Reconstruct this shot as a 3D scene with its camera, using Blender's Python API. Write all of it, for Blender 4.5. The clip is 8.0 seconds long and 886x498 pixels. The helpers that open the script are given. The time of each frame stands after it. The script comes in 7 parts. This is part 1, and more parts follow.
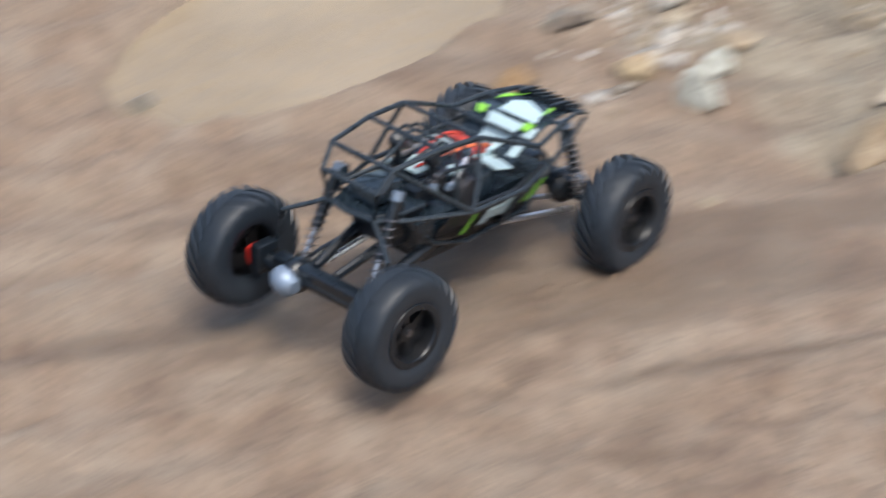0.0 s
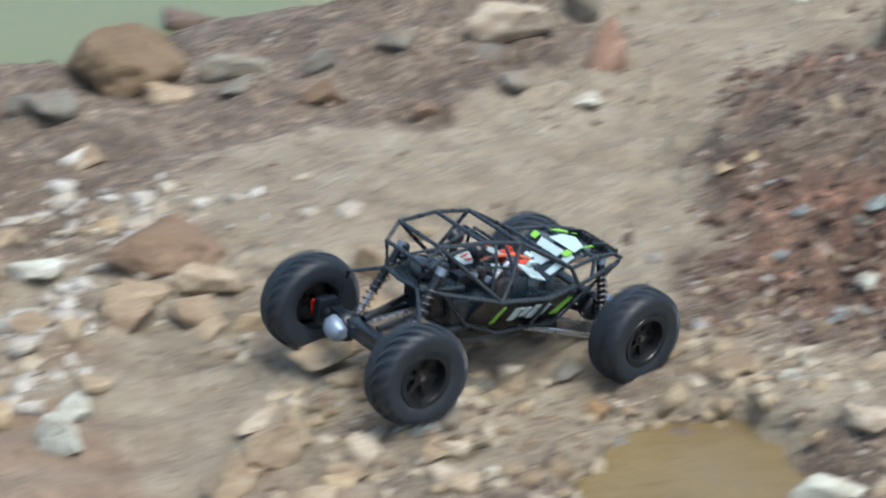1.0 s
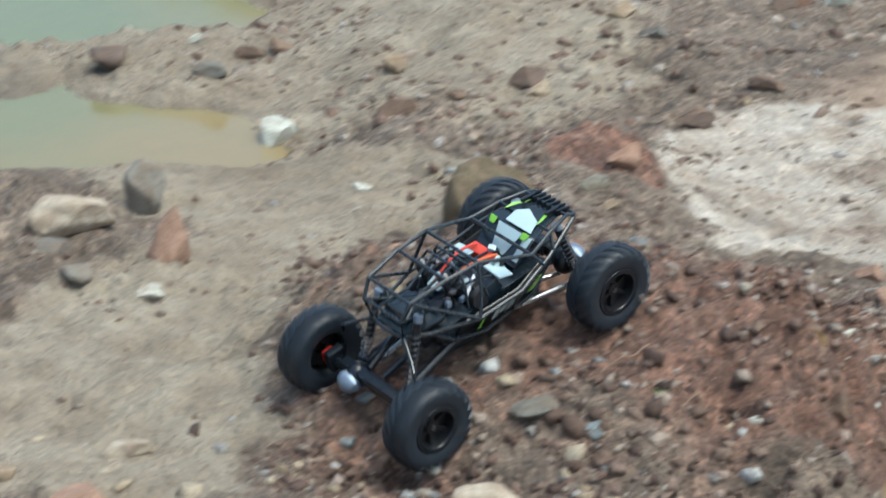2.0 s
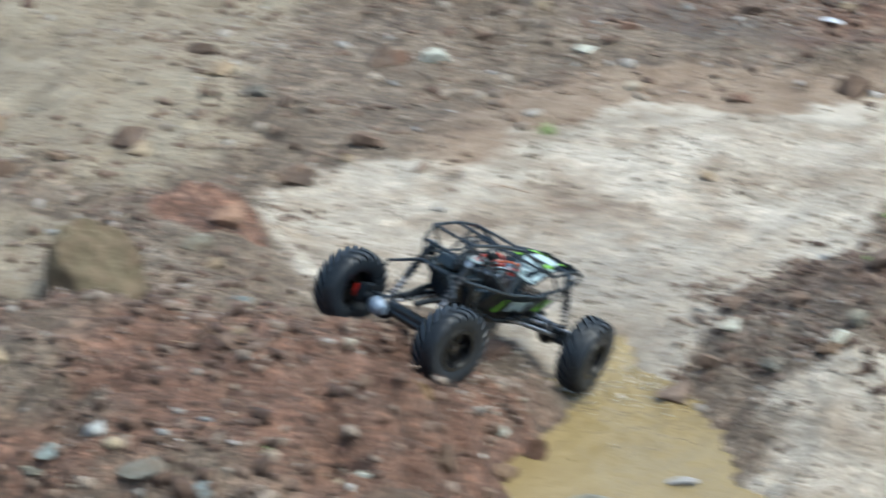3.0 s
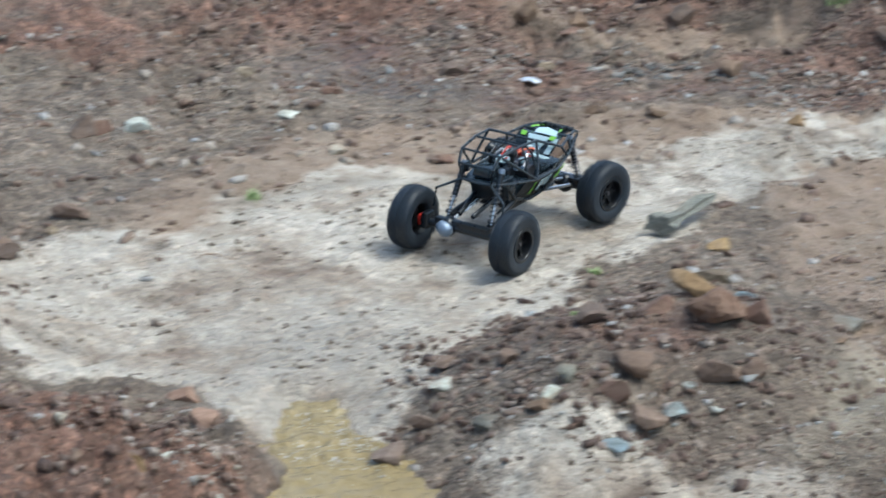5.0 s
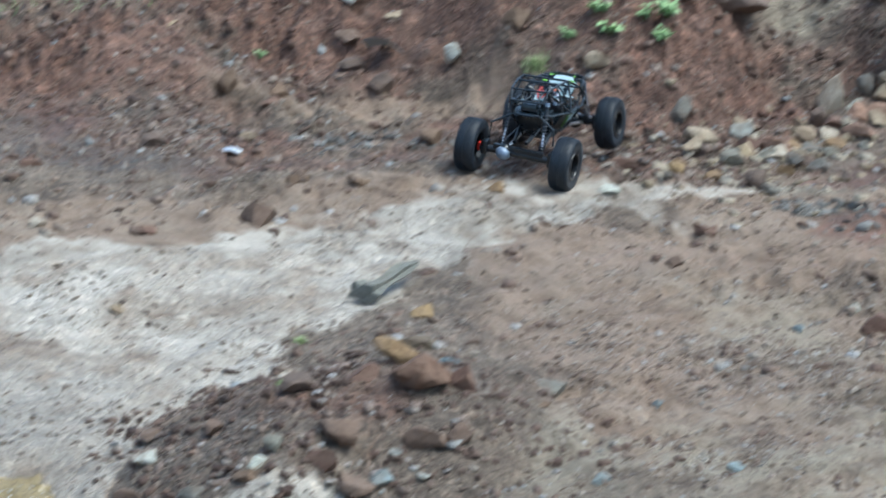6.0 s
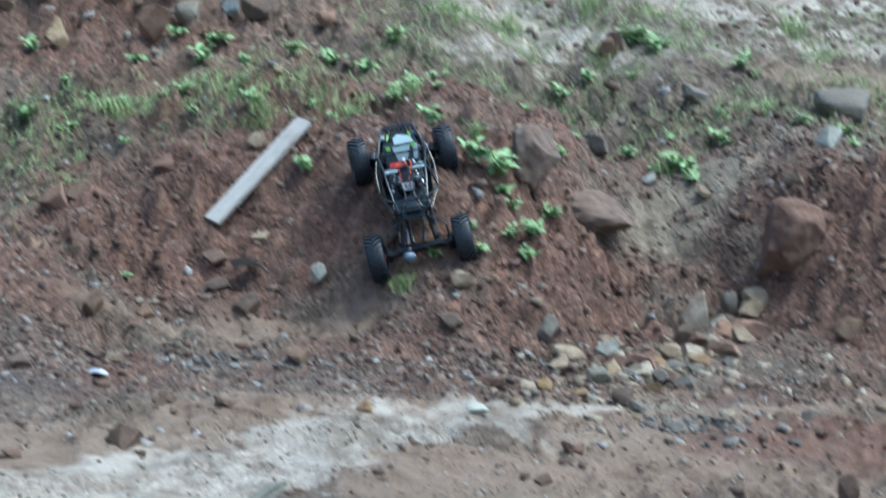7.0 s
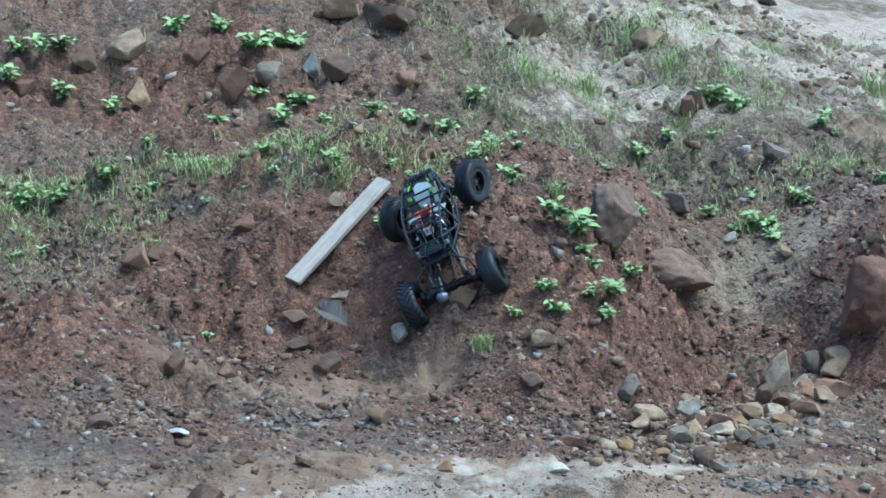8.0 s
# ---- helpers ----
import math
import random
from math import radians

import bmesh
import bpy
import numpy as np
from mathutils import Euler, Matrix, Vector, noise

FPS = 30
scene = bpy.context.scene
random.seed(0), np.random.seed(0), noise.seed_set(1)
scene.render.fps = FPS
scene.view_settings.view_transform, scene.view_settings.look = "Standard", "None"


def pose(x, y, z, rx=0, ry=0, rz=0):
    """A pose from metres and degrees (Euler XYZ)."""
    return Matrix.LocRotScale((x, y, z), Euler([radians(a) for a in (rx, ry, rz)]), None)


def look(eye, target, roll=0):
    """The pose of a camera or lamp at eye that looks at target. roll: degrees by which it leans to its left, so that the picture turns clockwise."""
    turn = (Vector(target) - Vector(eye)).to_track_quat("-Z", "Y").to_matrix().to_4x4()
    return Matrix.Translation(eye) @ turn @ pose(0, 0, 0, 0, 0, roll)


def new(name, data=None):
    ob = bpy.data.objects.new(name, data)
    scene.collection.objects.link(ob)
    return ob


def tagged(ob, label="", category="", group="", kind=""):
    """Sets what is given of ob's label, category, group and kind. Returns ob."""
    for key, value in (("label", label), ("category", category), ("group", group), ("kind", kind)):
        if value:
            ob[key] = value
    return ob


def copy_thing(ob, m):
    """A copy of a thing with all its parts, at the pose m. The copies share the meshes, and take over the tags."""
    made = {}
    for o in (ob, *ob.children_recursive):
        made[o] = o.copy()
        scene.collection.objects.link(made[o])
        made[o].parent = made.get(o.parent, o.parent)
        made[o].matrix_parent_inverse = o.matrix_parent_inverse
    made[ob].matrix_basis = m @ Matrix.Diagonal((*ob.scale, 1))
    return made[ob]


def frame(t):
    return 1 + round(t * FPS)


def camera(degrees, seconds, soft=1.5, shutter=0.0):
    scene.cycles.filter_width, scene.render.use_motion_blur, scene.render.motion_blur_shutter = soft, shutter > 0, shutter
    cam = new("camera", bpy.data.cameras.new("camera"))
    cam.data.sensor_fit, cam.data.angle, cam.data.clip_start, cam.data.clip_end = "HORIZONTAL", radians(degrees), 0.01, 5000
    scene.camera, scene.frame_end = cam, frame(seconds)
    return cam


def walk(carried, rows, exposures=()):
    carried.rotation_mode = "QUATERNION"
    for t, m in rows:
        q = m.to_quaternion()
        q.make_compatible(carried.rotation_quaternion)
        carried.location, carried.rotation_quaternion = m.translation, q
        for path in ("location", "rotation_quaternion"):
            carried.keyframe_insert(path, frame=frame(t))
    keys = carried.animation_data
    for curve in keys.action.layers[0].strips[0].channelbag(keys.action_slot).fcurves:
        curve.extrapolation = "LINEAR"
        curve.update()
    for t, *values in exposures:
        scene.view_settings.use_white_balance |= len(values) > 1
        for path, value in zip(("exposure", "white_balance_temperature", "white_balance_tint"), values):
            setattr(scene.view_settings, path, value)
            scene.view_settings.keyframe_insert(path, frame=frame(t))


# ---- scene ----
# ---- camera: one standing point, panned after the crawler ----
EYE = Vector((0.0, 0.0, 1.85))
cam = camera(19.77, 8.0, soft=1.6, shutter=0.6)
# seconds, turn to the right of +y, tilt down, lean to the left (degrees)
PAN = (
    (0.00, -41.35, 32.50, -6.24),
    (0.10, -38.41, 31.82, -5.80),
    (0.20, -35.66, 31.37, -4.91),
    (0.30, -33.48, 30.66, -4.03),
    (0.40, -31.80, 29.86, -3.84),
    (0.50, -30.42, 29.11, -3.72),
    (0.60, -29.26, 28.24, -2.99),
    (0.80, -27.03, 26.71, -2.56),
    (1.00, -24.34, 25.84, -1.79),
    (1.20, -21.30, 25.05, -0.38),
    (2.30, -11.57, 20.63, 1.21),
    (2.50, -10.06, 20.14, 1.65),
    (2.80, -7.12, 19.79, 2.77),
    (3.00, -4.17, 19.97, 3.19),
    (3.20, -1.41, 20.28, 3.31),
    (3.30, -0.40, 20.32, 3.34),
    (3.50, -0.00, 20.34, 2.61),
    (4.00, -0.75, 19.95, 2.43),
    (4.20, -0.97, 19.63, 2.46),
    (5.30, 5.05, 17.66, 4.05),
    (5.50, 6.60, 17.41, 4.29),
    (6.00, 9.51, 16.10, 4.62),
    (6.20, 10.86, 14.96, 4.85),
    (6.40, 12.45, 13.56, 4.96),
    (6.50, 12.72, 13.04, 5.01),
    (6.80, 12.68, 11.83, 4.88),
    (7.00, 12.15, 10.93, 4.79),
    (7.50, 10.71, 9.80, 4.72),
    (8.00, 10.21, 9.74, 4.32),
)


def pan_row(t, turn, down, lean):
    a, b = radians(turn), radians(down)
    way = Vector((math.sin(a) * math.cos(b), math.cos(a) * math.cos(b), -math.sin(b)))
    return t, look(EYE, EYE + way, lean)


walk(cam, [pan_row(*r) for r in PAN],
     exposures=((0.0, 1.15, 6450, 8), (1.0, 1.1, 6200, 3), (3.0, 1.09, 6080, -2), (4.2, 1.06, 5950, -1), (6.0, 0.99, 5580, -2), (6.8, 0.96, 5340, -3), (8.0, 0.95, 5280, -4)))

# ---- light: bright overcast sky ----
world = bpy.data.worlds.new("sky")
scene.world = world
world.use_nodes = True
wn = world.node_tree
sky = wn.nodes.new("ShaderNodeTexSky")
sky.sky_type = "NISHITA"
sky.sun_disc = False
sky.sun_elevation, sky.sun_rotation = radians(66), radians(110)
sky.air_density, sky.dust_density, sky.ozone_density = 1.0, 4.0, 1.0
wn.nodes["Background"].inputs["Strength"].default_value = 0.13
wn.links.new(sky.outputs["Color"], wn.nodes["Background"].inputs["Color"])
sun_data = bpy.data.lights.new("sun", "SUN")
sun_data.energy, sun_data.angle, sun_data.color = 1.4, radians(30), (1.0, 0.97, 0.93)
sun = new("sun", sun_data)
sun.matrix_world = look((4.5, 2.0, 12.0), (0.0, 3.6, 0.0))

# ---- materials ----


def material(name, rough=0.8, metal=0.0, spec=0.5):
    m = bpy.data.materials.new(name)
    m.use_nodes = True
    b = m.node_tree.nodes["Principled BSDF"]
    b.inputs["Roughness"].default_value, b.inputs["Metallic"].default_value = rough, metal
    b.inputs["Specular IOR Level"].default_value = spec
    return m, m.node_tree, b


def node(nt, kind, inputs=(), **attrs):
    n = nt.nodes.new(kind)
    if "data_type" in attrs:
        n.data_type, n.blend_type = attrs["data_type"], attrs["blend_type"]
    if "operation" in attrs:
        n.operation, n.use_clamp = attrs["operation"], attrs["use_clamp"]
    if "attribute_name" in attrs:
        n.attribute_name = attrs["attribute_name"]
    for k, v in dict(inputs).items():
        if hasattr(v, "links"):
            nt.links.new(v, n.inputs[k])
        else:
            n.inputs[k].default_value = v
    return n


def noise_tex(nt, vec, scale, detail=6.0, rough=0.6):
    return node(nt, "ShaderNodeTexNoise", {"Vector": vec, "Scale": scale, "Detail": detail, "Roughness": rough}).outputs["Fac"]


def ramp(nt, fac, stops):
    r = node(nt, "ShaderNodeValToRGB", {"Fac": fac})
    e = r.color_ramp.elements
    while len(e) < len(stops):
        e.new(0.5)
    for el, (p, c) in zip(e, stops):
        el.position, el.color = p, (*c, 1.0) if len(c) == 3 else c
    return r.outputs["Color"]


def mix(nt, fac, a, b, how="MIX"):
    n = node(nt, "ShaderNodeMix", data_type="RGBA", blend_type=how)
    for key, v in ((0, fac), (6, a), (7, b)):
        if hasattr(v, "links"):
            nt.links.new(v, n.inputs[key])
        else:
            n.inputs[key].default_value = (*v, 1.0) if isinstance(v, tuple) and len(v) == 3 else v
    return n.outputs[2]


def calc(nt, op, a, b=0.0, clamp=False):
    n = node(nt, "ShaderNodeMath", operation=op, use_clamp=clamp)
    for k, v in ((0, a), (1, b)):
        if hasattr(v, "links"):
            nt.links.new(v, n.inputs[k])
        else:
            n.inputs[k].default_value = v
    return n.outputs[0]


def grey(v):
    return (v, v, v)


def bump(nt, bsdf, height, strength, distance):
    n = node(nt, "ShaderNodeBump", {"Height": height, "Strength": strength, "Distance": distance})
    nt.links.new(n.outputs["Normal"], bsdf.inputs["Normal"])


def ground_material():
    m, nt, b = material("earth", 0.9)
    pos = node(nt, "ShaderNodeNewGeometry").outputs["Position"]
    z = lambda name: node(nt, "ShaderNodeAttribute", attribute_name=name).outputs["Fac"]
    big, mid, fine = noise_tex(nt, pos, 1.6), noise_tex(nt, pos, 11.0, 8), noise_tex(nt, pos, 85.0, 6, 0.7)
    patch = noise_tex(nt, pos, 4.2, 5, 0.65)
    grit = noise_tex(nt, pos, 320.0, 3, 0.7)
    warped = mix(nt, 0.012, pos, node(nt, "ShaderNodeTexNoise", {"Vector": pos, "Scale": 40.0, "Detail": 3.0}).outputs["Color"], "ADD")
    crumb = [node(nt, "ShaderNodeTexVoronoi", {"Vector": warped, "Scale": sc, "Randomness": 1.0}) for sc in (34.0, 88.0, 190.0)]
    both = calc(nt, "ADD", calc(nt, "MULTIPLY", mid, 0.6), calc(nt, "MULTIPLY", patch, 0.4))
    clay = ramp(nt, both, [(0.3, (0.16, 0.10, 0.068)), (0.46, (0.27, 0.195, 0.138)), (0.7, (0.40, 0.325, 0.25))])
    soil = ramp(nt, both, [(0.3, (0.095, 0.072, 0.056)), (0.5, (0.208, 0.163, 0.124)), (0.72, (0.31, 0.262, 0.21))])
    red = ramp(nt, both, [(0.3, (0.080, 0.046, 0.035)), (0.5, (0.200, 0.109, 0.076)), (0.72, (0.295, 0.19, 0.146))])
    broad = calc(nt, "ADD", calc(nt, "MULTIPLY", mid, 0.3), calc(nt, "MULTIPLY", patch, 0.7))
    sand = ramp(nt, broad, [(0.32, (0.22, 0.16, 0.12)), (0.43, (0.40, 0.335, 0.265)), (0.52, (0.53, 0.475, 0.40)), (0.70, (0.67, 0.625, 0.55))])
    silt = ramp(nt, both, [(0.28, (0.18, 0.14, 0.10)), (0.5, (0.315, 0.265, 0.195)), (0.72, (0.42, 0.375, 0.295))])

    def broken(name, w=0.5):
        """A zone with a crumbled edge."""
        v = calc(nt, "ADD", z(name), calc(nt, "MULTIPLY", calc(nt, "SUBTRACT", calc(nt, "ADD", calc(nt, "MULTIPLY", calc(nt, "ADD", mid, patch), 0.75), calc(nt, "MULTIPLY", fine, 0.5)), 1.0), w))
        return ramp(nt, v, [(0.34, grey(0.0)), (0.62, grey(1.0))])

    sandy, smooth = broken("sand", 0.9), broken("clay", 0.8)
    c = mix(nt, smooth, soil, clay)
    silty = broken("silt", 0.8)
    c = mix(nt, silty, c, silt)
    c = mix(nt, broken("red", 0.8), c, red)
    c = mix(nt, sandy, c, sand)
    # crumbs and grains lying in it, each of its own tone
    for k, (v, amount) in enumerate(zip(crumb, (0.55, 0.6, 0.5))):
        tone = ramp(nt, node(nt, "ShaderNodeSeparateColor", {"Color": v.outputs["Color"]}).outputs[k], [(0.0, grey(0.40)), (0.45, grey(0.85)), (0.8, grey(1.15)), (1.0, (1.7, 1.65, 1.6))])
        calm = calc(nt, "SUBTRACT", amount, calc(nt, "MULTIPLY", calc(nt, "ADD", calc(nt, "MULTIPLY", sandy, 0.55), calc(nt, "MULTIPLY", calc(nt, "MAXIMUM", smooth, silty), 0.8)), amount), True)
        c = mix(nt, calm, c, mix(nt, 1.0, c, tone, "MULTIPLY"))
    moss = ramp(nt, fine, [(0.3, (0.04, 0.065, 0.022)), (0.7, (0.115, 0.15, 0.06))])
    c = mix(nt, calc(nt, "MULTIPLY", broken("grass", 1.1), 0.13), c, moss)
    c = mix(nt, calc(nt, "MULTIPLY", ramp(nt, fine, [(0.36, grey(0.9)), (0.46, grey(0.0))]), calc(nt, "SUBTRACT", 1.0, calc(nt, "MULTIPLY", sandy, 0.6))), c, mix(nt, 0.5, c, (0.05, 0.04, 0.032)))
    c = mix(nt, ramp(nt, big, [(0.3, grey(0.3)), (0.6, grey(0.0))]), c, (0.105, 0.075, 0.05))
    c = mix(nt, ramp(nt, grit, [(0.35, grey(0.45)), (0.6, grey(0.0))]), c, mix(nt, 0.5, c, (0.036, 0.03, 0.024)))
    # wet earth; this zone also carries the crawler's painted shadow and other darkened spots
    wet = ramp(nt, calc(nt, "ADD", z("wet"), calc(nt, "MULTIPLY", calc(nt, "SUBTRACT", mid, 0.5), 0.6)), [(0.35, grey(0.0)), (0.7, grey(1.0))])
    c = mix(nt, calc(nt, "MULTIPLY", wet, calc(nt, "SUBTRACT", 0.55, calc(nt, "MULTIPLY", sandy, 0.2))), c, mix(nt, 1.0, c, (0.46, 0.40, 0.33), "MULTIPLY"))
    nt.links.new(c, b.inputs["Base Color"])
    nt.links.new(calc(nt, "SUBTRACT", 0.92, calc(nt, "MULTIPLY", wet, 0.6)), b.inputs["Roughness"])
    lumps = calc(nt, "MULTIPLY", calc(nt, "ADD", calc(nt, "MULTIPLY", crumb[0].outputs["Distance"], 0.5), calc(nt, "MULTIPLY", crumb[1].outputs["Distance"], 0.25)), calc(nt, "SUBTRACT", -1.0, calc(nt, "MULTIPLY", smooth, -0.75)))
    h = calc(nt, "ADD", calc(nt, "MULTIPLY", mid, 0.5), calc(nt, "ADD", calc(nt, "MULTIPLY", fine, 0.35), calc(nt, "MULTIPLY", grit, 0.15)))
    bump(nt, b, calc(nt, "ADD", h, lumps), 0.9, 0.029)
    return m


def stone_material(name, tints, dust=0.35):
    """Broken stone: its own tint, veins, pits and mud lying on it."""
    m, nt, b = material(name, 0.85)
    co = node(nt, "ShaderNodeTexCoord").outputs["Object"]
    pos = node(nt, "ShaderNodeNewGeometry").outputs["Position"]
    rnd = node(nt, "ShaderNodeObjectInfo").outputs["Random"]
    r = node(nt, "ShaderNodeValToRGB", {"Fac": rnd})
    r.color_ramp.interpolation = "CONSTANT"
    e = r.color_ramp.elements
    while len(e) < len(tints):
        e.new(0.5)
    for k, (el, c) in enumerate(zip(e, tints)):
        el.position, el.color = k / len(tints), (*c, 1.0)
    n1, n2 = noise_tex(nt, co, 2.4, 8), noise_tex(nt, pos, 130.0, 5, 0.7)
    n3 = noise_tex(nt, pos, 28.0, 7)
    c = mix(nt, ramp(nt, n1, [(0.3, grey(0.0)), (0.7, grey(1.0))]), mix(nt, 1.0, r.outputs["Color"], (0.62, 0.56, 0.5), "MULTIPLY"), r.outputs["Color"])
    c = mix(nt, ramp(nt, n2, [(0.35, grey(0.55)), (0.5, grey(0.0))]), c, mix(nt, 1.0, c, (0.4, 0.34, 0.3), "MULTIPLY"))
    c = mix(nt, calc(nt, "MULTIPLY", ramp(nt, n3, [(0.45, grey(0.0)), (0.62, grey(1.0))]), dust), c, (0.18, 0.118, 0.08))
    nt.links.new(c, b.inputs["Base Color"])
    bump(nt, b, calc(nt, "ADD", calc(nt, "MULTIPLY", n3, 0.7), calc(nt, "MULTIPLY", n2, 0.3)), 0.8, 0.012)
    return m


def pebble_material(name, stops):
    m, nt, b = material(name, 0.85)
    geo = node(nt, "ShaderNodeNewGeometry")
    c = ramp(nt, geo.outputs["Random Per Island"], stops)
    n = noise_tex(nt, geo.outputs["Position"], 150.0, 5, 0.7)
    c = mix(nt, ramp(nt, n, [(0.35, grey(0.6)), (0.58, grey(0.0))]), c, mix(nt, 1.0, c, (0.45, 0.36, 0.3), "MULTIPLY"))
    nt.links.new(c, b.inputs["Base Color"])
    bump(nt, b, n, 0.6, 0.006)
    return m


def plain(name, colour, rough=0.6, metal=0.0, grime=0.25, dust=(0.2, 0.13, 0.09), scale=60.0):
    """A worn solid with dust and scuffs."""
    m, nt, b = material(name, rough, metal)
    co = node(nt, "ShaderNodeTexCoord").outputs["Object"]
    n1, n2 = noise_tex(nt, co, scale, 7, 0.65), noise_tex(nt, co, scale * 0.25, 5)
    c = mix(nt, ramp(nt, n1, [(0.4, grey(0.0)), (0.75, grey(grime))]), colour, dust)
    c = mix(nt, ramp(nt, n2, [(0.5, grey(0.0)), (0.75, grey(grime))]), c, dust)
    nt.links.new(c, b.inputs["Base Color"])
    nt.links.new(ramp(nt, n1, [(0.3, grey(rough * 0.8)), (0.8, grey(min(1.0, rough * 1.4)))]), b.inputs["Roughness"])
    bump(nt, b, n1, 0.25, 0.001)
    return m


def water_material(name, deep, pale):
    m, nt, b = material(name, 0.06, 0.0, 0.5)
    pos = node(nt, "ShaderNodeNewGeometry").outputs["Position"]
    n = noise_tex(nt, pos, 2.5, 4)
    c = ramp(nt, n, [(0.3, deep), (0.7, pale)])
    nt.links.new(c, b.inputs["Base Color"])
    b.inputs["IOR"].default_value = 1.33
    w = noise_tex(nt, pos, 22.0, 4, 0.55)
    # choppy where the water runs in over the stones
    north = node(nt, "ShaderNodeSeparateXYZ", {"Vector": pos}).outputs["Y"]
    run = calc(nt, "MULTIPLY", calc(nt, "SUBTRACT", north, 4.5), 4.0, True)
    w = calc(nt, "ADD", w, calc(nt, "MULTIPLY", calc(nt, "MULTIPLY", noise_tex(nt, pos, 38.0, 2, 0.5), 2.6), run))
    bump(nt, b, w, 0.35, 0.03)
    return m


def pond_material():
    m, nt, b = material("pond_water", 0.07, 0.0, 0.5)
    pos = node(nt, "ShaderNodeNewGeometry").outputs["Position"]
    # silted and ochre along the shallow edge, green where it is deep
    east = node(nt, "ShaderNodeSeparateXYZ", {"Vector": pos}).outputs["X"]
    shoal = calc(nt, "ADD", calc(nt, "MULTIPLY", calc(nt, "ADD", east, 2.55), 1.6), calc(nt, "MULTIPLY", calc(nt, "SUBTRACT", noise_tex(nt, pos, 2.2, 4), 0.5), 1.4), True)
    c = mix(nt, shoal, (0.14, 0.155, 0.08), (0.21, 0.165, 0.085))
    nt.links.new(c, b.inputs["Base Color"])
    b.inputs["IOR"].default_value = 1.33
    bump(nt, b, noise_tex(nt, pos, 14.0, 3, 0.5), 0.12, 0.02)
    return m


def leaf_material(name, a, b2):
    m, nt, b = material(name, 0.55)
    geo = node(nt, "ShaderNodeNewGeometry")
    n = noise_tex(nt, geo.outputs["Position"], 40.0, 4)
    c = mix(nt, geo.outputs["Random Per Island"], a, b2)
    c = mix(nt, ramp(nt, n, [(0.4, grey(0.0)), (0.8, grey(0.4))]), c, mix(nt, 0.5, c, (0.2, 0.2, 0.08)))
    nt.links.new(c, b.inputs["Base Color"])
    b.inputs["Subsurface Weight"].default_value = 0.0
    return m


def wood_material(name, a, b2):
    m, nt, b = material(name, 0.85)
    co = node(nt, "ShaderNodeTexCoord").outputs["Object"]
    mp = node(nt, "ShaderNodeMapping", {"Vector": co, "Scale": (6.0, 90.0, 90.0)})
    n = noise_tex(nt, mp.outputs["Vector"], 1.5, 8, 0.65)
    c = ramp(nt, n, [(0.3, a), (0.7, b2)])
    c = mix(nt, ramp(nt, noise_tex(nt, co, 9.0, 6), [(0.55, grey(0.0)), (0.8, grey(0.4))]), c, (0.17, 0.12, 0.09))
    nt.links.new(c, b.inputs["Base Color"])
    bump(nt, b, n, 0.6, 0.004)
    return m


EARTH = ground_material()
CREAM = stone_material("limestone", [(0.42, 0.355, 0.255), (0.36, 0.295, 0.205), (0.47, 0.42, 0.335), (0.33, 0.265, 0.18), (0.40, 0.325, 0.21)], 0.45)
WHITE = stone_material("quartz_stone", [(0.540, 0.571, 0.500), (0.594, 0.632, 0.570), (0.495, 0.510, 0.460)], 0.3)
BROWN = stone_material("ironstone", [(0.165, 0.115, 0.085), (0.2, 0.145, 0.11), (0.14, 0.105, 0.085), (0.215, 0.15, 0.1), (0.19, 0.115, 0.085)], 0.45)
GREY = stone_material("grey_stone", [(0.189, 0.189, 0.165), (0.225, 0.219, 0.190), (0.171, 0.168, 0.150), (0.261, 0.255, 0.210)], 0.4)
BLUE = stone_material("slate_stone", [(0.198, 0.255, 0.280), (0.270, 0.337, 0.350), (0.225, 0.275, 0.280)], 0.25)
OCHRE = stone_material("ochre_stone", [(0.32, 0.225, 0.11), (0.29, 0.195, 0.10)], 0.35)
PINK = stone_material("fired_brick_stone", [(0.324, 0.204, 0.145), (0.360, 0.235, 0.170)], 0.25)
PEBBLE = pebble_material("gravel", [(0.0, (0.10, 0.062, 0.045)), (0.3, (0.17, 0.115, 0.085)), (0.55, (0.235, 0.175, 0.135)), (0.75, (0.27, 0.225, 0.18)), (0.92, (0.33, 0.29, 0.24)), (1.0, (0.38, 0.38, 0.37))])
MOUNDCLOD = pebble_material("dark_red_crumbs", [(0.0, (0.06, 0.036, 0.027)), (0.45, (0.125, 0.080, 0.060)), (0.8, (0.19, 0.135, 0.105)), (0.95, (0.28, 0.22, 0.18)), (1.0, (0.4, 0.38, 0.35))])
QUARTZ = pebble_material("quartz_rubble", [(0.0, (0.33, 0.29, 0.23)), (0.5, (0.41, 0.38, 0.33)), (1.0, (0.52, 0.51, 0.48))])
REDCLOD = pebble_material("red_earth_crumbs", [(0.0, (0.09, 0.05, 0.038)), (0.4, (0.16, 0.098, 0.073)), (0.75, (0.22, 0.15, 0.115)), (0.94, (0.28, 0.21, 0.17)), (1.0, (0.34, 0.31, 0.28))])
CHIP = pebble_material("slate_chips", [(0.0, (0.10, 0.095, 0.085)), (0.6, (0.17, 0.165, 0.15)), (1.0, (0.26, 0.26, 0.24))])
CLOD = pebble_material("earth_clods", [(0.0, (0.068, 0.046, 0.032)), (0.5, (0.117, 0.087, 0.060)), (1.0, (0.180, 0.143, 0.100))])
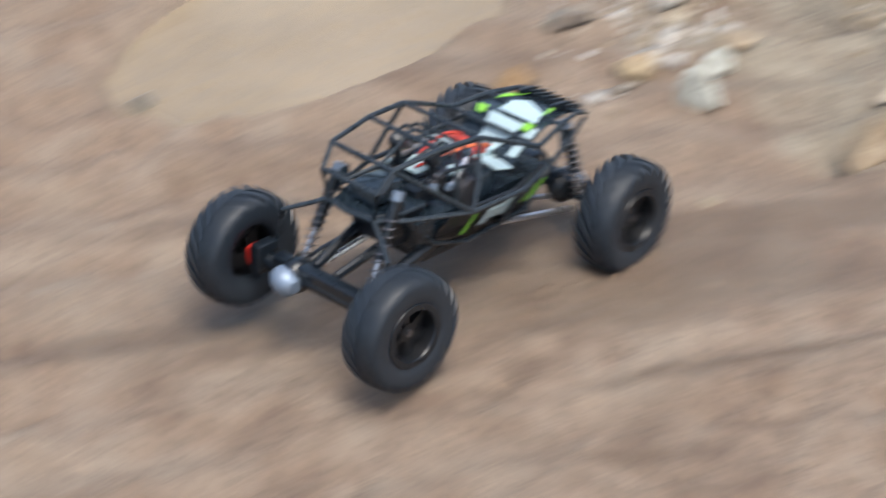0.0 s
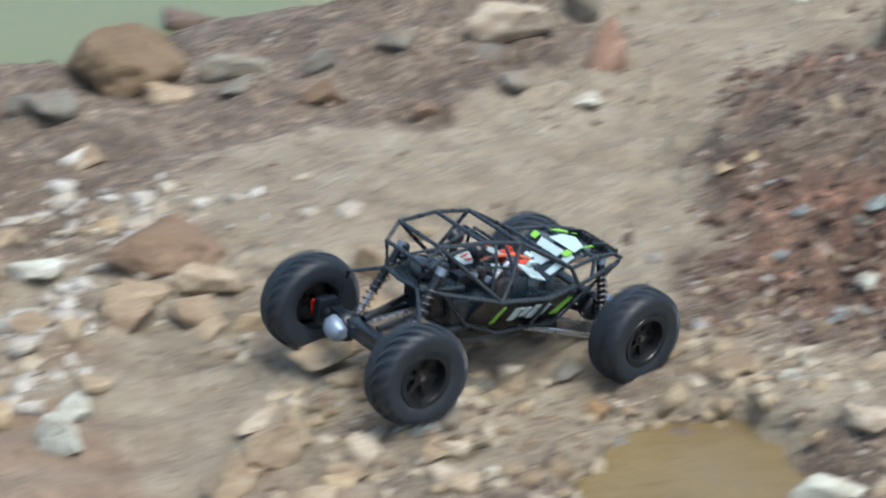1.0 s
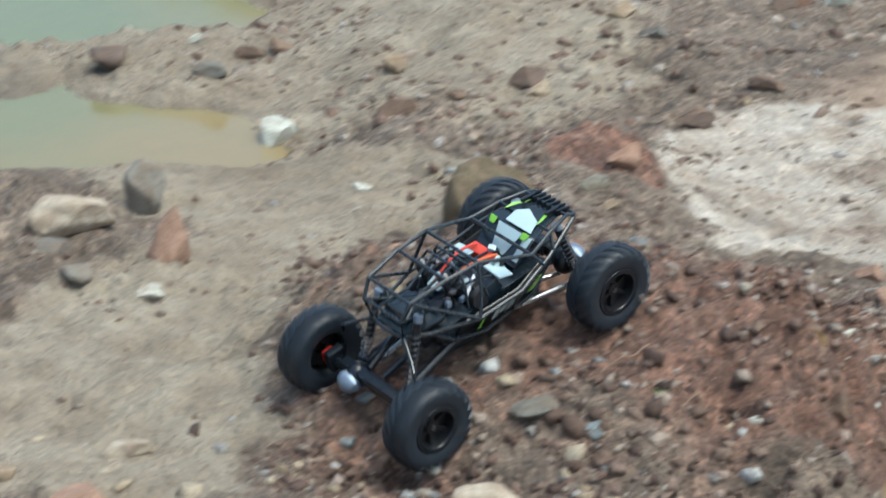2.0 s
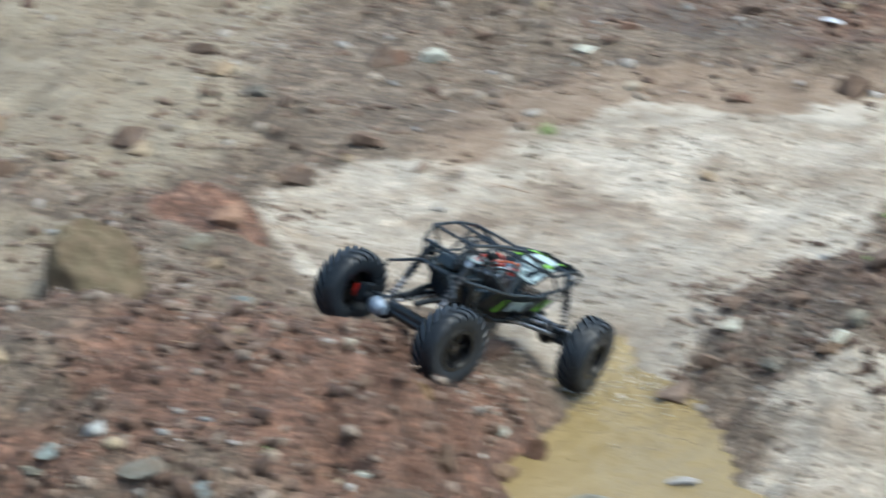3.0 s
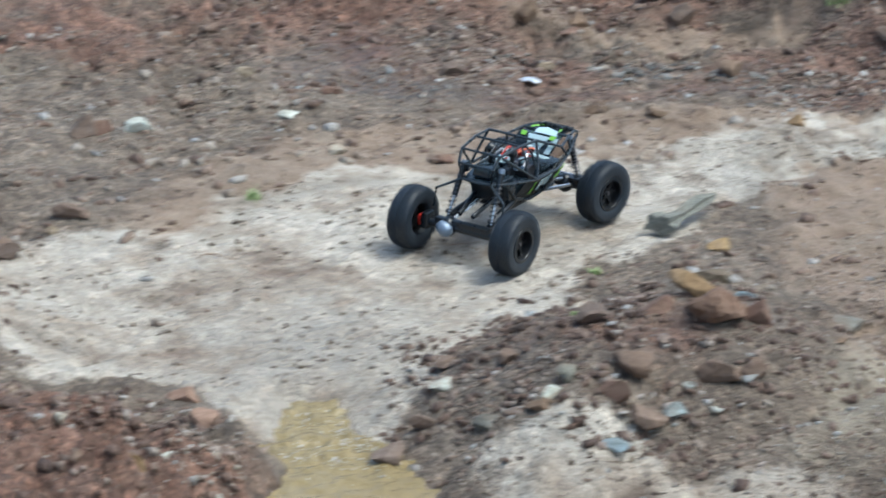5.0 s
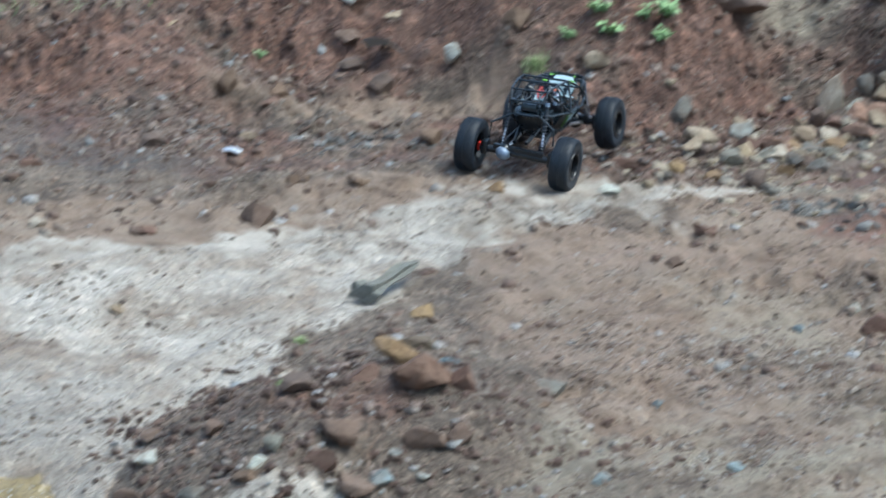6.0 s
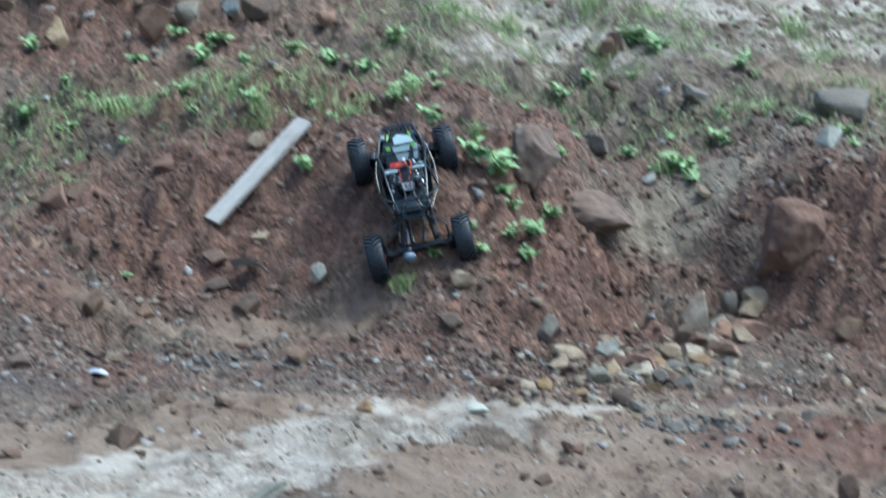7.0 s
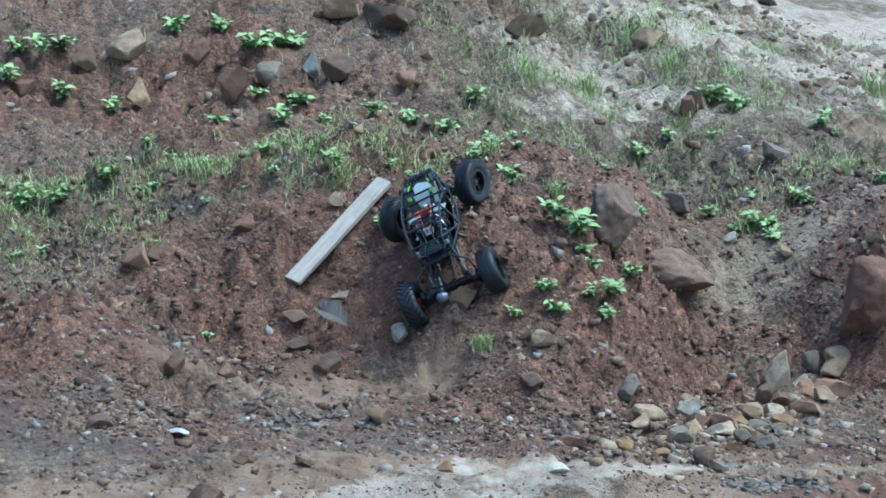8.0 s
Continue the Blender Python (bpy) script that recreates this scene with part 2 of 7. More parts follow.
RUBBLE = pebble_material("pale_rubble", [(0.0, (0.22, 0.165, 0.105)), (0.5, (0.34, 0.28, 0.19)), (1.0, (0.45, 0.41, 0.33))])
WATER, POND = water_material("muddy_water", (0.19, 0.142, 0.066), (0.26, 0.205, 0.108)), pond_material()
# whitish base colour, so that glints on splashes and ripples are painted in
DROP, _dn, _db = material("splashed_water", 0.12)
_db.inputs["Base Color"].default_value = (0.85, 0.84, 0.8, 1.0)
_db.inputs["Transmission Weight"].default_value, _db.inputs["IOR"].default_value = 0.35, 1.33
DARKWATER = water_material("silty_water", (0.125, 0.092, 0.044), (0.175, 0.135, 0.07))
CLAYWATER = water_material("clay_water", (0.20, 0.155, 0.10), (0.265, 0.212, 0.145))
LEAF = leaf_material("weed_leaf", (0.25, 0.40, 0.17), (0.40, 0.55, 0.28))
GRASS = leaf_material("grass_blade", (0.20, 0.30, 0.10), (0.38, 0.46, 0.22))
STEM = plain("weed_stem", (0.1, 0.14, 0.04), 0.6)
BOARD = wood_material("weathered_board", (0.30, 0.285, 0.26), (0.52, 0.50, 0.46))
DRIFT = wood_material("dead_wood", (0.06, 0.058, 0.048), (0.22, 0.22, 0.185))
TWIG = wood_material("dry_twig", (0.16, 0.1, 0.065), (0.32, 0.22, 0.15))
FOIL = plain("dull_foil", (0.62, 0.66, 0.7), 0.35, 0.6, 0.2)
RUBBER = plain("tyre_rubber", (0.011, 0.017, 0.025), 0.48, 0.0, 0.14, (0.05, 0.056, 0.063), 45.0)
BLACK = plain("black_nylon", (0.005, 0.008, 0.012), 0.3, 0.0, 0.03, (0.03, 0.032, 0.034))
TUBE = plain("cage_tube", (0.016, 0.023, 0.030), 0.28, 0.0, 0.03, (0.03, 0.032, 0.034))
RIM = plain("rim_plastic", (0.006, 0.007, 0.009), 0.4, 0.0, 0.06, (0.06, 0.05, 0.045))
STEEL = plain("bare_steel", (0.62, 0.63, 0.66), 0.28, 0.9, 0.1)
ALLOY = plain("diff_cover_alloy", (0.17, 0.22, 0.29), 0.42, 0.45, 0.1)
SPRING = plain("spring_steel", (0.13, 0.13, 0.14), 0.35, 0.8, 0.1)
RED = plain("red_anodised", (0.36, 0.02, 0.015), 0.35, 0.2, 0.08)
REDWIRE = plain("red_case", (0.5, 0.05, 0.03), 0.4, 0.0, 0.08)
ORANGE = plain("orange_wire", (0.55, 0.12, 0.04), 0.45, 0.0, 0.05)
PALE = plain("pale_panel", (0.36, 0.47, 0.50), 0.22, 0.0, 0.06)
GREEN = plain("lime_trim", (0.18, 0.44, 0.04), 0.35, 0.0, 0.06)
GLOSS = plain("gloss_black_panel", (0.014, 0.022, 0.030), 0.09, 0.0, 0.03, (0.03, 0.032, 0.034))
DARK = plain("dark_case", (0.013, 0.021, 0.029), 0.24, 0.0, 0.03, (0.03, 0.032, 0.034))

# ---- relief of the place ----
LATTICE = np.random.RandomState(3).rand(256, 256)


def lattice(x, y):
    xi, yi = np.floor(x).astype(int), np.floor(y).astype(int)
    fx, fy = x - xi, y - yi
    fx, fy = fx * fx * (3 - 2 * fx), fy * fy * (3 - 2 * fy)
    g = lambda a, b: LATTICE[a % 256, b % 256]
    return (g(xi, yi) * (1 - fx) + g(xi + 1, yi) * fx) * (1 - fy) + (g(xi, yi + 1) * (1 - fx) + g(xi + 1, yi + 1) * fx) * fy


def fbm(x, y, scale, octaves=4, gain=0.55):
    """Layered noise, about -1 to 1."""
    v, a, s, tot = 0.0, 1.0, scale, 0.0
    for k in range(octaves):
        v = v + a * (lattice(x * s + 17.3 * k + 100, y * s + 9.1 * k + 100) * 2 - 1)
        tot, a, s = tot + a, a * gain, s * 2.03
    return v / tot * 1.6


def step(a, b, v):
    u = np.clip((v - a) / (b - a), 0, 1)
    return u * u * (3 - 2 * u)


def lump(x, y, cx, cy, rx, ry, turn=0.0, p=2.0):
    """1 in the middle, 0 on the rim of a turned oval."""
    c, s = math.cos(radians(turn)), math.sin(radians(turn))
    u, v = ((x - cx) * c + (y - cy) * s) / rx, (-(x - cx) * s + (y - cy) * c) / ry
    return np.clip(1 - (np.abs(u) ** p + np.abs(v) ** p), 0, 1)


def lump_raw(x, y, cx, cy, rx, ry, turn=0.0):
    c, s = math.cos(radians(turn)), math.sin(radians(turn))
    return (((x - cx) * c + (y - cy) * s) / rx) ** 2 + ((-(x - cx) * s + (y - cy) * c) / ry) ** 2


def bell(x, y, cx, cy, rx, ry, turn=0.0):
    c, s = math.cos(radians(turn)), math.sin(radians(turn))
    u, v = ((x - cx) * c + (y - cy) * s) / rx, (-(x - cx) * s + (y - cy) * c) / ry
    return np.exp(-(u * u + v * v))


def bank_foot(x):
    """The line along which the red bank starts to rise."""
    return 7.20 + 0.85 * step(1.75, 1.0, x) + 0.95 * bell(x, 0 * x, 2.55, 0, 0.42, 1) - 0.05 * x * step(2.8, 3.4, x)


POND_Z, PUDDLE_Z, FIRST_Z, SMALL_Z = -0.165, -0.150, -0.012, -0.055


def puddle_off(x, y):
    """Metres outside the rim of the long puddle and of its side pool (below 0 inside)."""
    mid = 0.045 - 0.05 * step(4.5, 4.95, y)
    half = 0.08 + 0.175 * step(4.95, 4.15, y) - 0.2 * step(3.9, 3.4, y)
    a = np.maximum(np.abs(x - mid) - half, np.maximum(y - 5.02, 0.35 * (3.9 - y) * step(3.9, 3.5, y) + (3.45 - y)))
    b = (1 - np.sqrt(lump_raw(x, y, 0.74, 4.02, 0.46, 0.30, 4))) * -0.27
    return np.minimum(a, b) + 0.025 * fbm(x, y, 6.0, 3)


def main_puddle(x, y):
    return np.clip(0.15 - puddle_off(x, y) * 4.0, 0, 1)


def pond_off(x, y):
    """Metres outside the pond's shore (below 0 inside)."""
    shore = np.interp(y, (3.6, 3.95, 4.1, 4.7, 4.95, 5.05, 5.2, 5.5, 5.76, 6.1, 6.6, 6.8, 7.5, 8.2), (-5.0, -3.5, -2.9, -2.82, -2.5, -2.2, -1.88, -1.87, -1.93, -2.2, -2.25, -2.65, -3.7, -6.5))
    spit = 0.22 * (1 - np.sqrt(lump_raw(x, y, -2.12, 6.02, 0.42, 0.26, 12))) + 0.05 * fbm(x, y, 5.0, 3)
    return np.maximum.reduce([x - shore - 0.14 + 0.07 * fbm(x, y, 3.0, 3), y - 8.6, 3.4 - y, -8.6 - x, spit])


def pond_edge(x, y):
    """Above 0 inside the pond."""
    return np.clip(-pond_off(x, y) / 0.25, 0, 1)


def first_puddle(x, y):
    return lump(x, y, -2.52, 2.61, 0.27, 0.42, -8)


def small_puddle(x, y):
    return lump(x + 0.05 * fbm(x, y, 6.0, 3), y + 0.05 * fbm(x + 3, y, 6.0, 3), -0.96, 2.95, 0.22, 0.23, 25)


# the near and the far edge of the pale sand, along x
SAND_X = (-1.2, -0.5, 0.1, 0.3, 0.68, 0.9, 1.07, 1.35, 1.72, 2.2)
SAND_NEAR = (4.95, 4.98, 4.75, 5.25, 5.66, 6.04, 6.25, 6.42, 6.6, 6.95)
SAND_FAR = (5.45, 5.85, 6.22, 6.31, 6.46, 6.6, 6.68, 6.79, 6.87, 7.0)


def mound_side(x, y):
    """Below 1 on the trodden tan earth short of the mound."""
    return step(-1.36, -1.2, x + 0.12 * fbm(x, y, 4.0, 3) + 0.12 * np.clip(y - 4.2, -1, 0.4))


def rubbly_at(x, y):
    """Where pale broken limestone lies."""
    return np.maximum.reduce([bell(x, y, -1.4, 2.98, 0.55, 0.33, 25), 0.9 * bell(x, y, -1.9, 3.05, 0.4, 0.35, 0), 0.6 * bell(x, y, -0.9, 3.3, 0.4, 0.3), 0.8 * bell(x, y, 2.25, 7.15, 0.45, 0.3, 45)])


def tracks(x, y):
    """Old wheel tracks pressed into the sand."""
    return np.maximum.reduce([bell(x, y, -0.68, 5.25, 0.26, 0.03, -31), 0.8 * bell(x, y, -0.55, 5.42, 0.22, 0.025, -28), bell(x, y, 0.45, 5.52, 0.3, 0.03, 50), 0.8 * bell(x, y, 0.28, 5.48, 0.25, 0.028, 54), 0.9 * bell(x, y, 0.33, 5.72, 0.1, 0.03, 5)])


def wheel_spoil(x, y):
    """Crumbs thrown up beside the tracks."""
    return np.maximum.reduce([bell(x, y, -0.66, 5.28, 0.3, 0.1, -31), bell(x, y, 0.4, 5.5, 0.35, 0.14, 52), 0.7 * bell(x, y, 0.2, 5.15, 0.12, 0.25, 0)])


def front_soil(x, y, w=0.0):
    """The stony stretch between the pale sand and the bank."""
    return step(6.80, 6.92, y + 0.5 * w - 0.04 * x) * step(7.55, 7.4, y + w) * step(2.9, 2.5, x) * step(-0.6, 0.1, x + w)


def lumpy_at(z, x, y):
    """Where the earth lies in clods and crumbs."""
    heaps = np.maximum.reduce([mound_side(x, y) * step(0.02, 0.4, lump(x, y, -0.66, 4.1, 0.95, 0.75)), step(0.2, 0.6, bell(x, y, 0.66, 4.98, 0.65, 0.42, 18)), step(0.3, 0.7, bell(x, y, -0.93, 5.2, 0.25, 0.25)), 0.8 * step(0.25, 0.6, bell(x, y, -1.9, 4.2, 0.6, 0.25, 20))])
    bank = step(-0.5, 0.1, y - bank_foot(x)) * step(16, 12, y) * (1 - z["sand"])
    left = 1.1 * step(0.3, 0.75, bell(x, y, 0.28, 8.1, 0.55, 0.75))
    return np.clip(np.maximum.reduce([heaps, 0.8 * bank, left, 0.5 * front_soil(x, y), 0.35 * step(5.4, 5.9, y) * step(-0.5, -0.9, x)]) - 0.7 * z["clay"], 0, 1.1)


def zones(x, y):
    """How much of each kind of earth lies at a place."""
    w = 0.12 * fbm(x, y, 2.2, 3)
    z = {}
    z["clay"] = np.maximum(step(2.92, 2.6, y + 0.55 * np.minimum(x + 1.4, 0) + 0.12 * np.maximum(x + 1.4, 0) + w) * step(0.5, -0.6, x), 0.68 * step(7.3, 7.0, y) * step(3.6, 4.4, y) * step(0.9, 1.3, x + w) * (1 + 0.5 * fbm(x, y, 1.8, 3)))
    z["clay"] = np.maximum(z["clay"], 0.75 * bell(x, y, 0.95, 7.8, 0.45, 0.3, 0))
    z["clay"] = np.maximum(z["clay"] * step(-0.5, 1.2, y + 0.6 * fbm(x, y, 0.5, 2)) * step(-4.5, -3.2, x), 0.6 * step(0.1, 0.5, fbm(x, y, 0.35, 3)) * step(1.2, -0.5, y))
    z["clay"] = np.maximum(z["clay"], 0.8 * bell(x, y, 4.0, 10.2, 0.9, 0.7))
    z["clay"] = np.maximum(z["clay"], 0.75 * step(0.3, 0.7, np.maximum(bell(x, y, 2.9, 9.0, 0.75, 0.5, 10), 0.8 * bell(x, y, 3.1, 8.35, 0.4, 0.4)) + w) * (0.6 + 0.6 * fbm(x, y, 2.1, 3)))
    beyond = y - np.interp(x, SAND_X, SAND_FAR) + w
    z["clay"] = np.maximum(z["clay"], 0.72 * step(-0.25, 0.0, beyond) * step(0.62, 0.25, beyond) * step(-0.8, -0.3, x) * step(2.0, 1.5, x))
    z["silt"] = np.maximum(step(0.35, 0.75, bell(x, y, -1.55, 4.95, 0.62, 0.5, 20) + w), 0.7 * step(0.3, 0.7, bell(x, y, -1.5, 3.72, 0.95, 0.42, 15) + w))
    z["silt"] = np.maximum(z["silt"], 0.6 * step(0.25, 0.6, rubbly_at(x, y) + w))
    z["silt"] = np.maximum(z["silt"], 0.72 * step(5.15, 5.7, y + w) * step(-0.75, -1.15, x + w) * step(12, 9, y))
    # trodden, gritty grey-tan earth beside the heap
    z["silt"] = np.maximum(z["silt"], (0.40 + 0.3 * fbm(x + 3, y, 2.3, 3)) * step(0.98, 1.15, x - 0.25 * (y - 5) + w) * step(6.5, 6.0, y) * step(3.8, 4.3, y) * step(3.4, 2.8, x))
    z["silt"] = np.maximum(z["silt"], 0.68 * step(0.3, 0.65, bell(x, y, 2.78, 8.67, 0.34, 0.23, 20) + w))
    z["silt"] = np.maximum(z["silt"], 0.75 * step(0.3, 0.65, bell(x, y, -1.5, 4.1, 0.36, 0.6) + w))
    z["silt"] = z["silt"] * (1 - mound_side(x, y) * step(0.02, 0.3, lump(x, y, -0.64, 4.10, 0.95, 0.76, -4, 2.5)))
    v = 0.07 * fbm(x, y, 7.0, 3)
    band = step(-0.1, 0.12, y - np.interp(x, SAND_X, SAND_NEAR) + w + v) * step(0.1, -0.12, beyond + v) * step(-0.9, -0.62, x + w) * step(2.35, 1.9, x)
    band = band * (1 - 0.45 * step(0.25, 0.75, fbm(x + 5, y, 2.4, 3)))
    low = step(0.12, 0.32, x + w) * step(1.3, 1.0, x + w) * step(4.65, 4.5, y + w) * step(3.5, 3.8, y + w)
    z["sand"] = np.maximum(band, low * 0.85)
    far = step(9.7, 10.7, y + 2 * w) * step(1.75, 2.5, x - 0.10 * (y - 10.5) + 2 * w) * step(60, 24, y) * (0.5 + 0.5 * step(-0.3, 0.3, fbm(x, 2.5 * y, 0.9, 3)))
    z["sand"] = np.maximum(z["sand"], 0.72 * far)
    z["red"] = np.maximum.reduce([step(0.15, 0.6, bell(x, y, -0.46, 4.10, 0.36, 0.40, -6) + 1.2 * w + v) * (0.8 + 0.4 * fbm(x, y, 3.6, 3)) + 0.5 * mound_side(x, y) * step(0.05, 0.4, lump(x, y, -0.62, 4.10, 0.9, 0.72, -4, 2.5) + w) * (0.8 + 0.4 * fbm(x + 2, y, 3.0, 3)), 0.9 * step(0.3, 0.6, bell(x, y, -0.9, 5.2, 0.16, 0.14) + 0.5 * w),
                                  0.72 * step(-0.15, 0.2, y - bank_foot(x) + w) * step(1.7, 1.2, y - bank_foot(x)) * step(0.4, 1.0, x) * (0.85 + 0.4 * fbm(x, y, 2.7, 3)), np.clip(0.46 + 0.2 * step(0.9, 0.4, x) * step(8.2, 7.6, y) + 0.4 * fbm(x, y, 1.4, 3), 0.42, 1) * step(6.5, 7.2, y + w) * step(30, 20, y) * step(-1.5, -0.7, x + w) * (1 - far) * (1 - 0.5 * step(2.2, 2.7, x) * step(7.8, 8.4, y)), 0.34 * step(6.9, 6.4, y) * step(4.6, 5.4, y) * step(0.8, 1.2, x), 0.62 * step(0.3, 0.7, bell(x, y, 2.55, 6.62, 0.55, 0.26, 10) + w), 0.42 * step(0.3, 0.7, bell(x, y, 0.62, 4.9, 0.5, 0.33, 15) + w) * (0.6 + 0.8 * fbm(x, y, 3.3, 3))])
    z["grass"] = step(8.55, 9.1, y + w + 0.35 * np.clip(1.0 - x, 0, 2) - 0.2) * step(60, 30, y) * (0.3 + 0.6 * step(-0.35, 0.4, fbm(x, y, 0.9, 3))) * (1 - 0.75 * step(9.9, 10.2, y) * step(2.0, 1.6, x)) * (1 - 0.4 * far)
    z["grass"] = np.maximum(z["grass"], 0.9 * step(8.9, 9.4, y + w) * step(12.2, 11.0, y) * step(1.8, 2.3, x + w) * (0.4 + 0.6 * step(-0.2, 0.3, fbm(x, y, 2.0, 3))))
    z["grass"] = np.maximum(z["grass"], 0.95 * step(8.7, 9.1, y + w) * step(10.1, 9.7, y + w) * step(1.8, 1.3, x))
    z["wet"] = np.clip(np.maximum.reduce([2.2 * main_puddle(x, y), 1.5 * first_puddle(x, y), 1.6 * small_puddle(x, y), 0.8 * bell(x, y, 0.0, 5.1, 0.35, 0.5), 2 * pond_edge(x, y), 1.2 * bell(x, y, -1.72, 2.27, 0.65, 0.065, 46), 1.1 * bell(x, y, -1.85, 1.97, 0.35, 0.035, 52), 1.0 * bell(x, y, -1.52, 2.28, 0.3, 0.07, 48), 0.8 * bell(x, y, -2.12, 2.12, 0.4, 0.03, 46), 0.8 * bell(x, y, -1.4, 2.15, 0.3, 0.025, 50),
                                          0.8 * bell(x, y, -0.62, 5.22, 0.035, 0.3, 62), 0.7 * bell(x, y, 0.33, 5.72, 0.1, 0.02, 5), 0.6 * bell(x, y, 0.42, 5.65, 0.03, 0.3, -35), 0.5 * bell(x, y, 0.2, 5.4, 0.03, 0.3, -20)]), 0, 1)
    # stony brown soil along the foot of the bank, with a trodden tan path behind it
    foot = front_soil(x, y, w)
    path = bell(x, y, 1.0, 7.74, 0.62, 0.22, 6)
    z["clay"] = np.maximum(z["clay"] * (1 - foot), 0.9 * step(0.3, 0.7, path + w))
    z["red"] = z["red"] * (1 - 0.8 * bell(x, y, 2.78, 8.67, 0.34, 0.23, 20))
    z["red"] = np.maximum(np.maximum(z["red"] * (1 - 0.8 * path) * (1 - 0.3 * foot), 0.64 * foot * (0.8 + 0.4 * fbm(x, y, 3.4, 3))), 0.9 * step(0.45, 0.75, bell(x, y, 1.56, 7.25, 0.13, 0.13) + w))
    z["sand"] = z["sand"] * (1 - 0.85 * foot)
    # the broad patch at (-1.60, 2.22) paints in shadow beside the crawler's start
    # the heap at (0.62, 4.96) and ground between flakes at (2.26, 6.71) are only darkened
    z["wet"] = np.clip(np.maximum.reduce([z["wet"], 0.55 * step(0.4, 0.75, fbm(x, 1.3 * y + 4, 4.2, 4, 0.65)) * z["sand"] * (y < 8), 0.56 * foot * (1 + 0.4 * fbm(x, y, 2.5, 3)), 0.5 * step(0.3, 0.65, bell(x, y, 0.62, 4.96, 0.46, 0.3, 18)), 0.7 * bell(x, y, 2.26, 6.71, 0.17, 0.11, 5), 0.95 * bell(x, y, -1.60, 2.22, 0.34, 0.12, 48), 0.95 * bell(x, y, -2.06, 1.80, 0.3, 0.05, 44), 0.7 * bell(x, y, -1.42, 1.90, 0.22, 0.025, 36)]), 0, 1)
    z["sand"] = z["sand"] * (1 - 0.9 * step(0.05, 0.3, z["red"]) * (y < 5.0))
    return z


def height(x, y):
    x, y = np.asarray(x, float), np.asarray(y, float)
    h = 0.0 * x + 0.03 * step(3.2, 2.0, y) - 0.03 * bell(x, y, -1.25, 3.45, 0.5, 0.3)
    h = h - 0.125 * bell(x, y, -0.55, 5.12, 1.25, 0.72, 3)
    h = h + 0.05 * step(5.9, 7.2, y)
    # red mound that the crawler drives over
    h = h + 0.178 * lump(x, y, -0.70, 4.13, 0.68, 0.54, -3, 2.2) ** 0.85
    h = h + 0.15 * bell(x, y, -0.93, 5.2, 0.2, 0.2) + 0.05 * bell(x, y, -0.9, 4.85, 0.3, 0.25)
    h = h - 0.03 * bell(x, y, -1.63, 2.65, 0.12, 0.12) - 0.045 * bell(x, y, -1.17, 3.08, 0.12, 0.11) - 0.02 * bell(x, y, -1.74, 2.88, 0.1, 0.1)
    # flattened where wheels have gone over its edge
    h = h - 0.03 * bell(x, y, -0.67, 3.83, 0.1, 0.1) - 0.035 * bell(x, y, -0.63, 4.37, 0.1, 0.1) - 0.06 * bell(x, y, -0.42, 4.18, 0.1, 0.1) - 0.05 * bell(x, y, -0.36, 4.27, 0.09, 0.09) - 0.06 * bell(x, y, -0.29, 4.24, 0.12, 0.13) - 0.02 * bell(x, y, -0.25, 4.43, 0.1, 0.1)
    # stony heap beside the water, its crest of larger stones
    h = h + 0.15 * lump(x, y, 0.66, 4.95, 0.56, 0.36, 18, 2.0) ** 0.8 + 0.06 * bell(x, y, 0.85, 5.45, 0.16, 0.3, -10)
    h = h + 0.03 * bell(x, y, 1.6, 4.6, 0.6, 0.4) + 0.09 * bell(x, y, 2.5, 5.85, 0.16, 0.14)
    # the bank
    f = y - bank_foot(x)
    top = 0.49 * step(0.3, 1.1, x) * (1 - 0.28 * bell(x, 0 * x, 2.62, 0, 0.3, 1)) + 0.24 * step(1.0, 0.4, x)
    h = h + top * step(0.0, 1.02 + 0.6 * step(1.0, 0.4, x), f) + 0.04 * np.clip(f - 1.0, 0, 3)
    h = h + 0.15 * bell(x, y, 0.25, 8.0, 0.35, 0.45) + 0.1 * bell(x, y, 3.5, 7.9, 0.55, 0.5) + 0.1 * bell(x, y, 2.2, 8.7, 0.4, 0.3)
    h = h + 0.62 * step(9.9, 12.6, y + 0.12 * x) * step(4.0, 1.0, x - 0.3 * (y - 10)) + 0.25 * step(14.0, 26.0, y)
    h = h + 0.12 * bell(x, y, 2.6, 10.3, 0.8, 0.5)
    h = h + 0.09 * bell(x, y, 0.30, 7.75, 0.32, 0.28) - 0.05 * bell(x, y, 1.0, 7.74, 0.5, 0.2)
    # wheel ruts in the clay
    rut = np.sin((-x * 0.72 + y * 0.69 + 0.06 * fbm(x, y, 1.5, 2)) * 42.0) * (0.5 + 0.5 * fbm(x, y, 1.3, 2))
    h = h + 0.013 * rut * step(3.0, 2.6, y + 0.55 * (x + 1.4)) * step(0.2, -0.6, x)
    h = h - 0.014 * tracks(x, y) + 0.008 * wheel_spoil(x, y)
    # standing water
    away = pond_off(x, y)
    h = np.minimum(h, POND_Z + 0.012 + 0.25 * np.maximum(away, -0.5) + 0.02 * fbm(x, y, 4.0, 2))
    off = puddle_off(x, y)
    shore = PUDDLE_Z - 0.033 + (0.55 + 0.9 * step(0.1, -0.15, x) * step(4.75, 4.5, y)) * np.clip(off + 0.06, 0, 2)
    h = np.where(off < 1.0, np.minimum(h, shore), h)
    h = h - (h - FIRST_Z + 0.02) * step(0.0, 0.35, first_puddle(x, y))
    h = h - (h - SMALL_Z + 0.02) * step(0.0, 0.5, small_puddle(x, y))
    # roughness by kind of earth
    z = zones(x, y)
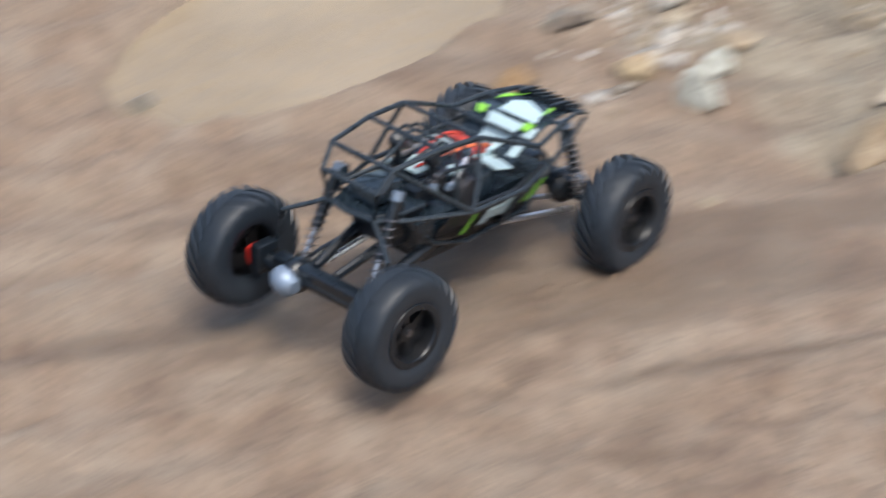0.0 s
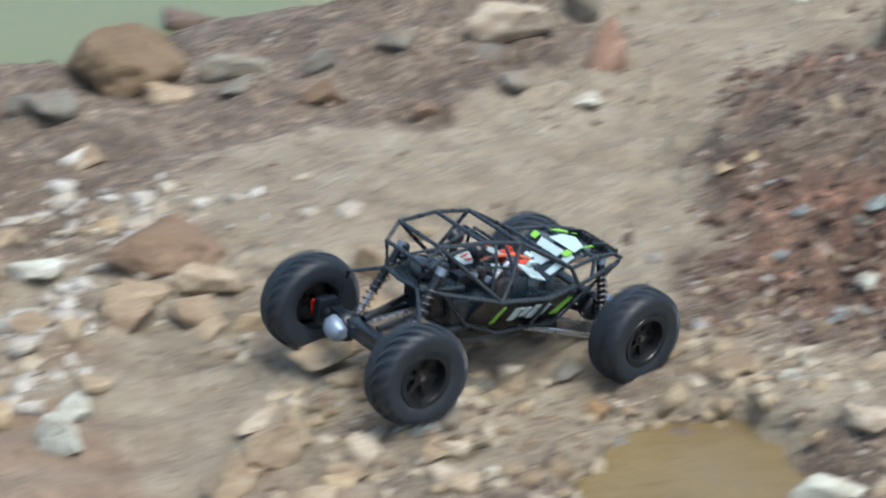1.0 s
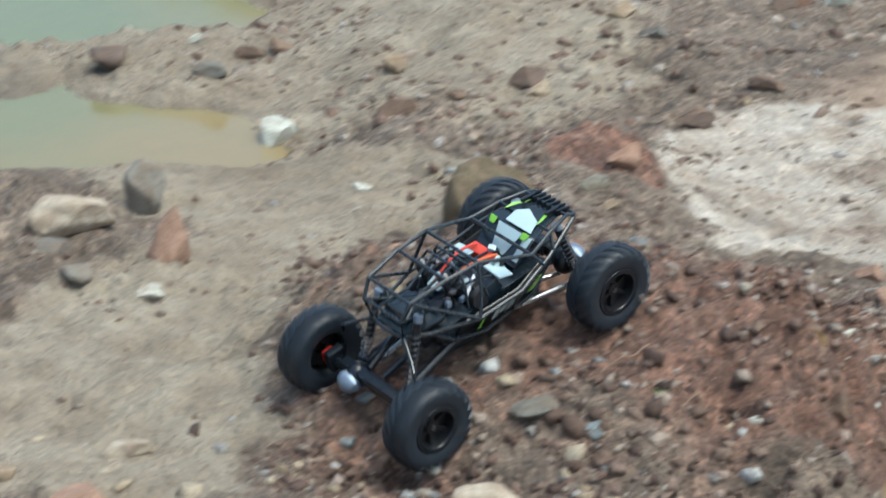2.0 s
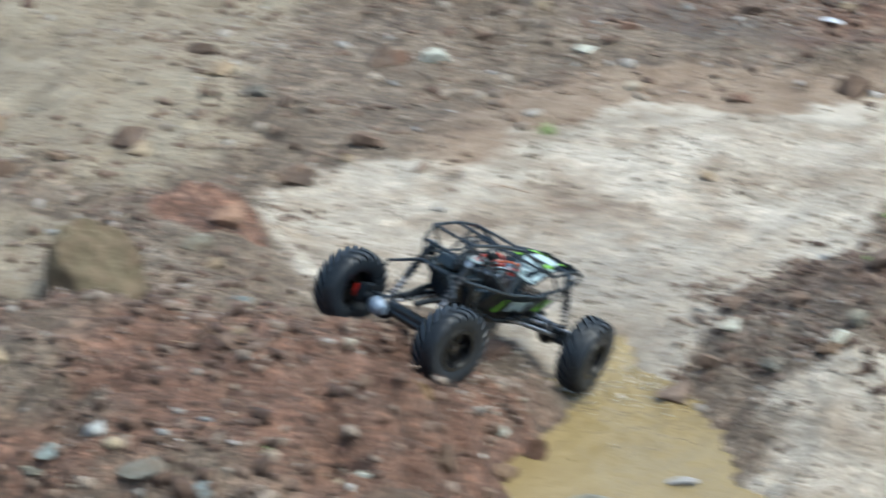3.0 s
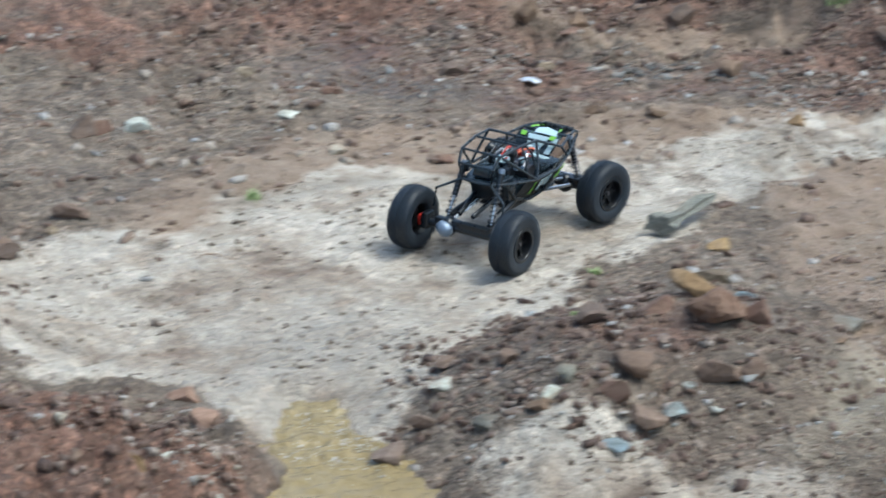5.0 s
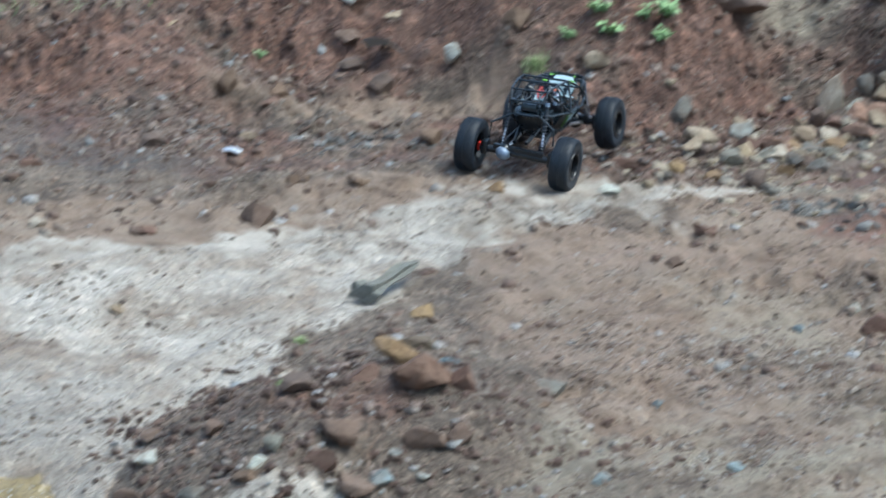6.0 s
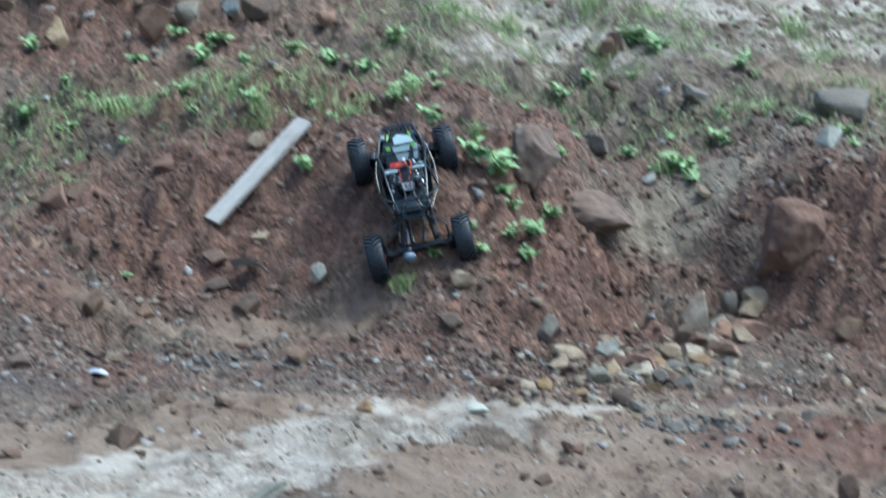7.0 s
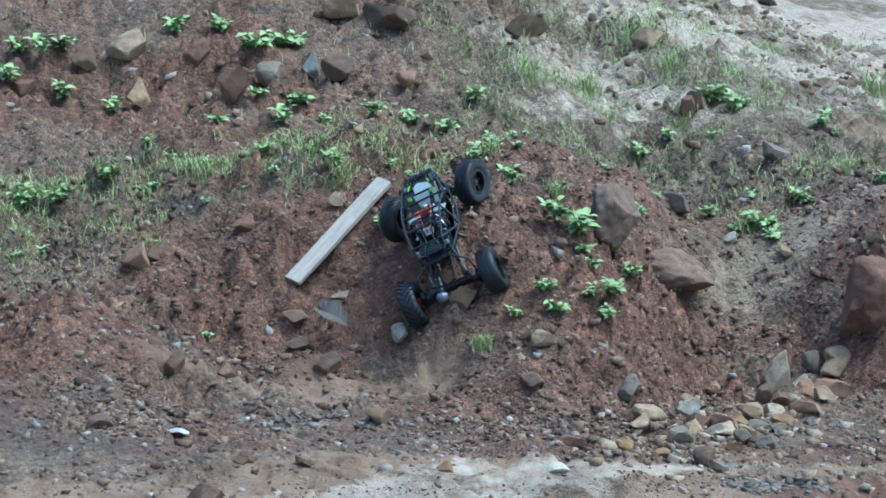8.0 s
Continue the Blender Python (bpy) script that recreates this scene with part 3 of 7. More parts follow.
    dry = 1 - 0.85 * z["wet"]
    rough = 0.020 + 0.022 * z["red"] + 0.018 * z["grass"] - 0.008 * z["sand"] - 0.008 * z["clay"] - 0.004 * z["silt"]
    rough = rough + 0.02 * step(7.0, 7.8, y)
    near = step(26, 11, y)
    clod = lumpy_at(z, x, y) * (0.5 + 0.9 * step(-0.3, 0.5, fbm(x, y + 3, 2.3, 2)))
    h = h + dry * clod * (0.013 * (0.35 - np.abs(fbm(x, y, 9.0, 2))) + 0.010 * (0.4 - np.abs(fbm(x + 5, y, 21.0, 2, 0.7))) + 0.005 * fbm(x, y + 8, 42.0, 2)) * (1 + 0.5 * step(7.0, 8.0, y))
    h = h + 0.005 * dry * z["sand"] * (y < 8) * np.minimum(0.0, fbm(x + 1, y, 11.0, 3, 0.7) - 0.1)
    h = h + dry * rough * near * (fbm(x, y, 5.0, 3) + 0.75 * fbm(x + 3, y, 17.0, 3, 0.7) * (0.4 + 1.2 * step(-0.2, 0.6, fbm(x, y + 7, 3.1, 2))))
    return h + 0.3 * fbm(x, y, 0.12, 2) * step(12, 60, np.hypot(x, y))


def level(x, y):
    return float(height(np.array([x]), np.array([y]))[0])


def grid_lines(near, fine, far_lo, far_hi):
    """Even lines over the stretch near, then ever wider ones out to the horizon."""
    mid = np.arange(near[0], near[1], fine)
    lo, hi, s = [near[0]], [near[1]], fine
    while lo[-1] > far_lo or hi[-1] < far_hi:
        s *= 1.18
        if lo[-1] > far_lo:
            lo.append(lo[-1] - s)
        if hi[-1] < far_hi:
            hi.append(hi[-1] + s)
    return np.concatenate([np.array(lo[:0:-1]), mid, np.array(hi)])


def build_ground():
    xs = grid_lines((-3.1, 4.4), 0.0115, -600, 600)
    ys = [1.55]
    while ys[-1] < 14.0:
        ys.append(ys[-1] + 0.009 + 0.0019 * max(0.0, ys[-1] - 2.0))
    s = 0.05
    lo, hi = [1.55], []
    while ys[-1] < 900:
        s *= 1.12
        ys.append(ys[-1] + s)
    s = 0.02
    while lo[-1] > -600:
        s *= 1.3
        lo.append(lo[-1] - s)
    ys = np.concatenate([np.array(lo[:0:-1]), np.array(ys)])
    nx, ny = len(xs), len(ys)
    X, Y = np.meshgrid(xs, ys)
    X, Y = X.ravel(), Y.ravel()
    co = np.stack([X, Y, height(X, Y)], 1)
    me = bpy.data.meshes.new("ground")
    i = np.arange(nx * ny).reshape(ny, nx)
    quads = np.stack([i[:-1, :-1], i[:-1, 1:], i[1:, 1:], i[1:, :-1]], -1).reshape(-1, 4)
    me.vertices.add(len(co))
    me.vertices.foreach_set("co", co.ravel())
    me.loops.add(quads.size)
    me.loops.foreach_set("vertex_index", quads.ravel())
    me.polygons.add(len(quads))
    me.polygons.foreach_set("loop_start", np.arange(0, quads.size, 4))
    me.polygons.foreach_set("use_smooth", np.ones(len(quads), bool))
    me.update(calc_edges=True)
    for name, v in zones(X, Y).items():
        me.attributes.new(name, "FLOAT", "POINT").data.foreach_set("value", v.astype(np.float32))
    me.materials.append(EARTH)
    return tagged(new("ground", me), "bare ground of clay, sand, gravel and red soil with wet hollows", "ground", kind="structure")


build_ground()


def build_water(name, zz, x0, x1, y0, y1, mat, label, cells=12, wave=0.0):
    """A sheet of water; with a wave height it ripples where it runs out over the stones."""
    bm = bmesh.new()
    bmesh.ops.create_grid(bm, x_segments=cells, y_segments=cells, size=0.5)
    for v in bm.verts:
        v.co = Vector((x0 + (v.co.x + 0.5) * (x1 - x0), y0 + (v.co.y + 0.5) * (y1 - y0), zz))
        if wave:
            run = 0.06 + 0.94 * max(0.0, min(1.0, (v.co.y - 4.35) / 0.4))
            p = Vector((v.co.x * 0.8 + v.co.y * 0.6, v.co.y * 0.62 - v.co.x * 0.7, 0.3))
            v.co.z += wave * run * (noise.noise(p * 21.0) + 0.7 * noise.noise(Vector((p.y, p.x, 1.7)) * 37.0) + 0.35 * noise.noise(p * 71.0))
    for f in bm.faces:
        f.smooth = True
    me = bpy.data.meshes.new(name)
    bm.to_mesh(me)
    bm.free()
    me.materials.append(mat)
    return tagged(new(name, me), label, "water", kind="structure")


build_water("water", PUDDLE_Z, -0.62, 1.25, 3.2, 5.2, WATER, "shallow muddy yellow-brown puddle between earth mounds", 300, 0.011)
build_water("water", FIRST_Z, -3.0, -2.0, 2.05, 3.3, CLAYWATER, "shallow clay-brown rain puddle on the track")
build_water("water", SMALL_Z, -1.3, -0.62, 2.6, 3.3, DARKWATER, "small brown puddle among pale rubble")
build_water("water", POND_Z, -9.0, -1.7, 3.7, 9.0, POND, "still green-brown pond behind a stony edge")

# ---- stones ----


def rock_mesh(name, seed, cuts=9, levels=2, rugged=0.07, deep=(0.24, 0.44)):
    """A broken stone about 1 across: a ball cut by planes, roughened."""
    r = random.Random(seed)
    bm = bmesh.new()
    bmesh.ops.create_icosphere(bm, subdivisions=levels + 1, radius=0.62)
    planes = []
    for k in range(cuts):
        n = Vector((r.gauss(0, 1), r.gauss(0, 1), r.gauss(0, 0.8))).normalized()
        planes.append((n, r.uniform(*deep)))
    off = Vector((seed * 3.7, seed * 1.3, 0))
    for v in bm.verts:
        for n, d in planes:
            over = v.co.dot(n) - d
            if over > 0:
                v.co -= n * over
        k = noise.fractal(v.co * 2.6 + off, 1.0, 2.0, 4)
        v.co *= 1.12 + rugged * k + 0.35 * rugged * noise.noise(v.co * 9.0 + off)
    for f in bm.faces:
        f.smooth = True
    me = bpy.data.meshes.new(name)
    bm.to_mesh(me)
    bm.free()
    return me


ROCKS = [rock_mesh("rock", s, 11 + s % 5, 3) for s in range(12)] + [rock_mesh("rock", 20 + s, 6, 3, 0.1) for s in range(3)] + [rock_mesh("rock", 40 + s, 9, 4, 0.15, (0.36, 0.54)) for s in range(4)]


def rock_copy(kind, mat):
    """The mesh of one shape in one kind of stone, shared by all rocks alike."""
    key = (kind, mat.name)
    if key not in rock_copy.made:
        me = ROCKS[kind].copy()
        me.materials.append(mat)
        rock_copy.made[key] = me
    return rock_copy.made[key]


rock_copy.made = {}


def rock(x, y, size, mat, label, kind=0, turn=0.0, tilt=0.0, sink=0.3, group="", name="rock", z=None):
    """A stone of size (length, width, height) bedded in the earth."""
    ob = new(name, rock_copy(kind, mat))
    r = 0.3 * size[0]
    base = min(level(x, y), *(level(x + a * r, y + b * r) + 0.6 * size[2] for a, b in ((1, 0), (-1, 0), (0, -1)))) if z is None else z
    ob.matrix_basis = pose(x, y, base + size[2] * (0.5 - sink), tilt, tilt * 0.6, turn) @ Matrix.Diagonal((*size, 1.0))
    return tagged(ob, label, "rock", group)


def pebbles(name, places, mat, label, seed, flat=0.72, category="gravel"):
    """Many small stones as one heap: (x, y, radius) rows."""
    r = np.random.RandomState(seed)
    base = np.array([(a, b, c) for a in (-1, 1) for b in (-1, 1) for c in (-1, 1)]) * 0.62
    tri = np.array([(0, 1, 3), (0, 3, 2), (4, 6, 7), (4, 7, 5), (0, 4, 5), (0, 5, 1), (2, 3, 7), (2, 7, 6), (0, 2, 6), (0, 6, 4), (1, 5, 7), (1, 7, 3)])
    n = len(places)
    co = base[None] * r.uniform(0.6, 1.35, (n, 8, 1)) + r.uniform(-0.2, 0.2, (n, 8, 3))
    co = co * r.uniform(0.55, 1.3, (n, 1, 3)) * np.array((1.0, 1.0, flat))
    a = r.uniform(0, 2 * math.pi, n)
    c, s = np.cos(a)[:, None], np.sin(a)[:, None]
    tip = r.uniform(-0.5, 0.5, n)[:, None]
    x, y, z = co[..., 0] * c - co[..., 1] * s, co[..., 0] * s + co[..., 1] * c, co[..., 2] + tip * co[..., 0]
    R = places[:, 2:3]
    x, y = places[:, :1] + x * R, places[:, 1:2] + y * R
    z = height(places[:, 0], places[:, 1])[:, None] + z * R + 0.02 * R
    verts = np.stack([x, y, z], -1).reshape(-1, 3)
    faces = (tri[None] + 8 * np.arange(n)[:, None, None]).reshape(-1, 3)
    me = bpy.data.meshes.new(name)
    me.vertices.add(len(verts))
    me.vertices.foreach_set("co", verts.ravel())
    me.loops.add(faces.size)
    me.loops.foreach_set("vertex_index", faces.ravel())
    me.polygons.add(len(faces))
    me.polygons.foreach_set("loop_start", np.arange(0, faces.size, 3))
    me.update(calc_edges=True)
    me.materials.append(mat)
    return tagged(new(name, me), label, category, kind="stuff")


def scatter(n, x0, x1, y0, y1, density, lo, hi, seed, small=3.2):
    """Places picked where density(zones, x, y) is high; sizes mostly small."""
    r = np.random.RandomState(seed)
    x, y = r.uniform(x0, x1, n), r.uniform(y0, y1, n)
    d = density(zones(x, y), x, y) * (0.25 + 1.1 * np.clip(fbm(x, y, 2.9, 4, 0.65) + 0.3, 0, 1.4))
    keep = r.rand(n) < d
    x, y = x[keep], y[keep]
    u = r.rand(len(x)) ** small
    return np.stack([x, y, lo + (hi - lo) * u], 1)


def dry_land(x, y):
    return (main_puddle(x, y) < 0.12) & (pond_edge(x, y) < 0.05) & (first_puddle(x, y) < 0.2) & (small_puddle(x, y) < 0.3)


def stony(z, x, y):
    heap = np.maximum.reduce([mound_side(x, y) * step(0.1, 0.5, lump(x, y, -0.68, 4.02, 0.95, 0.95)), step(0.15, 0.6, bell(x, y, 0.7, 5.0, 0.75, 0.55, 18)), 0.9 * step(6.9, 7.5, y), 0.75 * step(6.05, 6.7, y - 0.25 * x) * step(0.9, 0.2, x),
                              0.8 * bell(x, y, -1.9, 4.35, 0.9, 0.28, 18), 0.9 * bell(x, y, -1.25, 3.0, 0.8, 0.4, 25), 0.75 * step(4.2, 5.0, y) * step(0.75, 1.2, x), 0.6 * step(-1.0, -1.3, x) * step(5.4, 5.9, y)])
    return np.clip(0.05 + heap - 0.85 * z["sand"] * (y < 8) - 0.3 * z["grass"] - np.where(y > 4.5, 0.3, 0.7) * z["clay"], 0.02, 1) * dry_land(x, y)


def cloddy(z, x, y):
    return np.clip(0.7 * z["sand"] * (y < 8) * (1 + 1.5 * wheel_spoil(x, y)) + 0.7 * wheel_spoil(x, y) + 0.12 * z["clay"] * (y > 4.5) + 0.3 * z["red"], 0, 1) * dry_land(x, y)


def rubbly(z, x, y):
    return rubbly_at(x, y) * (1 - 0.9 * z["clay"] * (y < 3.2)) * dry_land(x, y)


def mounded(z, x, y):
    return np.clip(mound_side(x, y) * step(0.02, 0.35, lump(x, y, -0.68, 4.1, 0.95, 0.85)) + step(0.25, 0.6, bell(x, y, 0.68, 4.98, 0.6, 0.45, 18)) + 0.6 * step(0.2, 0.6, bell(x, y, -0.95, 5.15, 0.35, 0.35)), 0, 1) * dry_land(x, y)


def banked(z, x, y):
    return np.clip(step(-0.7, -0.1, y - bank_foot(x)) * (1 - 0.5 * z["grass"]) * (1 - z["sand"]) + 0.8 * step(6.9, 7.3, y) * step(0.9, 0.2, x), 0, 1) * (1 - 0.9 * bell(x, y, 1.0, 7.74, 0.62, 0.22, 6))


pebbles("gravel", scatter(110000, -2.9, 4.2, 2.4, 9.2, stony, 0.0025, 0.012, 11), PEBBLE, "brown and grey gravel strewn over the soil", 1)
pebbles("gravel", scatter(30000, -1.6, 1.4, 3.4, 5.7, mounded, 0.003, 0.017, 15), MOUNDCLOD, "crumbled gravel covering the earth mounds", 5)
pebbles("gravel", scatter(30000, -0.6, 4.4, 6.6, 9.9, banked, 0.003, 0.020, 16), REDCLOD, "stones and crumbs of earth on the red bank", 6)
pebbles("gravel", scatter(16000, -1.5, 7.0, 9.0, 15.0, stony, 0.006, 0.03, 12), PEBBLE, "brown stones strewn on the grassy slope", 2)
pebbles("clods", scatter(36000, -1.7, 2.6, 3.4, 7.6, cloddy, 0.0018, 0.0085, 13), CLOD, "dark crumbs of earth on pale sand", 3)
pebbles("rubble", scatter(70000, -2.7, 3.0, 2.4, 8.0, rubbly, 0.0035, 0.028, 14), RUBBLE, "pale broken limestone rubble", 4)


def chipped(z, x, y):
    return np.maximum.reduce([bell(x, y, 1.02, 7.2, 0.28, 0.13), 0.8 * bell(x, y, 1.5, 7.05, 0.25, 0.08), 0.7 * bell(x, y, 0.7, 7.3, 0.2, 0.1), 1.4 * bell(x, y, 2.26, 6.71, 0.14, 0.1, 5), 0.5 * bell(x, y, 1.35, 7.1, 0.2, 0.08)])


def rough_soil(z, x, y):
    return np.clip(1 - z["sand"] - 0.5 * z["clay"] - 0.5 * z["silt"], 0, 1) * dry_land(x, y)


MIXED = pebble_material("mixed_stones", [(0.0, (0.060, 0.038, 0.028)), (0.4, (0.135, 0.086, 0.062)), (0.68, (0.205, 0.155, 0.122)), (0.86, (0.30, 0.25, 0.205)), (0.95, (0.27, 0.29, 0.29)), (1.0, (0.52, 0.52, 0.50))])


def footed(z, x, y):
    return front_soil(x, y) * (0.35 + 0.65 * step(-0.2, 0.4, fbm(x, y, 3.0, 2)))


def heaped(z, x, y):
    return np.clip(1.2 * step(0.3, 0.75, bell(x, y, 0.28, 8.0, 0.55, 0.7)) + 0.5 * banked(z, x, y), 0, 1) * (1 - bell(x, y, 1.0, 7.74, 0.62, 0.22, 6))


def plain_soil(z, x, y):
    return step(0.95, 1.25, x - 0.35 * (y - 5.2)) * step(7.0, 6.7, y) * (0.3 + 0.7 * step(-0.2, 0.5, fbm(x, y, 1.7, 3)))


pebbles("stones", scatter(5200, -1.6, 1.4, 3.4, 5.7, mounded, 0.004, 0.016, 31, 2.2), MIXED, "mixed brown, grey and bluish stones on earth mounds", 31)
pebbles("stones", scatter(9000, -0.6, 4.4, 7.0, 9.6, heaped, 0.005, 0.024, 32, 2.4), MIXED, "mixed stones and clods on the crumbling bank", 32)
pebbles("stones", scatter(12000, -0.6, 3.0, 6.7, 7.7, footed, 0.0035, 0.016, 33, 2.6), MIXED, "brown and grey stones along the foot of the bank", 33)
GRIT = pebble_material("pale_grit", [(0.0, (0.12, 0.078, 0.06)), (0.35, (0.215, 0.165, 0.13)), (0.7, (0.34, 0.295, 0.245)), (0.95, (0.46, 0.44, 0.40)), (1.0, (0.42, 0.46, 0.46))])


def gritty(z, x, y):
    return step(0.95, 1.2, x - 0.25 * (y - 5)) * step(6.4, 6.0, y) * (0.3 + 0.7 * step(-0.3, 0.4, fbm(0.5 * x, 2 * y, 2.2, 3)))


pebbles("grit", scatter(26000, 0.9, 3.0, 4.1, 6.4, gritty, 0.0018, 0.007, 36, 2.4), GRIT, "pale grit and small stones on trodden earth", 36)
pebbles("stones", scatter(16000, 0.9, 3.2, 4.3, 7.0, plain_soil, 0.0018, 0.009, 34, 2.6), MIXED, "small stones and grit on trodden earth", 34)
def pale_tip(z, x, y):
    return 0.8 * bell(x, y, -0.17, 4.58, 0.10, 0.28, 0) * dry_land(x, y)


def low_sand(z, x, y):
    return step(0.1, 0.3, x) * step(1.35, 1.1, x) * step(4.7, 4.5, y) * step(3.45, 3.6, y) * dry_land(x, y)


def mound_front(z, x, y):
    return step(0.2, 0.6, bell(x, y, -0.78, 3.68, 0.5, 0.2, -5)) * dry_land(x, y)


pebbles("stones", scatter(5000, -0.5, 0.2, 4.1, 5.0, pale_tip, 0.002, 0.009, 35, 2.2), QUARTZ, "pale washed gravel at the tip of the mound", 35)
pebbles("stones", scatter(9000, 0.0, 1.4, 3.4, 4.8, low_sand, 0.0018, 0.0075, 36, 2.4), MIXED, "small grey-brown pebbles on wet sand", 36)
pebbles("stones", scatter(900, -1.4, -0.2, 3.4, 4.0, mound_front, 0.007, 0.022, 37, 1.8), MIXED, "fist-sized grey and brown stones along the mound", 37)
pebbles("stones", scatter(8000, -2.2, 2.6, 5.3, 7.4, rough_soil, 0.005, 0.022, 19), PEBBLE, "loose brown stones and clods on bare soil", 9)
def flaked(z, x, y):
    return bell(x, y, 2.26, 6.71, 0.15, 0.09, 5)


pebbles("mud_flakes", scatter(900, 2.0, 2.5, 6.52, 6.9, flaked, 0.012, 0.03, 19, 1.4), CHIP, "curled grey flakes of dried mud heaped on brown soil", 9, 0.5, "mud flakes")
pebbles("mud_flakes", scatter(9000, 0.4, 2.9, 6.4, 7.7, chipped, 0.007, 0.022, 18, 2.0), CHIP, "curled grey flakes of dried mud on brown soil", 8, 0.2, "mud flakes")


def glint_spread(z, x, y):
    return bell(x, y, 0.04, 4.82, 0.1, 0.16) * (puddle_off(x, y) < -0.005)


# static pale flecks in place of glints where the water ripples
froth = scatter(6500, -0.1, 0.2, 4.4, 5.05, glint_spread, 0.0012, 0.0042, 20)
glint_flecks = pebbles("froth", froth, DROP, "pale flecks painted as glints and froth on rippled water", 10, 0.5, "froth")
lift = np.repeat(PUDDLE_Z + 0.002 - height(froth[:, 0], froth[:, 1]), 8)
for v, up in zip(glint_flecks.data.vertices, lift):
    v.co.z += up


def quartzy(z, x, y):
    return np.maximum(0.7 * bell(x, y, -2.02, 2.95, 0.12, 0.22, 20), 0.7 * bell(x, y, -2.05, 3.32, 0.25, 0.18)) * dry_land(x, y)


pebbles("rubble", scatter(4200, -2.4, -1.5, 2.3, 3.7, quartzy, 0.005, 0.032, 22), QUARTZ, "white broken quartz rubble beside the track", 12)


# ---- stones one could count, from the rubble by the track to the bank ----
IRON = stone_material("rusty_block", [(0.20, 0.115, 0.075), (0.175, 0.105, 0.07)], 0.35)
DARKROCK = stone_material("weathered_rock", [(0.14, 0.115, 0.07), (0.125, 0.10, 0.065)], 0.4)
OLDROCK = stone_material("old_boulder", [(0.17, 0.125, 0.075), (0.2, 0.15, 0.09)], 0.4)
TANROCK = stone_material("tan_boulder", [(0.23, 0.175, 0.145), (0.205, 0.16, 0.135)], 0.45)
rock(-1.518, 2.797, (0.085, 0.073, 0.059), CREAM, "large cream limestone rock with broken faces", 0, 41, 5, 0.3, "loose stones", "stone")
rock(-1.405, 2.816, (0.062, 0.058, 0.041), CREAM, "cream limestone stone with broken faces", 5, 39, 7, 0.3, "loose stones", "stone")
rock(-1.089, 2.165, (0.115, 0.081, 0.033), GREY, "dull grey slab half sunk in earth", 10, 25, 4, 0.3, "loose stones", "stone_slab")
rock(-1.521, 2.753, (0.092, 0.080, 0.070), CREAM, "large cream limestone rock with broken faces", 3, 49, -6, 0.3, "loose stones", "rock")
rock(-1.548, 2.711, (0.061, 0.050, 0.034), CREAM, "cream limestone stone with broken faces", 8, 17, 1, 0.3, "loose stones", "stone")
rock(-1.457, 3.072, (0.090, 0.069, 0.040), CREAM, "cream limestone rock with broken faces", 6, 46, 4, 0.3, "loose stones", "rock")
rock(-1.491, 3.244, (0.076, 0.057, 0.039), CREAM, "cream limestone stone with broken faces", 11, 40, -6, 0.3, "loose stones", "stone")
rock(-1.659, 3.188, (0.086, 0.073, 0.033), CREAM, "cream limestone rock with broken faces", 4, 9, -8, 0.3, "loose stones", "rock")
rock(-1.364, 2.915, (0.071, 0.065, 0.028), WHITE, "pale quartz stone stained with mud", 9, 11, -5, 0.3, "loose stones", "stone")
rock(-1.722, 3.232, (0.078, 0.074, 0.031), CREAM, "cream limestone stone with broken faces", 2, 47, -3, 0.3, "loose stones", "stone")
rock(-1.811, 3.097, (0.068, 0.064, 0.036), CREAM, "cream limestone stone with broken faces", 7, 32, 3, 0.3, "loose stones", "stone")
rock(-1.628, 3.305, (0.079, 0.059, 0.031), CREAM, "cream limestone stone with broken faces", 0, 48, 3, 0.3, "loose stones", "stone")
rock(-1.267, 2.792, (0.053, 0.050, 0.021), CREAM, "cream limestone stone with broken faces", 5, 44, -3, 0.3, "loose stones", "stone")
rock(-1.403, 2.690, (0.060, 0.047, 0.017), CREAM, "cream limestone slab with broken faces", 10, 11, -4, 0.3, "loose stones", "stone_slab")
rock(-1.746, 3.141, (0.077, 0.055, 0.040), CREAM, "cream limestone stone with broken faces", 3, 19, 2, 0.3, "loose stones", "stone")
rock(-1.571, 3.429, (0.062, 0.044, 0.037), CREAM, "cream limestone stone with broken faces", 8, 34, -3, 0.3, "loose stones", "stone")
rock(-1.397, 3.592, (0.073, 0.056, 0.033), CREAM, "cream limestone stone with broken faces", 1, 37, -0, 0.3, "loose stones", "stone")
rock(-1.183, 3.334, (0.059, 0.046, 0.027), WHITE, "pale quartz stone stained with mud", 6, 19, 3, 0.3, "loose stones", "stone")
rock(-2.146, 3.342, (0.074, 0.053, 0.036), CREAM, "cream limestone stone with broken faces", 11, 56, -8, 0.3, "loose stones", "stone")
rock(-2.498, 3.342, (0.087, 0.077, 0.034), WHITE, "pale quartz rock stained with mud", 4, 54, -8, 0.3, "loose stones", "rock")
rock(-1.579, 3.028, (0.119, 0.083, 0.034), CREAM, "cream limestone slab with broken faces", 2, 5, -3, 0.3, "loose stones", "stone_slab")
rock(-1.499, 3.149, (0.063, 0.059, 0.036), CREAM, "cream limestone stone with broken faces", 7, 10, 4, 0.3, "loose stones", "stone")
rock(-1.421, 3.175, (0.058, 0.054, 0.028), CREAM, "cream limestone stone with broken faces", 0, 46, -2, 0.3, "loose stones", "stone")
rock(-1.411, 2.659, (0.067, 0.053, 0.019), CREAM, "cream limestone slab with broken faces", 5, 29, 3, 0.3, "loose stones", "stone_slab")
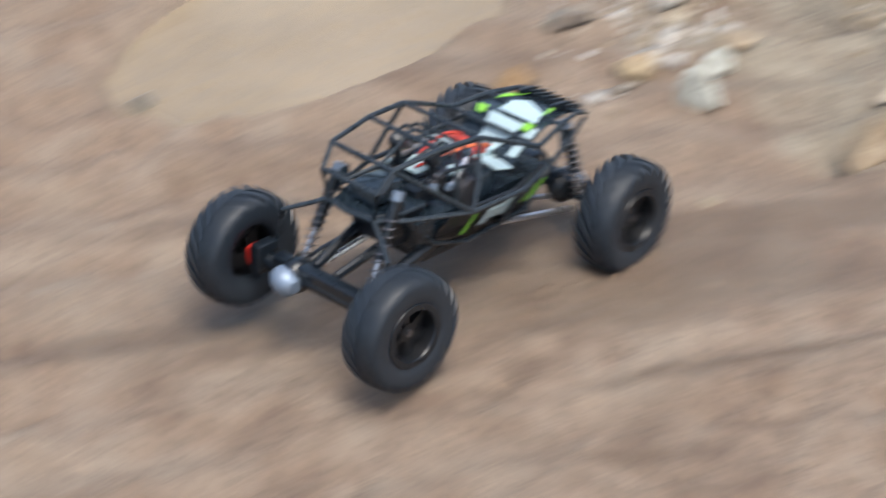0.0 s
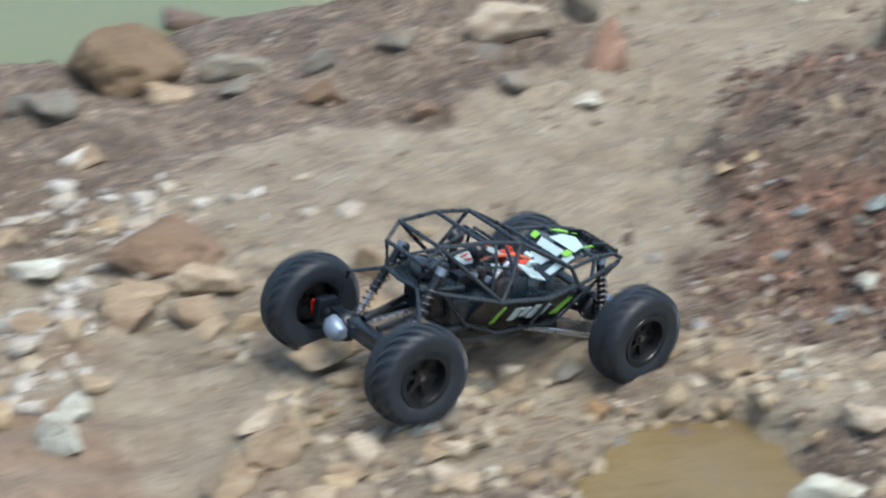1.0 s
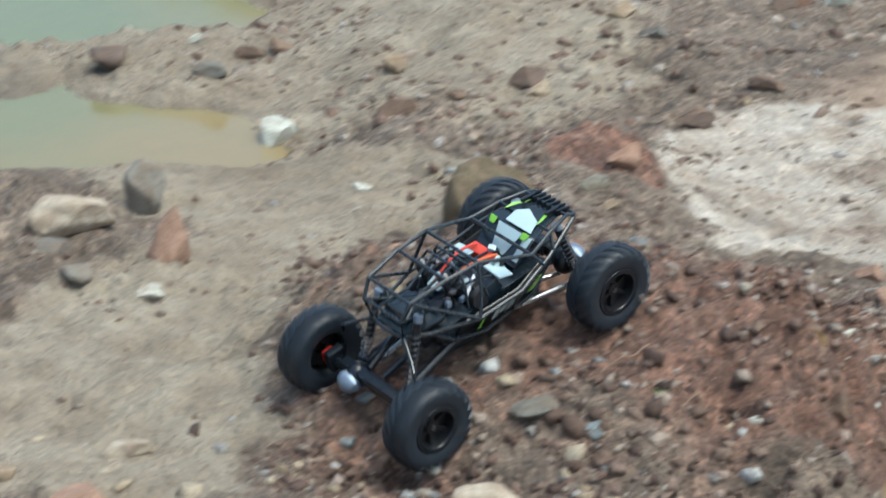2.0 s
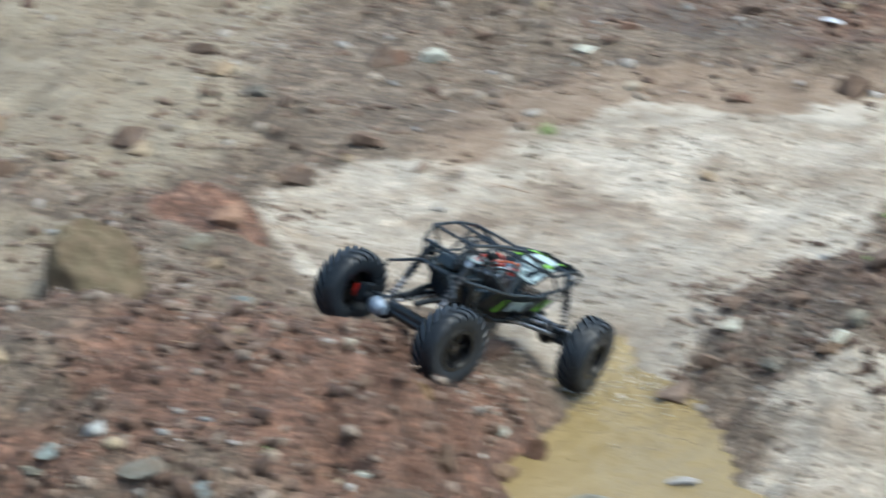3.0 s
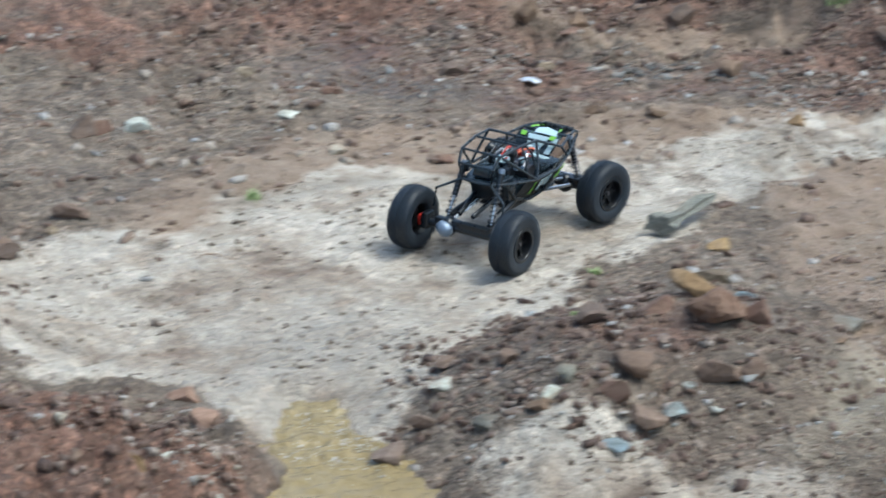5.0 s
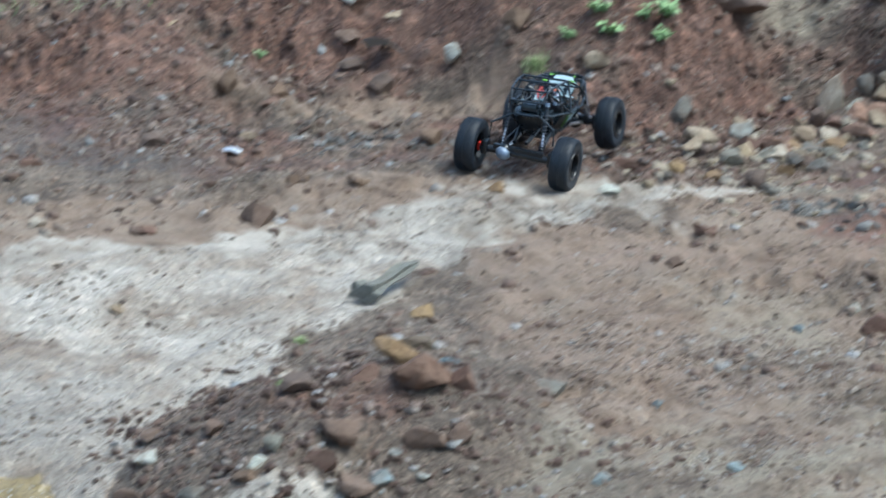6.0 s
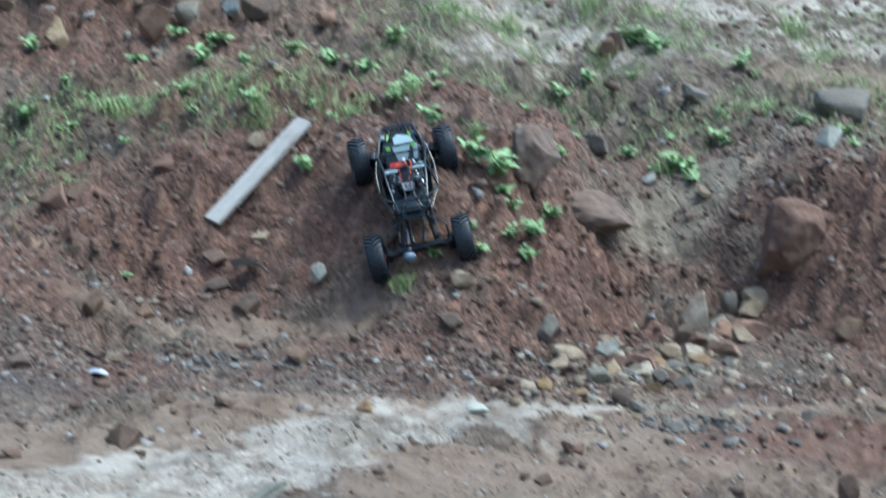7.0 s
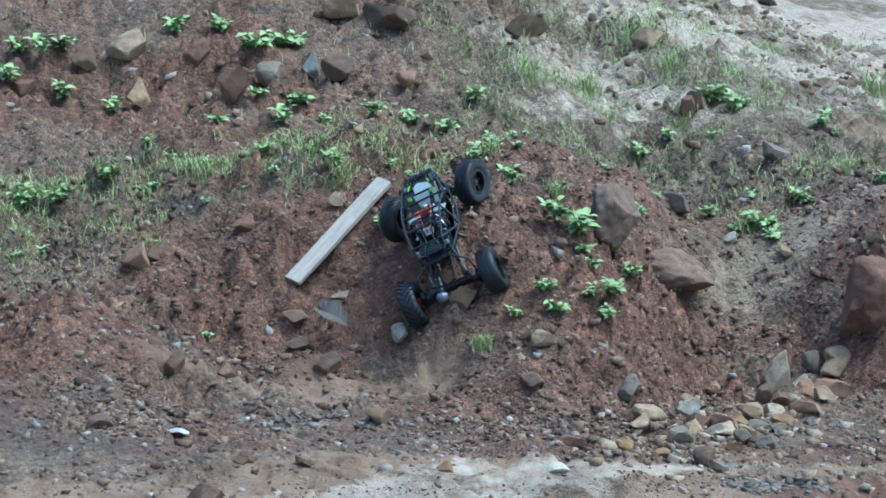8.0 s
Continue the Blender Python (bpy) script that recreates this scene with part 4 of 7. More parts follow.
rock(-1.405, 2.733, (0.061, 0.044, 0.024), CREAM, "cream limestone stone with broken faces", 10, 40, 5, 0.3, "loose stones", "stone")
rock(-1.987, 3.258, (0.15, 0.12, 0.085), BROWN, "flat-topped brown rock with an ochre broken edge", 17, 20, 6, 0.3, "loose stones", "rock")
rock(-1.960, 3.136, (0.105, 0.076, 0.041), CREAM, "cream limestone rock with broken faces", 8, 24, 2, 0.3, "loose stones", "rock")
rock(-1.867, 3.215, (0.096, 0.090, 0.038), CREAM, "cream limestone rock with broken faces", 1, 22, 7, 0.3, "loose stones", "rock")
rock(-1.408, 3.374, (0.143, 0.120, 0.041), PINK, "pinkish fired-clay slab on the dirt", 6, 13, -2, 0.3, "loose stones", "stone_slab")
rock(-1.406, 3.278, (0.076, 0.057, 0.030), WHITE, "pale quartz stone stained with mud", 11, 2, -6, 0.3, "loose stones", "stone")
rock(-1.095, 2.80, (0.165, 0.105, 0.055), CREAM, "flat cream limestone slab beside a brown puddle", 6, 34, -3, 0.3, "loose stones", "stone_slab")
rock(-1.149, 2.921, (0.081, 0.058, 0.023), CREAM, "cream limestone slab with broken faces", 9, 46, 0, 0.3, "loose stones", "stone_slab")
rock(-1.596, 3.141, (0.067, 0.061, 0.026), CREAM, "cream limestone stone with broken faces", 7, 25, -1, 0.3, "loose stones", "stone")
rock(-1.247, 3.213, (0.066, 0.047, 0.026), GREY, "dull grey stone half sunk in earth", 0, 42, -7, 0.3, "loose stones", "stone")
rock(-1.163, 3.122, (0.048, 0.040, 0.027), OCHRE, "ochre yellow stone with sharp edges", 5, 37, -6, 0.3, "loose stones", "stone")
rock(-2.165, 3.152, (0.099, 0.073, 0.039), WHITE, "pale quartz rock stained with mud", 8, 52, -3, 0.3, "loose stones", "rock")
rock(-2.181, 2.988, (0.079, 0.064, 0.060), WHITE, "pale quartz stone stained with mud", 1, 61, 6, 0.3, "loose stones", "stone")
rock(-2.671, 3.230, (0.116, 0.110, 0.047), WHITE, "pale quartz rock stained with mud", 6, 37, -0, 0.3, "loose stones", "rock")
rock(-2.295, 3.266, (0.065, 0.057, 0.025), CREAM, "cream limestone stone with broken faces", 11, 34, -3, 0.3, "loose stones", "stone")
rock(-2.427, 3.186, (0.056, 0.045, 0.022), CREAM, "cream limestone stone with broken faces", 4, 20, -2, 0.3, "loose stones", "stone")
rock(-2.397, 2.888, (0.051, 0.049, 0.020), WHITE, "pale quartz stone stained with mud", 9, 63, 2, 0.3, "loose stones", "stone")
rock(-2.089, 2.503, (0.055, 0.046, 0.028), GREY, "dull grey stone half sunk in earth", 2, 32, -7, 0.3, "loose stones", "stone")
rock(-2.084, 2.568, (0.072, 0.055, 0.028), OCHRE, "ochre yellow stone with sharp edges", 7, 53, 6, 0.3, "loose stones", "stone")
rock(-1.549, 2.682, (0.091, 0.072, 0.062), CREAM, "cream limestone rock with broken faces", 0, 44, 4, 0.3, "loose stones", "rock")
rock(-1.347, 2.952, (0.071, 0.056, 0.033), GREY, "dull grey stone half sunk in earth", 10, 35, -4, 0.3, "loose stones", "stone")
rock(-1.354, 3.112, (0.057, 0.047, 0.022), GREY, "dull grey stone half sunk in earth", 3, 37, 3, 0.3, "loose stones", "stone")
rock(-1.284, 2.851, (0.054, 0.041, 0.029), CREAM, "cream limestone stone with broken faces", 8, 47, 2, 0.3, "loose stones", "stone")
rock(-1.665, 3.399, (0.054, 0.045, 0.067), CREAM, "cream limestone stone with broken faces", 1, 2, 1, 0.3, "loose stones", "stone")
rock(-1.715, 3.260, (0.061, 0.047, 0.035), CREAM, "cream limestone stone with broken faces", 6, 36, -1, 0.3, "loose stones", "stone")
rock(-1.581, 3.362, (0.053, 0.048, 0.023), CREAM, "cream limestone stone with broken faces", 11, 33, 5, 0.3, "loose stones", "stone")
rock(-1.119, 3.067, (0.048, 0.038, 0.022), GREY, "dull grey stone half sunk in earth", 4, 27, 4, 0.3, "loose stones", "stone")
rock(-1.023, 2.833, (0.060, 0.054, 0.023), BROWN, "rough brown ironstone stone crusted with soil", 9, 12, 5, 0.3, "loose stones", "stone")
rock(-2.558, 3.465, (0.104, 0.098, 0.054), GREY, "dull grey rock half sunk in earth", 7, 37, 0, 0.3, "loose stones", "rock")
rock(-2.324, 3.586, (0.071, 0.052, 0.035), CREAM, "cream limestone stone with broken faces", 0, 50, 7, 0.3, "loose stones", "stone")
rock(-1.939, 3.073, (0.108, 0.088, 0.064), CREAM, "large cream limestone rock with broken faces", 5, 42, 4, 0.3, "loose stones", "rock")
rock(-1.980, 2.978, (0.053, 0.046, 0.038), CREAM, "cream limestone stone with broken faces", 10, 17, 4, 0.3, "loose stones", "stone")
rock(-2.423, 3.160, (0.056, 0.047, 0.029), GREY, "dull grey stone half sunk in earth", 3, 46, -1, 0.3, "loose stones", "stone")
rock(-1.808, 2.654, (0.055, 0.048, 0.068), WHITE, "pale quartz stone stained with mud", 1, 11, -5, 0.3, "loose stones", "stone")
rock(-1.405, 2.755, (0.068, 0.051, 0.027), CREAM, "cream limestone stone with broken faces", 2, 4, -1, 0.3, "loose stones", "stone")
rock(-1.300, 2.834, (0.053, 0.043, 0.021), CREAM, "cream limestone stone with broken faces", 5, 14, -1, 0.3, "loose stones", "stone")
rock(-1.952, 2.697, (0.072, 0.053, 0.037), CREAM, "cream limestone stone with broken faces", 10, 52, -2, 0.3, "loose stones", "stone")
rock(-1.994, 2.807, (0.050, 0.035, 0.026), CREAM, "cream limestone stone with broken faces", 3, 41, -6, 0.3, "loose stones", "stone")
rock(-1.878, 2.849, (0.065, 0.055, 0.026), CREAM, "cream limestone stone with broken faces", 8, 25, 1, 0.3, "loose stones", "stone")
rock(-2.127, 2.778, (0.067, 0.063, 0.026), GREY, "dull grey stone half sunk in earth", 1, 53, -1, 0.3, "loose stones", "stone")
rock(-1.001, 3.278, (0.099, 0.089, 0.042), CREAM, "large cream limestone rock with broken faces", 6, 24, -2, 0.3, "loose stones", "rock")
rock(-0.905, 2.808, (0.092, 0.086, 0.040), BROWN, "rough brown ironstone rock crusted with soil", 4, 41, 2, 0.3, "loose stones", "rock")
rock(-1.092, 3.082, (0.064, 0.050, 0.025), GREY, "dull grey stone half sunk in earth", 9, 39, -8, 0.3, "loose stones", "stone")
rock(-1.033, 3.138, (0.064, 0.047, 0.025), BROWN, "rough brown ironstone stone crusted with soil", 2, 22, 2, 0.3, "loose stones", "stone")
rock(-0.979, 3.158, (0.056, 0.041, 0.026), BROWN, "rough brown ironstone stone crusted with soil", 7, 24, 6, 0.3, "loose stones", "stone")
rock(-2.46, 3.96, (0.17, 0.15, 0.15), OLDROCK, "weathered brown and ochre boulder at the pond edge", 15, 56, -2, 0.3, "loose stones", "boulder")
rock(-2.497, 3.752, (0.108, 0.101, 0.042), GREY, "dull grey rock half sunk in earth", 10, 54, 2, 0.3, "loose stones", "rock")
rock(-2.596, 3.659, (0.087, 0.067, 0.034), BROWN, "rough brown ironstone rock crusted with soil", 3, 59, -0, 0.3, "loose stones", "rock")
rock(-2.346, 3.908, (0.114, 0.092, 0.045), CREAM, "cream limestone rock with broken faces", 8, 22, 8, 0.3, "loose stones", "rock")
rock(-2.254, 4.060, (0.127, 0.104, 0.050), GREY, "dull grey rock half sunk in earth", 1, 18, -0, 0.3, "loose stones", "rock")
rock(-2.055, 4.005, (0.093, 0.068, 0.051), BROWN, "rough brown ironstone rock crusted with soil", 6, 33, -1, 0.3, "loose stones", "rock")
rock(-1.576, 2.818, (0.082, 0.058, 0.048), CREAM, "cream limestone stone with broken faces", 4, 31, -4, 0.3, "loose stones", "stone")
rock(-1.234, 2.792, (0.060, 0.050, 0.024), CREAM, "cream limestone stone with broken faces", 10, 16, -3, 0.3, "loose stones", "stone")
rock(-0.906, 3.269, (0.046, 0.038, 0.018), WHITE, "pale quartz stone stained with mud", 3, 14, -2, 0.3, "loose stones", "stone")
rock(-0.763, 3.137, (0.086, 0.076, 0.043), CREAM, "cream limestone rock with broken faces", 8, 18, -7, 0.3, "loose stones", "rock")
rock(-0.749, 3.001, (0.114, 0.087, 0.064), WHITE, "pale quartz rock stained with mud", 1, 12, 7, 0.3, "loose stones", "rock")
rock(-0.996, 3.178, (0.056, 0.052, 0.022), CREAM, "cream limestone stone with broken faces", 6, 20, -8, 0.3, "loose stones", "stone")
rock(-1.056, 3.121, (0.064, 0.056, 0.025), OCHRE, "ochre yellow stone with sharp edges", 4, 25, -0, 0.3, "loose stones", "stone")
rock(-0.937, 2.870, (0.082, 0.076, 0.032), BROWN, "rough brown ironstone stone crusted with soil", 9, 12, -2, 0.3, "loose stones", "stone")
rock(-2.066, 2.987, (0.077, 0.071, 0.030), CREAM, "cream limestone stone with broken faces", 2, 19, -3, 0.3, "loose stones", "stone")
rock(-1.863, 2.771, (0.064, 0.059, 0.044), WHITE, "pale quartz stone stained with mud", 7, 12, 5, 0.3, "loose stones", "stone")
rock(-1.843, 3.119, (0.086, 0.070, 0.045), CREAM, "cream limestone rock with broken faces", 10, 33, -0, 0.3, "loose stones", "rock")
rock(-2.535, 3.745, (0.113, 0.089, 0.044), GREY, "dull grey rock half sunk in earth", 3, 17, 1, 0.3, "loose stones", "rock")
rock(-2.736, 4.657, (0.122, 0.110, 0.059), BROWN, "rough brown ironstone rock crusted with soil", 8, 9, -4, 0.3, "loose stones", "rock")
rock(-1.839, 4.464, (0.153, 0.138, 0.072), CREAM, "cream limestone rock with broken faces", 1, 37, 3, 0.3, "loose stones", "rock")
rock(-2.129, 4.157, (0.085, 0.060, 0.057), GREY, "dull grey stone half sunk in earth", 6, 38, 8, 0.3, "loose stones", "stone")
rock(-2.052, 4.337, (0.098, 0.093, 0.038), GREY, "dull grey rock half sunk in earth", 11, 35, -7, 0.3, "loose stones", "rock")
rock(-2.214, 3.962, (0.072, 0.066, 0.040), GREY, "dull grey stone half sunk in earth", 4, 15, 2, 0.3, "loose stones", "stone")
rock(-1.846, 4.317, (0.117, 0.110, 0.046), GREY, "dull grey rock half sunk in earth", 9, 34, -6, 0.3, "loose stones", "rock")
rock(-1.761, 4.658, (0.096, 0.074, 0.119), GREY, "dull grey rock half sunk in earth", 2, 42, -6, 0.3, "loose stones", "rock")
rock(-1.616, 4.386, (0.101, 0.086, 0.126), PINK, "pinkish fired-clay rock on the dirt", 7, 16, -5, 0.3, "loose stones", "rock")
rock(-1.577, 4.157, (0.056, 0.048, 0.022), WHITE, "pale quartz stone stained with mud", 0, -2, -6, 0.3, "loose stones", "stone")
rock(-1.850, 4.033, (0.061, 0.048, 0.032), BROWN, "rough brown ironstone stone crusted with soil", 5, 3, -7, 0.3, "loose stones", "stone")
rock(-1.731, 4.195, (0.072, 0.061, 0.029), GREY, "dull grey stone half sunk in earth", 10, 35, 6, 0.3, "loose stones", "stone")
rock(-1.396, 4.984, (0.047, 0.040, 0.018), WHITE, "pale quartz stone stained with mud", 8, 15, 7, 0.3, "loose stones", "stone")
rock(-1.065, 4.793, (0.167, 0.132, 0.236), DARKROCK, "dark weathered boulder half buried in soil", 15, -10, 3, 0.5, "loose stones", "boulder")
rock(-0.730, 3.698, (0.105, 0.078, 0.033), GREY, "dull grey slab half sunk in earth", 6, 18, 0, 0.3, "loose stones", "stone_slab")
rock(-0.891, 3.630, (0.044, 0.041, 0.027), WHITE, "pale quartz stone stained with mud", 11, 17, 2, 0.3, "loose stones", "stone")
rock(-0.897, 3.484, (0.039, 0.029, 0.015), BLUE, "blue-grey slate stone on bare soil", 4, 17, -4, 0.3, "loose stones", "stone")
rock(-0.799, 3.374, (0.067, 0.059, 0.026), CREAM, "cream limestone stone with broken faces", 9, 14, -6, 0.3, "loose stones", "stone")
rock(-0.763, 3.515, (0.129, 0.097, 0.053), CREAM, "cream limestone rock with broken faces", 2, 6, 4, 0.3, "loose stones", "rock")
rock(-1.034, 3.739, (0.036, 0.027, 0.014), BLUE, "blue-grey slate stone on bare soil", 7, 26, 2, 0.3, "loose stones", "stone")
rock(-0.898, 3.732, (0.054, 0.039, 0.021), BLUE, "blue-grey slate stone on bare soil", 0, 22, -7, 0.3, "loose stones", "stone")
rock(-1.748, 5.520, (0.117, 0.085, 0.084), WHITE, "pale quartz rock stained with mud", 5, 22, -4, 0.3, "loose stones", "rock")
rock(-2.301, 5.855, (0.117, 0.107, 0.046), BROWN, "rough brown ironstone rock crusted with soil", 10, 20, -3, 0.3, "loose stones", "rock")
rock(-2.016, 5.808, (0.100, 0.090, 0.039), GREY, "dull grey rock half sunk in earth", 3, -4, 4, 0.3, "loose stones", "rock")
rock(-1.916, 6.062, (0.083, 0.059, 0.049), BROWN, "rough brown ironstone stone crusted with soil", 8, 0, 7, 0.3, "loose stones", "stone")
rock(-1.989, 6.048, (0.069, 0.060, 0.036), BROWN, "rough brown ironstone stone crusted with soil", 1, 4, -6, 0.3, "loose stones", "stone")
rock(-2.141, 6.041, (0.044, 0.042, 0.028), WHITE, "pale quartz stone stained with mud", 6, 28, 5, 0.3, "loose stones", "stone")
rock(-1.192, 5.760, (0.109, 0.080, 0.061), BROWN, "rough brown ironstone rock crusted with soil", 11, 18, -2, 0.3, "loose stones", "rock")
rock(-1.160, 5.713, (0.057, 0.043, 0.048), CREAM, "cream limestone stone with broken faces", 4, 3, 2, 0.3, "loose stones", "stone")
rock(-1.462, 5.551, (0.106, 0.084, 0.068), BROWN, "rough brown ironstone rock crusted with soil", 9, 9, -6, 0.3, "loose stones", "rock")
rock(-1.550, 5.857, (0.066, 0.060, 0.046), CREAM, "cream limestone stone with broken faces", 2, 22, 5, 0.3, "loose stones", "stone")
rock(-1.051, 6.248, (0.085, 0.068, 0.033), CREAM, "cream limestone rock with broken faces", 7, 27, 0, 0.3, "loose stones", "rock")
rock(-0.653, 6.424, (0.086, 0.073, 0.064), BROWN, "rough brown ironstone rock crusted with soil", 0, 9, 4, 0.3, "loose stones", "rock")
rock(-0.517, 6.459, (0.086, 0.069, 0.049), WHITE, "pale quartz rock stained with mud", 5, -16, -7, 0.3, "loose stones", "rock")
rock(-0.851, 6.058, (0.042, 0.032, 0.029), BROWN, "rough brown ironstone stone crusted with soil", 10, -15, 6, 0.3, "loose stones", "stone")
rock(-0.754, 5.615, (0.086, 0.071, 0.038), BROWN, "rough brown ironstone rock crusted with soil", 3, 21, -8, 0.3, "loose stones", "rock")
rock(-1.336, 5.627, (0.057, 0.046, 0.024), BROWN, "rough brown ironstone stone crusted with soil", 8, 33, 2, 0.3, "loose stones", "stone")
rock(-1.124, 6.403, (0.070, 0.056, 0.035), BROWN, "rough brown ironstone stone crusted with soil", 1, 8, -6, 0.3, "loose stones", "stone")
rock(-0.950, 6.136, (0.094, 0.069, 0.037), GREY, "dull grey rock half sunk in earth", 6, -8, -2, 0.3, "loose stones", "rock")
rock(-0.844, 5.124, (0.085, 0.065, 0.065), PINK, "pinkish fired-clay rock on the dirt", 4, -2, -5, 0.3, "loose stones", "rock")
rock(-0.279, 4.414, (0.042, 0.029, 0.021), WHITE, "pale quartz stone stained with mud", 2, 25, -2, 0.3, "loose stones", "stone")
rock(-0.189, 4.393, (0.030, 0.028, 0.016), WHITE, "pale quartz stone stained with mud", 7, 12, 3, 0.3, "loose stones", "stone")
rock(-1.157, 3.859, (0.036, 0.030, 0.016), CREAM, "cream limestone stone with broken faces", 0, 39, -6, 0.3, "loose stones", "stone")
rock(-1.198, 3.844, (0.041, 0.036, 0.016), CREAM, "cream limestone stone with broken faces", 5, 7, 3, 0.3, "loose stones", "stone")
rock(-1.047, 3.682, (0.035, 0.031, 0.014), BLUE, "blue-grey slate stone on bare soil", 10, -1, -5, 0.3, "loose stones", "stone")
rock(-0.630, 3.665, (0.034, 0.024, 0.017), BLUE, "blue-grey slate stone on bare soil", 3, -4, -7, 0.3, "loose stones", "stone")
rock(-0.921, 3.720, (0.052, 0.042, 0.021), GREY, "dull grey stone half sunk in earth", 8, 38, -2, 0.3, "loose stones", "stone")
rock(-0.324, 4.111, (0.042, 0.032, 0.052), OCHRE, "ochre yellow stone with sharp edges", 1, 3, -3, 0.3, "loose stones", "stone")
rock(-0.651, 4.120, (0.037, 0.033, 0.015), CREAM, "cream limestone stone with broken faces", 6, 20, -5, 0.3, "loose stones", "stone")
rock(-0.761, 4.825, (0.050, 0.038, 0.019), BLUE, "blue-grey slate stone on bare soil", 11, 18, 7, 0.3, "loose stones", "stone")
rock(-0.636, 3.674, (0.031, 0.026, 0.017), BLUE, "blue-grey slate stone on bare soil", 4, 6, 8, 0.3, "loose stones", "stone")
rock(-0.381, 3.737, (0.031, 0.022, 0.012), WHITE, "pale quartz stone stained with mud", 9, -16, 4, 0.3, "loose stones", "stone")
rock(-0.411, 3.968, (0.029, 0.027, 0.018), BROWN, "rough brown ironstone stone crusted with soil", 7, 7, -2, 0.3, "loose stones", "stone")
rock(-0.265, 3.908, (0.041, 0.030, 0.044), BROWN, "rough brown ironstone stone crusted with soil", 0, -18, 6, 0.3, "loose stones", "stone")
rock(-0.228, 4.694, (0.076, 0.062, 0.042), PINK, "pinkish fired-clay stone on the dirt", 5, 25, -7, 0.3, "loose stones", "stone")
rock(-0.170, 4.293, (0.061, 0.046, 0.025), BROWN, "rough brown ironstone stone crusted with soil", 10, -20, -2, 0.3, "loose stones", "stone", -0.148)
rock(-0.121, 4.384, (0.050, 0.036, 0.051), BROWN, "rough brown ironstone stone crusted with soil", 3, -11, -1, 0.3, "loose stones", "stone", -0.148)
rock(-0.195, 4.108, (0.038, 0.029, 0.035), BROWN, "rough brown ironstone stone crusted with soil", 8, -20, -7, 0.3, "loose stones", "stone")
rock(0.133, 4.715, (0.075, 0.066, 0.055), TANROCK, "angular pinkish-tan stone standing in a muddy puddle", 4, -18, 0, 0.3, "loose stones", "stone", -0.148)
rock(0.149, 4.772, (0.045, 0.036, 0.023), BROWN, "rough brown ironstone stone crusted with soil", 6, -0, -7, 0.3, "loose stones", "stone", -0.148)
rock(0.582, 6.479, (0.112, 0.087, 0.071), BROWN, "rough brown ironstone rock crusted with soil", 11, -25, 1, 0.3, "loose stones", "rock")
rock(0.923, 5.750, (0.066, 0.061, 0.034), OCHRE, "ochre yellow stone with sharp edges", 4, -4, 6, 0.3, "loose stones", "stone")
rock(0.868, 5.446, (0.098, 0.074, 0.041), DARKROCK, "dark weathered rock half buried in soil", 9, -33, 1, 0.3, "loose stones", "rock")
rock(0.775, 5.03, (0.115, 0.05, 0.048), OCHRE, "long ochre rock leaning on a brown block", 12, -38, 10, 0.2, "loose stones", "rock")
rock(0.80, 4.93, (0.10, 0.08, 0.066), IRON, "blocky rust-brown ironstone rock on the crest of a heap", 17, 2, 4, 0.22, "loose stones", "rock")
rock(0.697, 4.986, (0.079, 0.062, 0.042), BROWN, "rough brown ironstone stone crusted with soil", 0, -11, 5, 0.3, "loose stones", "stone")
rock(0.552, 4.943, (0.089, 0.068, 0.035), BROWN, "rough brown ironstone rock crusted with soil", 5, -26, -3, 0.3, "loose stones", "rock")
rock(0.623, 4.754, (0.097, 0.070, 0.041), BROWN, "rough brown ironstone rock crusted with soil", 10, 6, 5, 0.3, "loose stones", "rock")
rock(0.578, 4.665, (0.075, 0.058, 0.043), BROWN, "rough brown ironstone stone crusted with soil", 3, -26, -7, 0.3, "loose stones", "stone")
rock(0.632, 4.620, (0.095, 0.073, 0.050), BROWN, "rough brown ironstone rock crusted with soil", 8, -29, -1, 0.3, "loose stones", "rock")
rock(0.800, 4.753, (0.077, 0.065, 0.043), BROWN, "rough brown ironstone stone crusted with soil", 1, -22, -7, 0.3, "loose stones", "stone")
rock(0.422, 4.640, (0.064, 0.056, 0.026), BROWN, "rough brown ironstone stone crusted with soil", 6, -28, -5, 0.3, "loose stones", "stone")
rock(0.329, 4.694, (0.075, 0.058, 0.030), GREY, "dull grey stone half sunk in earth", 11, -10, -6, 0.3, "loose stones", "stone")
rock(0.239, 4.902, (0.054, 0.044, 0.033), WHITE, "pale quartz stone stained with mud", 4, -12, 4, 0.3, "loose stones", "stone")
rock(0.450, 4.667, (0.048, 0.040, 0.022), WHITE, "pale quartz stone stained with mud", 9, 14, 2, 0.3, "loose stones", "stone")
rock(0.572, 4.548, (0.063, 0.056, 0.018), BLUE, "blue-grey slate slab on bare soil", 2, -3, -1, 0.3, "loose stones", "stone_slab")
rock(0.863, 4.762, (0.064, 0.058, 0.040), BROWN, "rough brown ironstone stone crusted with soil", 7, -2, 7, 0.3, "loose stones", "stone")
rock(0.694, 4.643, (0.056, 0.050, 0.022), BLUE, "blue-grey slate stone on bare soil", 0, 2, -4, 0.3, "loose stones", "stone")
rock(0.381, 4.912, (0.054, 0.049, 0.029), BROWN, "rough brown ironstone stone crusted with soil", 5, -10, -6, 0.3, "loose stones", "stone")
rock(0.486, 4.716, (0.048, 0.035, 0.032), GREY, "dull grey stone half sunk in earth", 10, -22, -4, 0.3, "loose stones", "stone")
rock(0.731, 4.728, (0.032, 0.028, 0.016), WHITE, "pale quartz stone stained with mud", 3, -20, -7, 0.3, "loose stones", "stone")
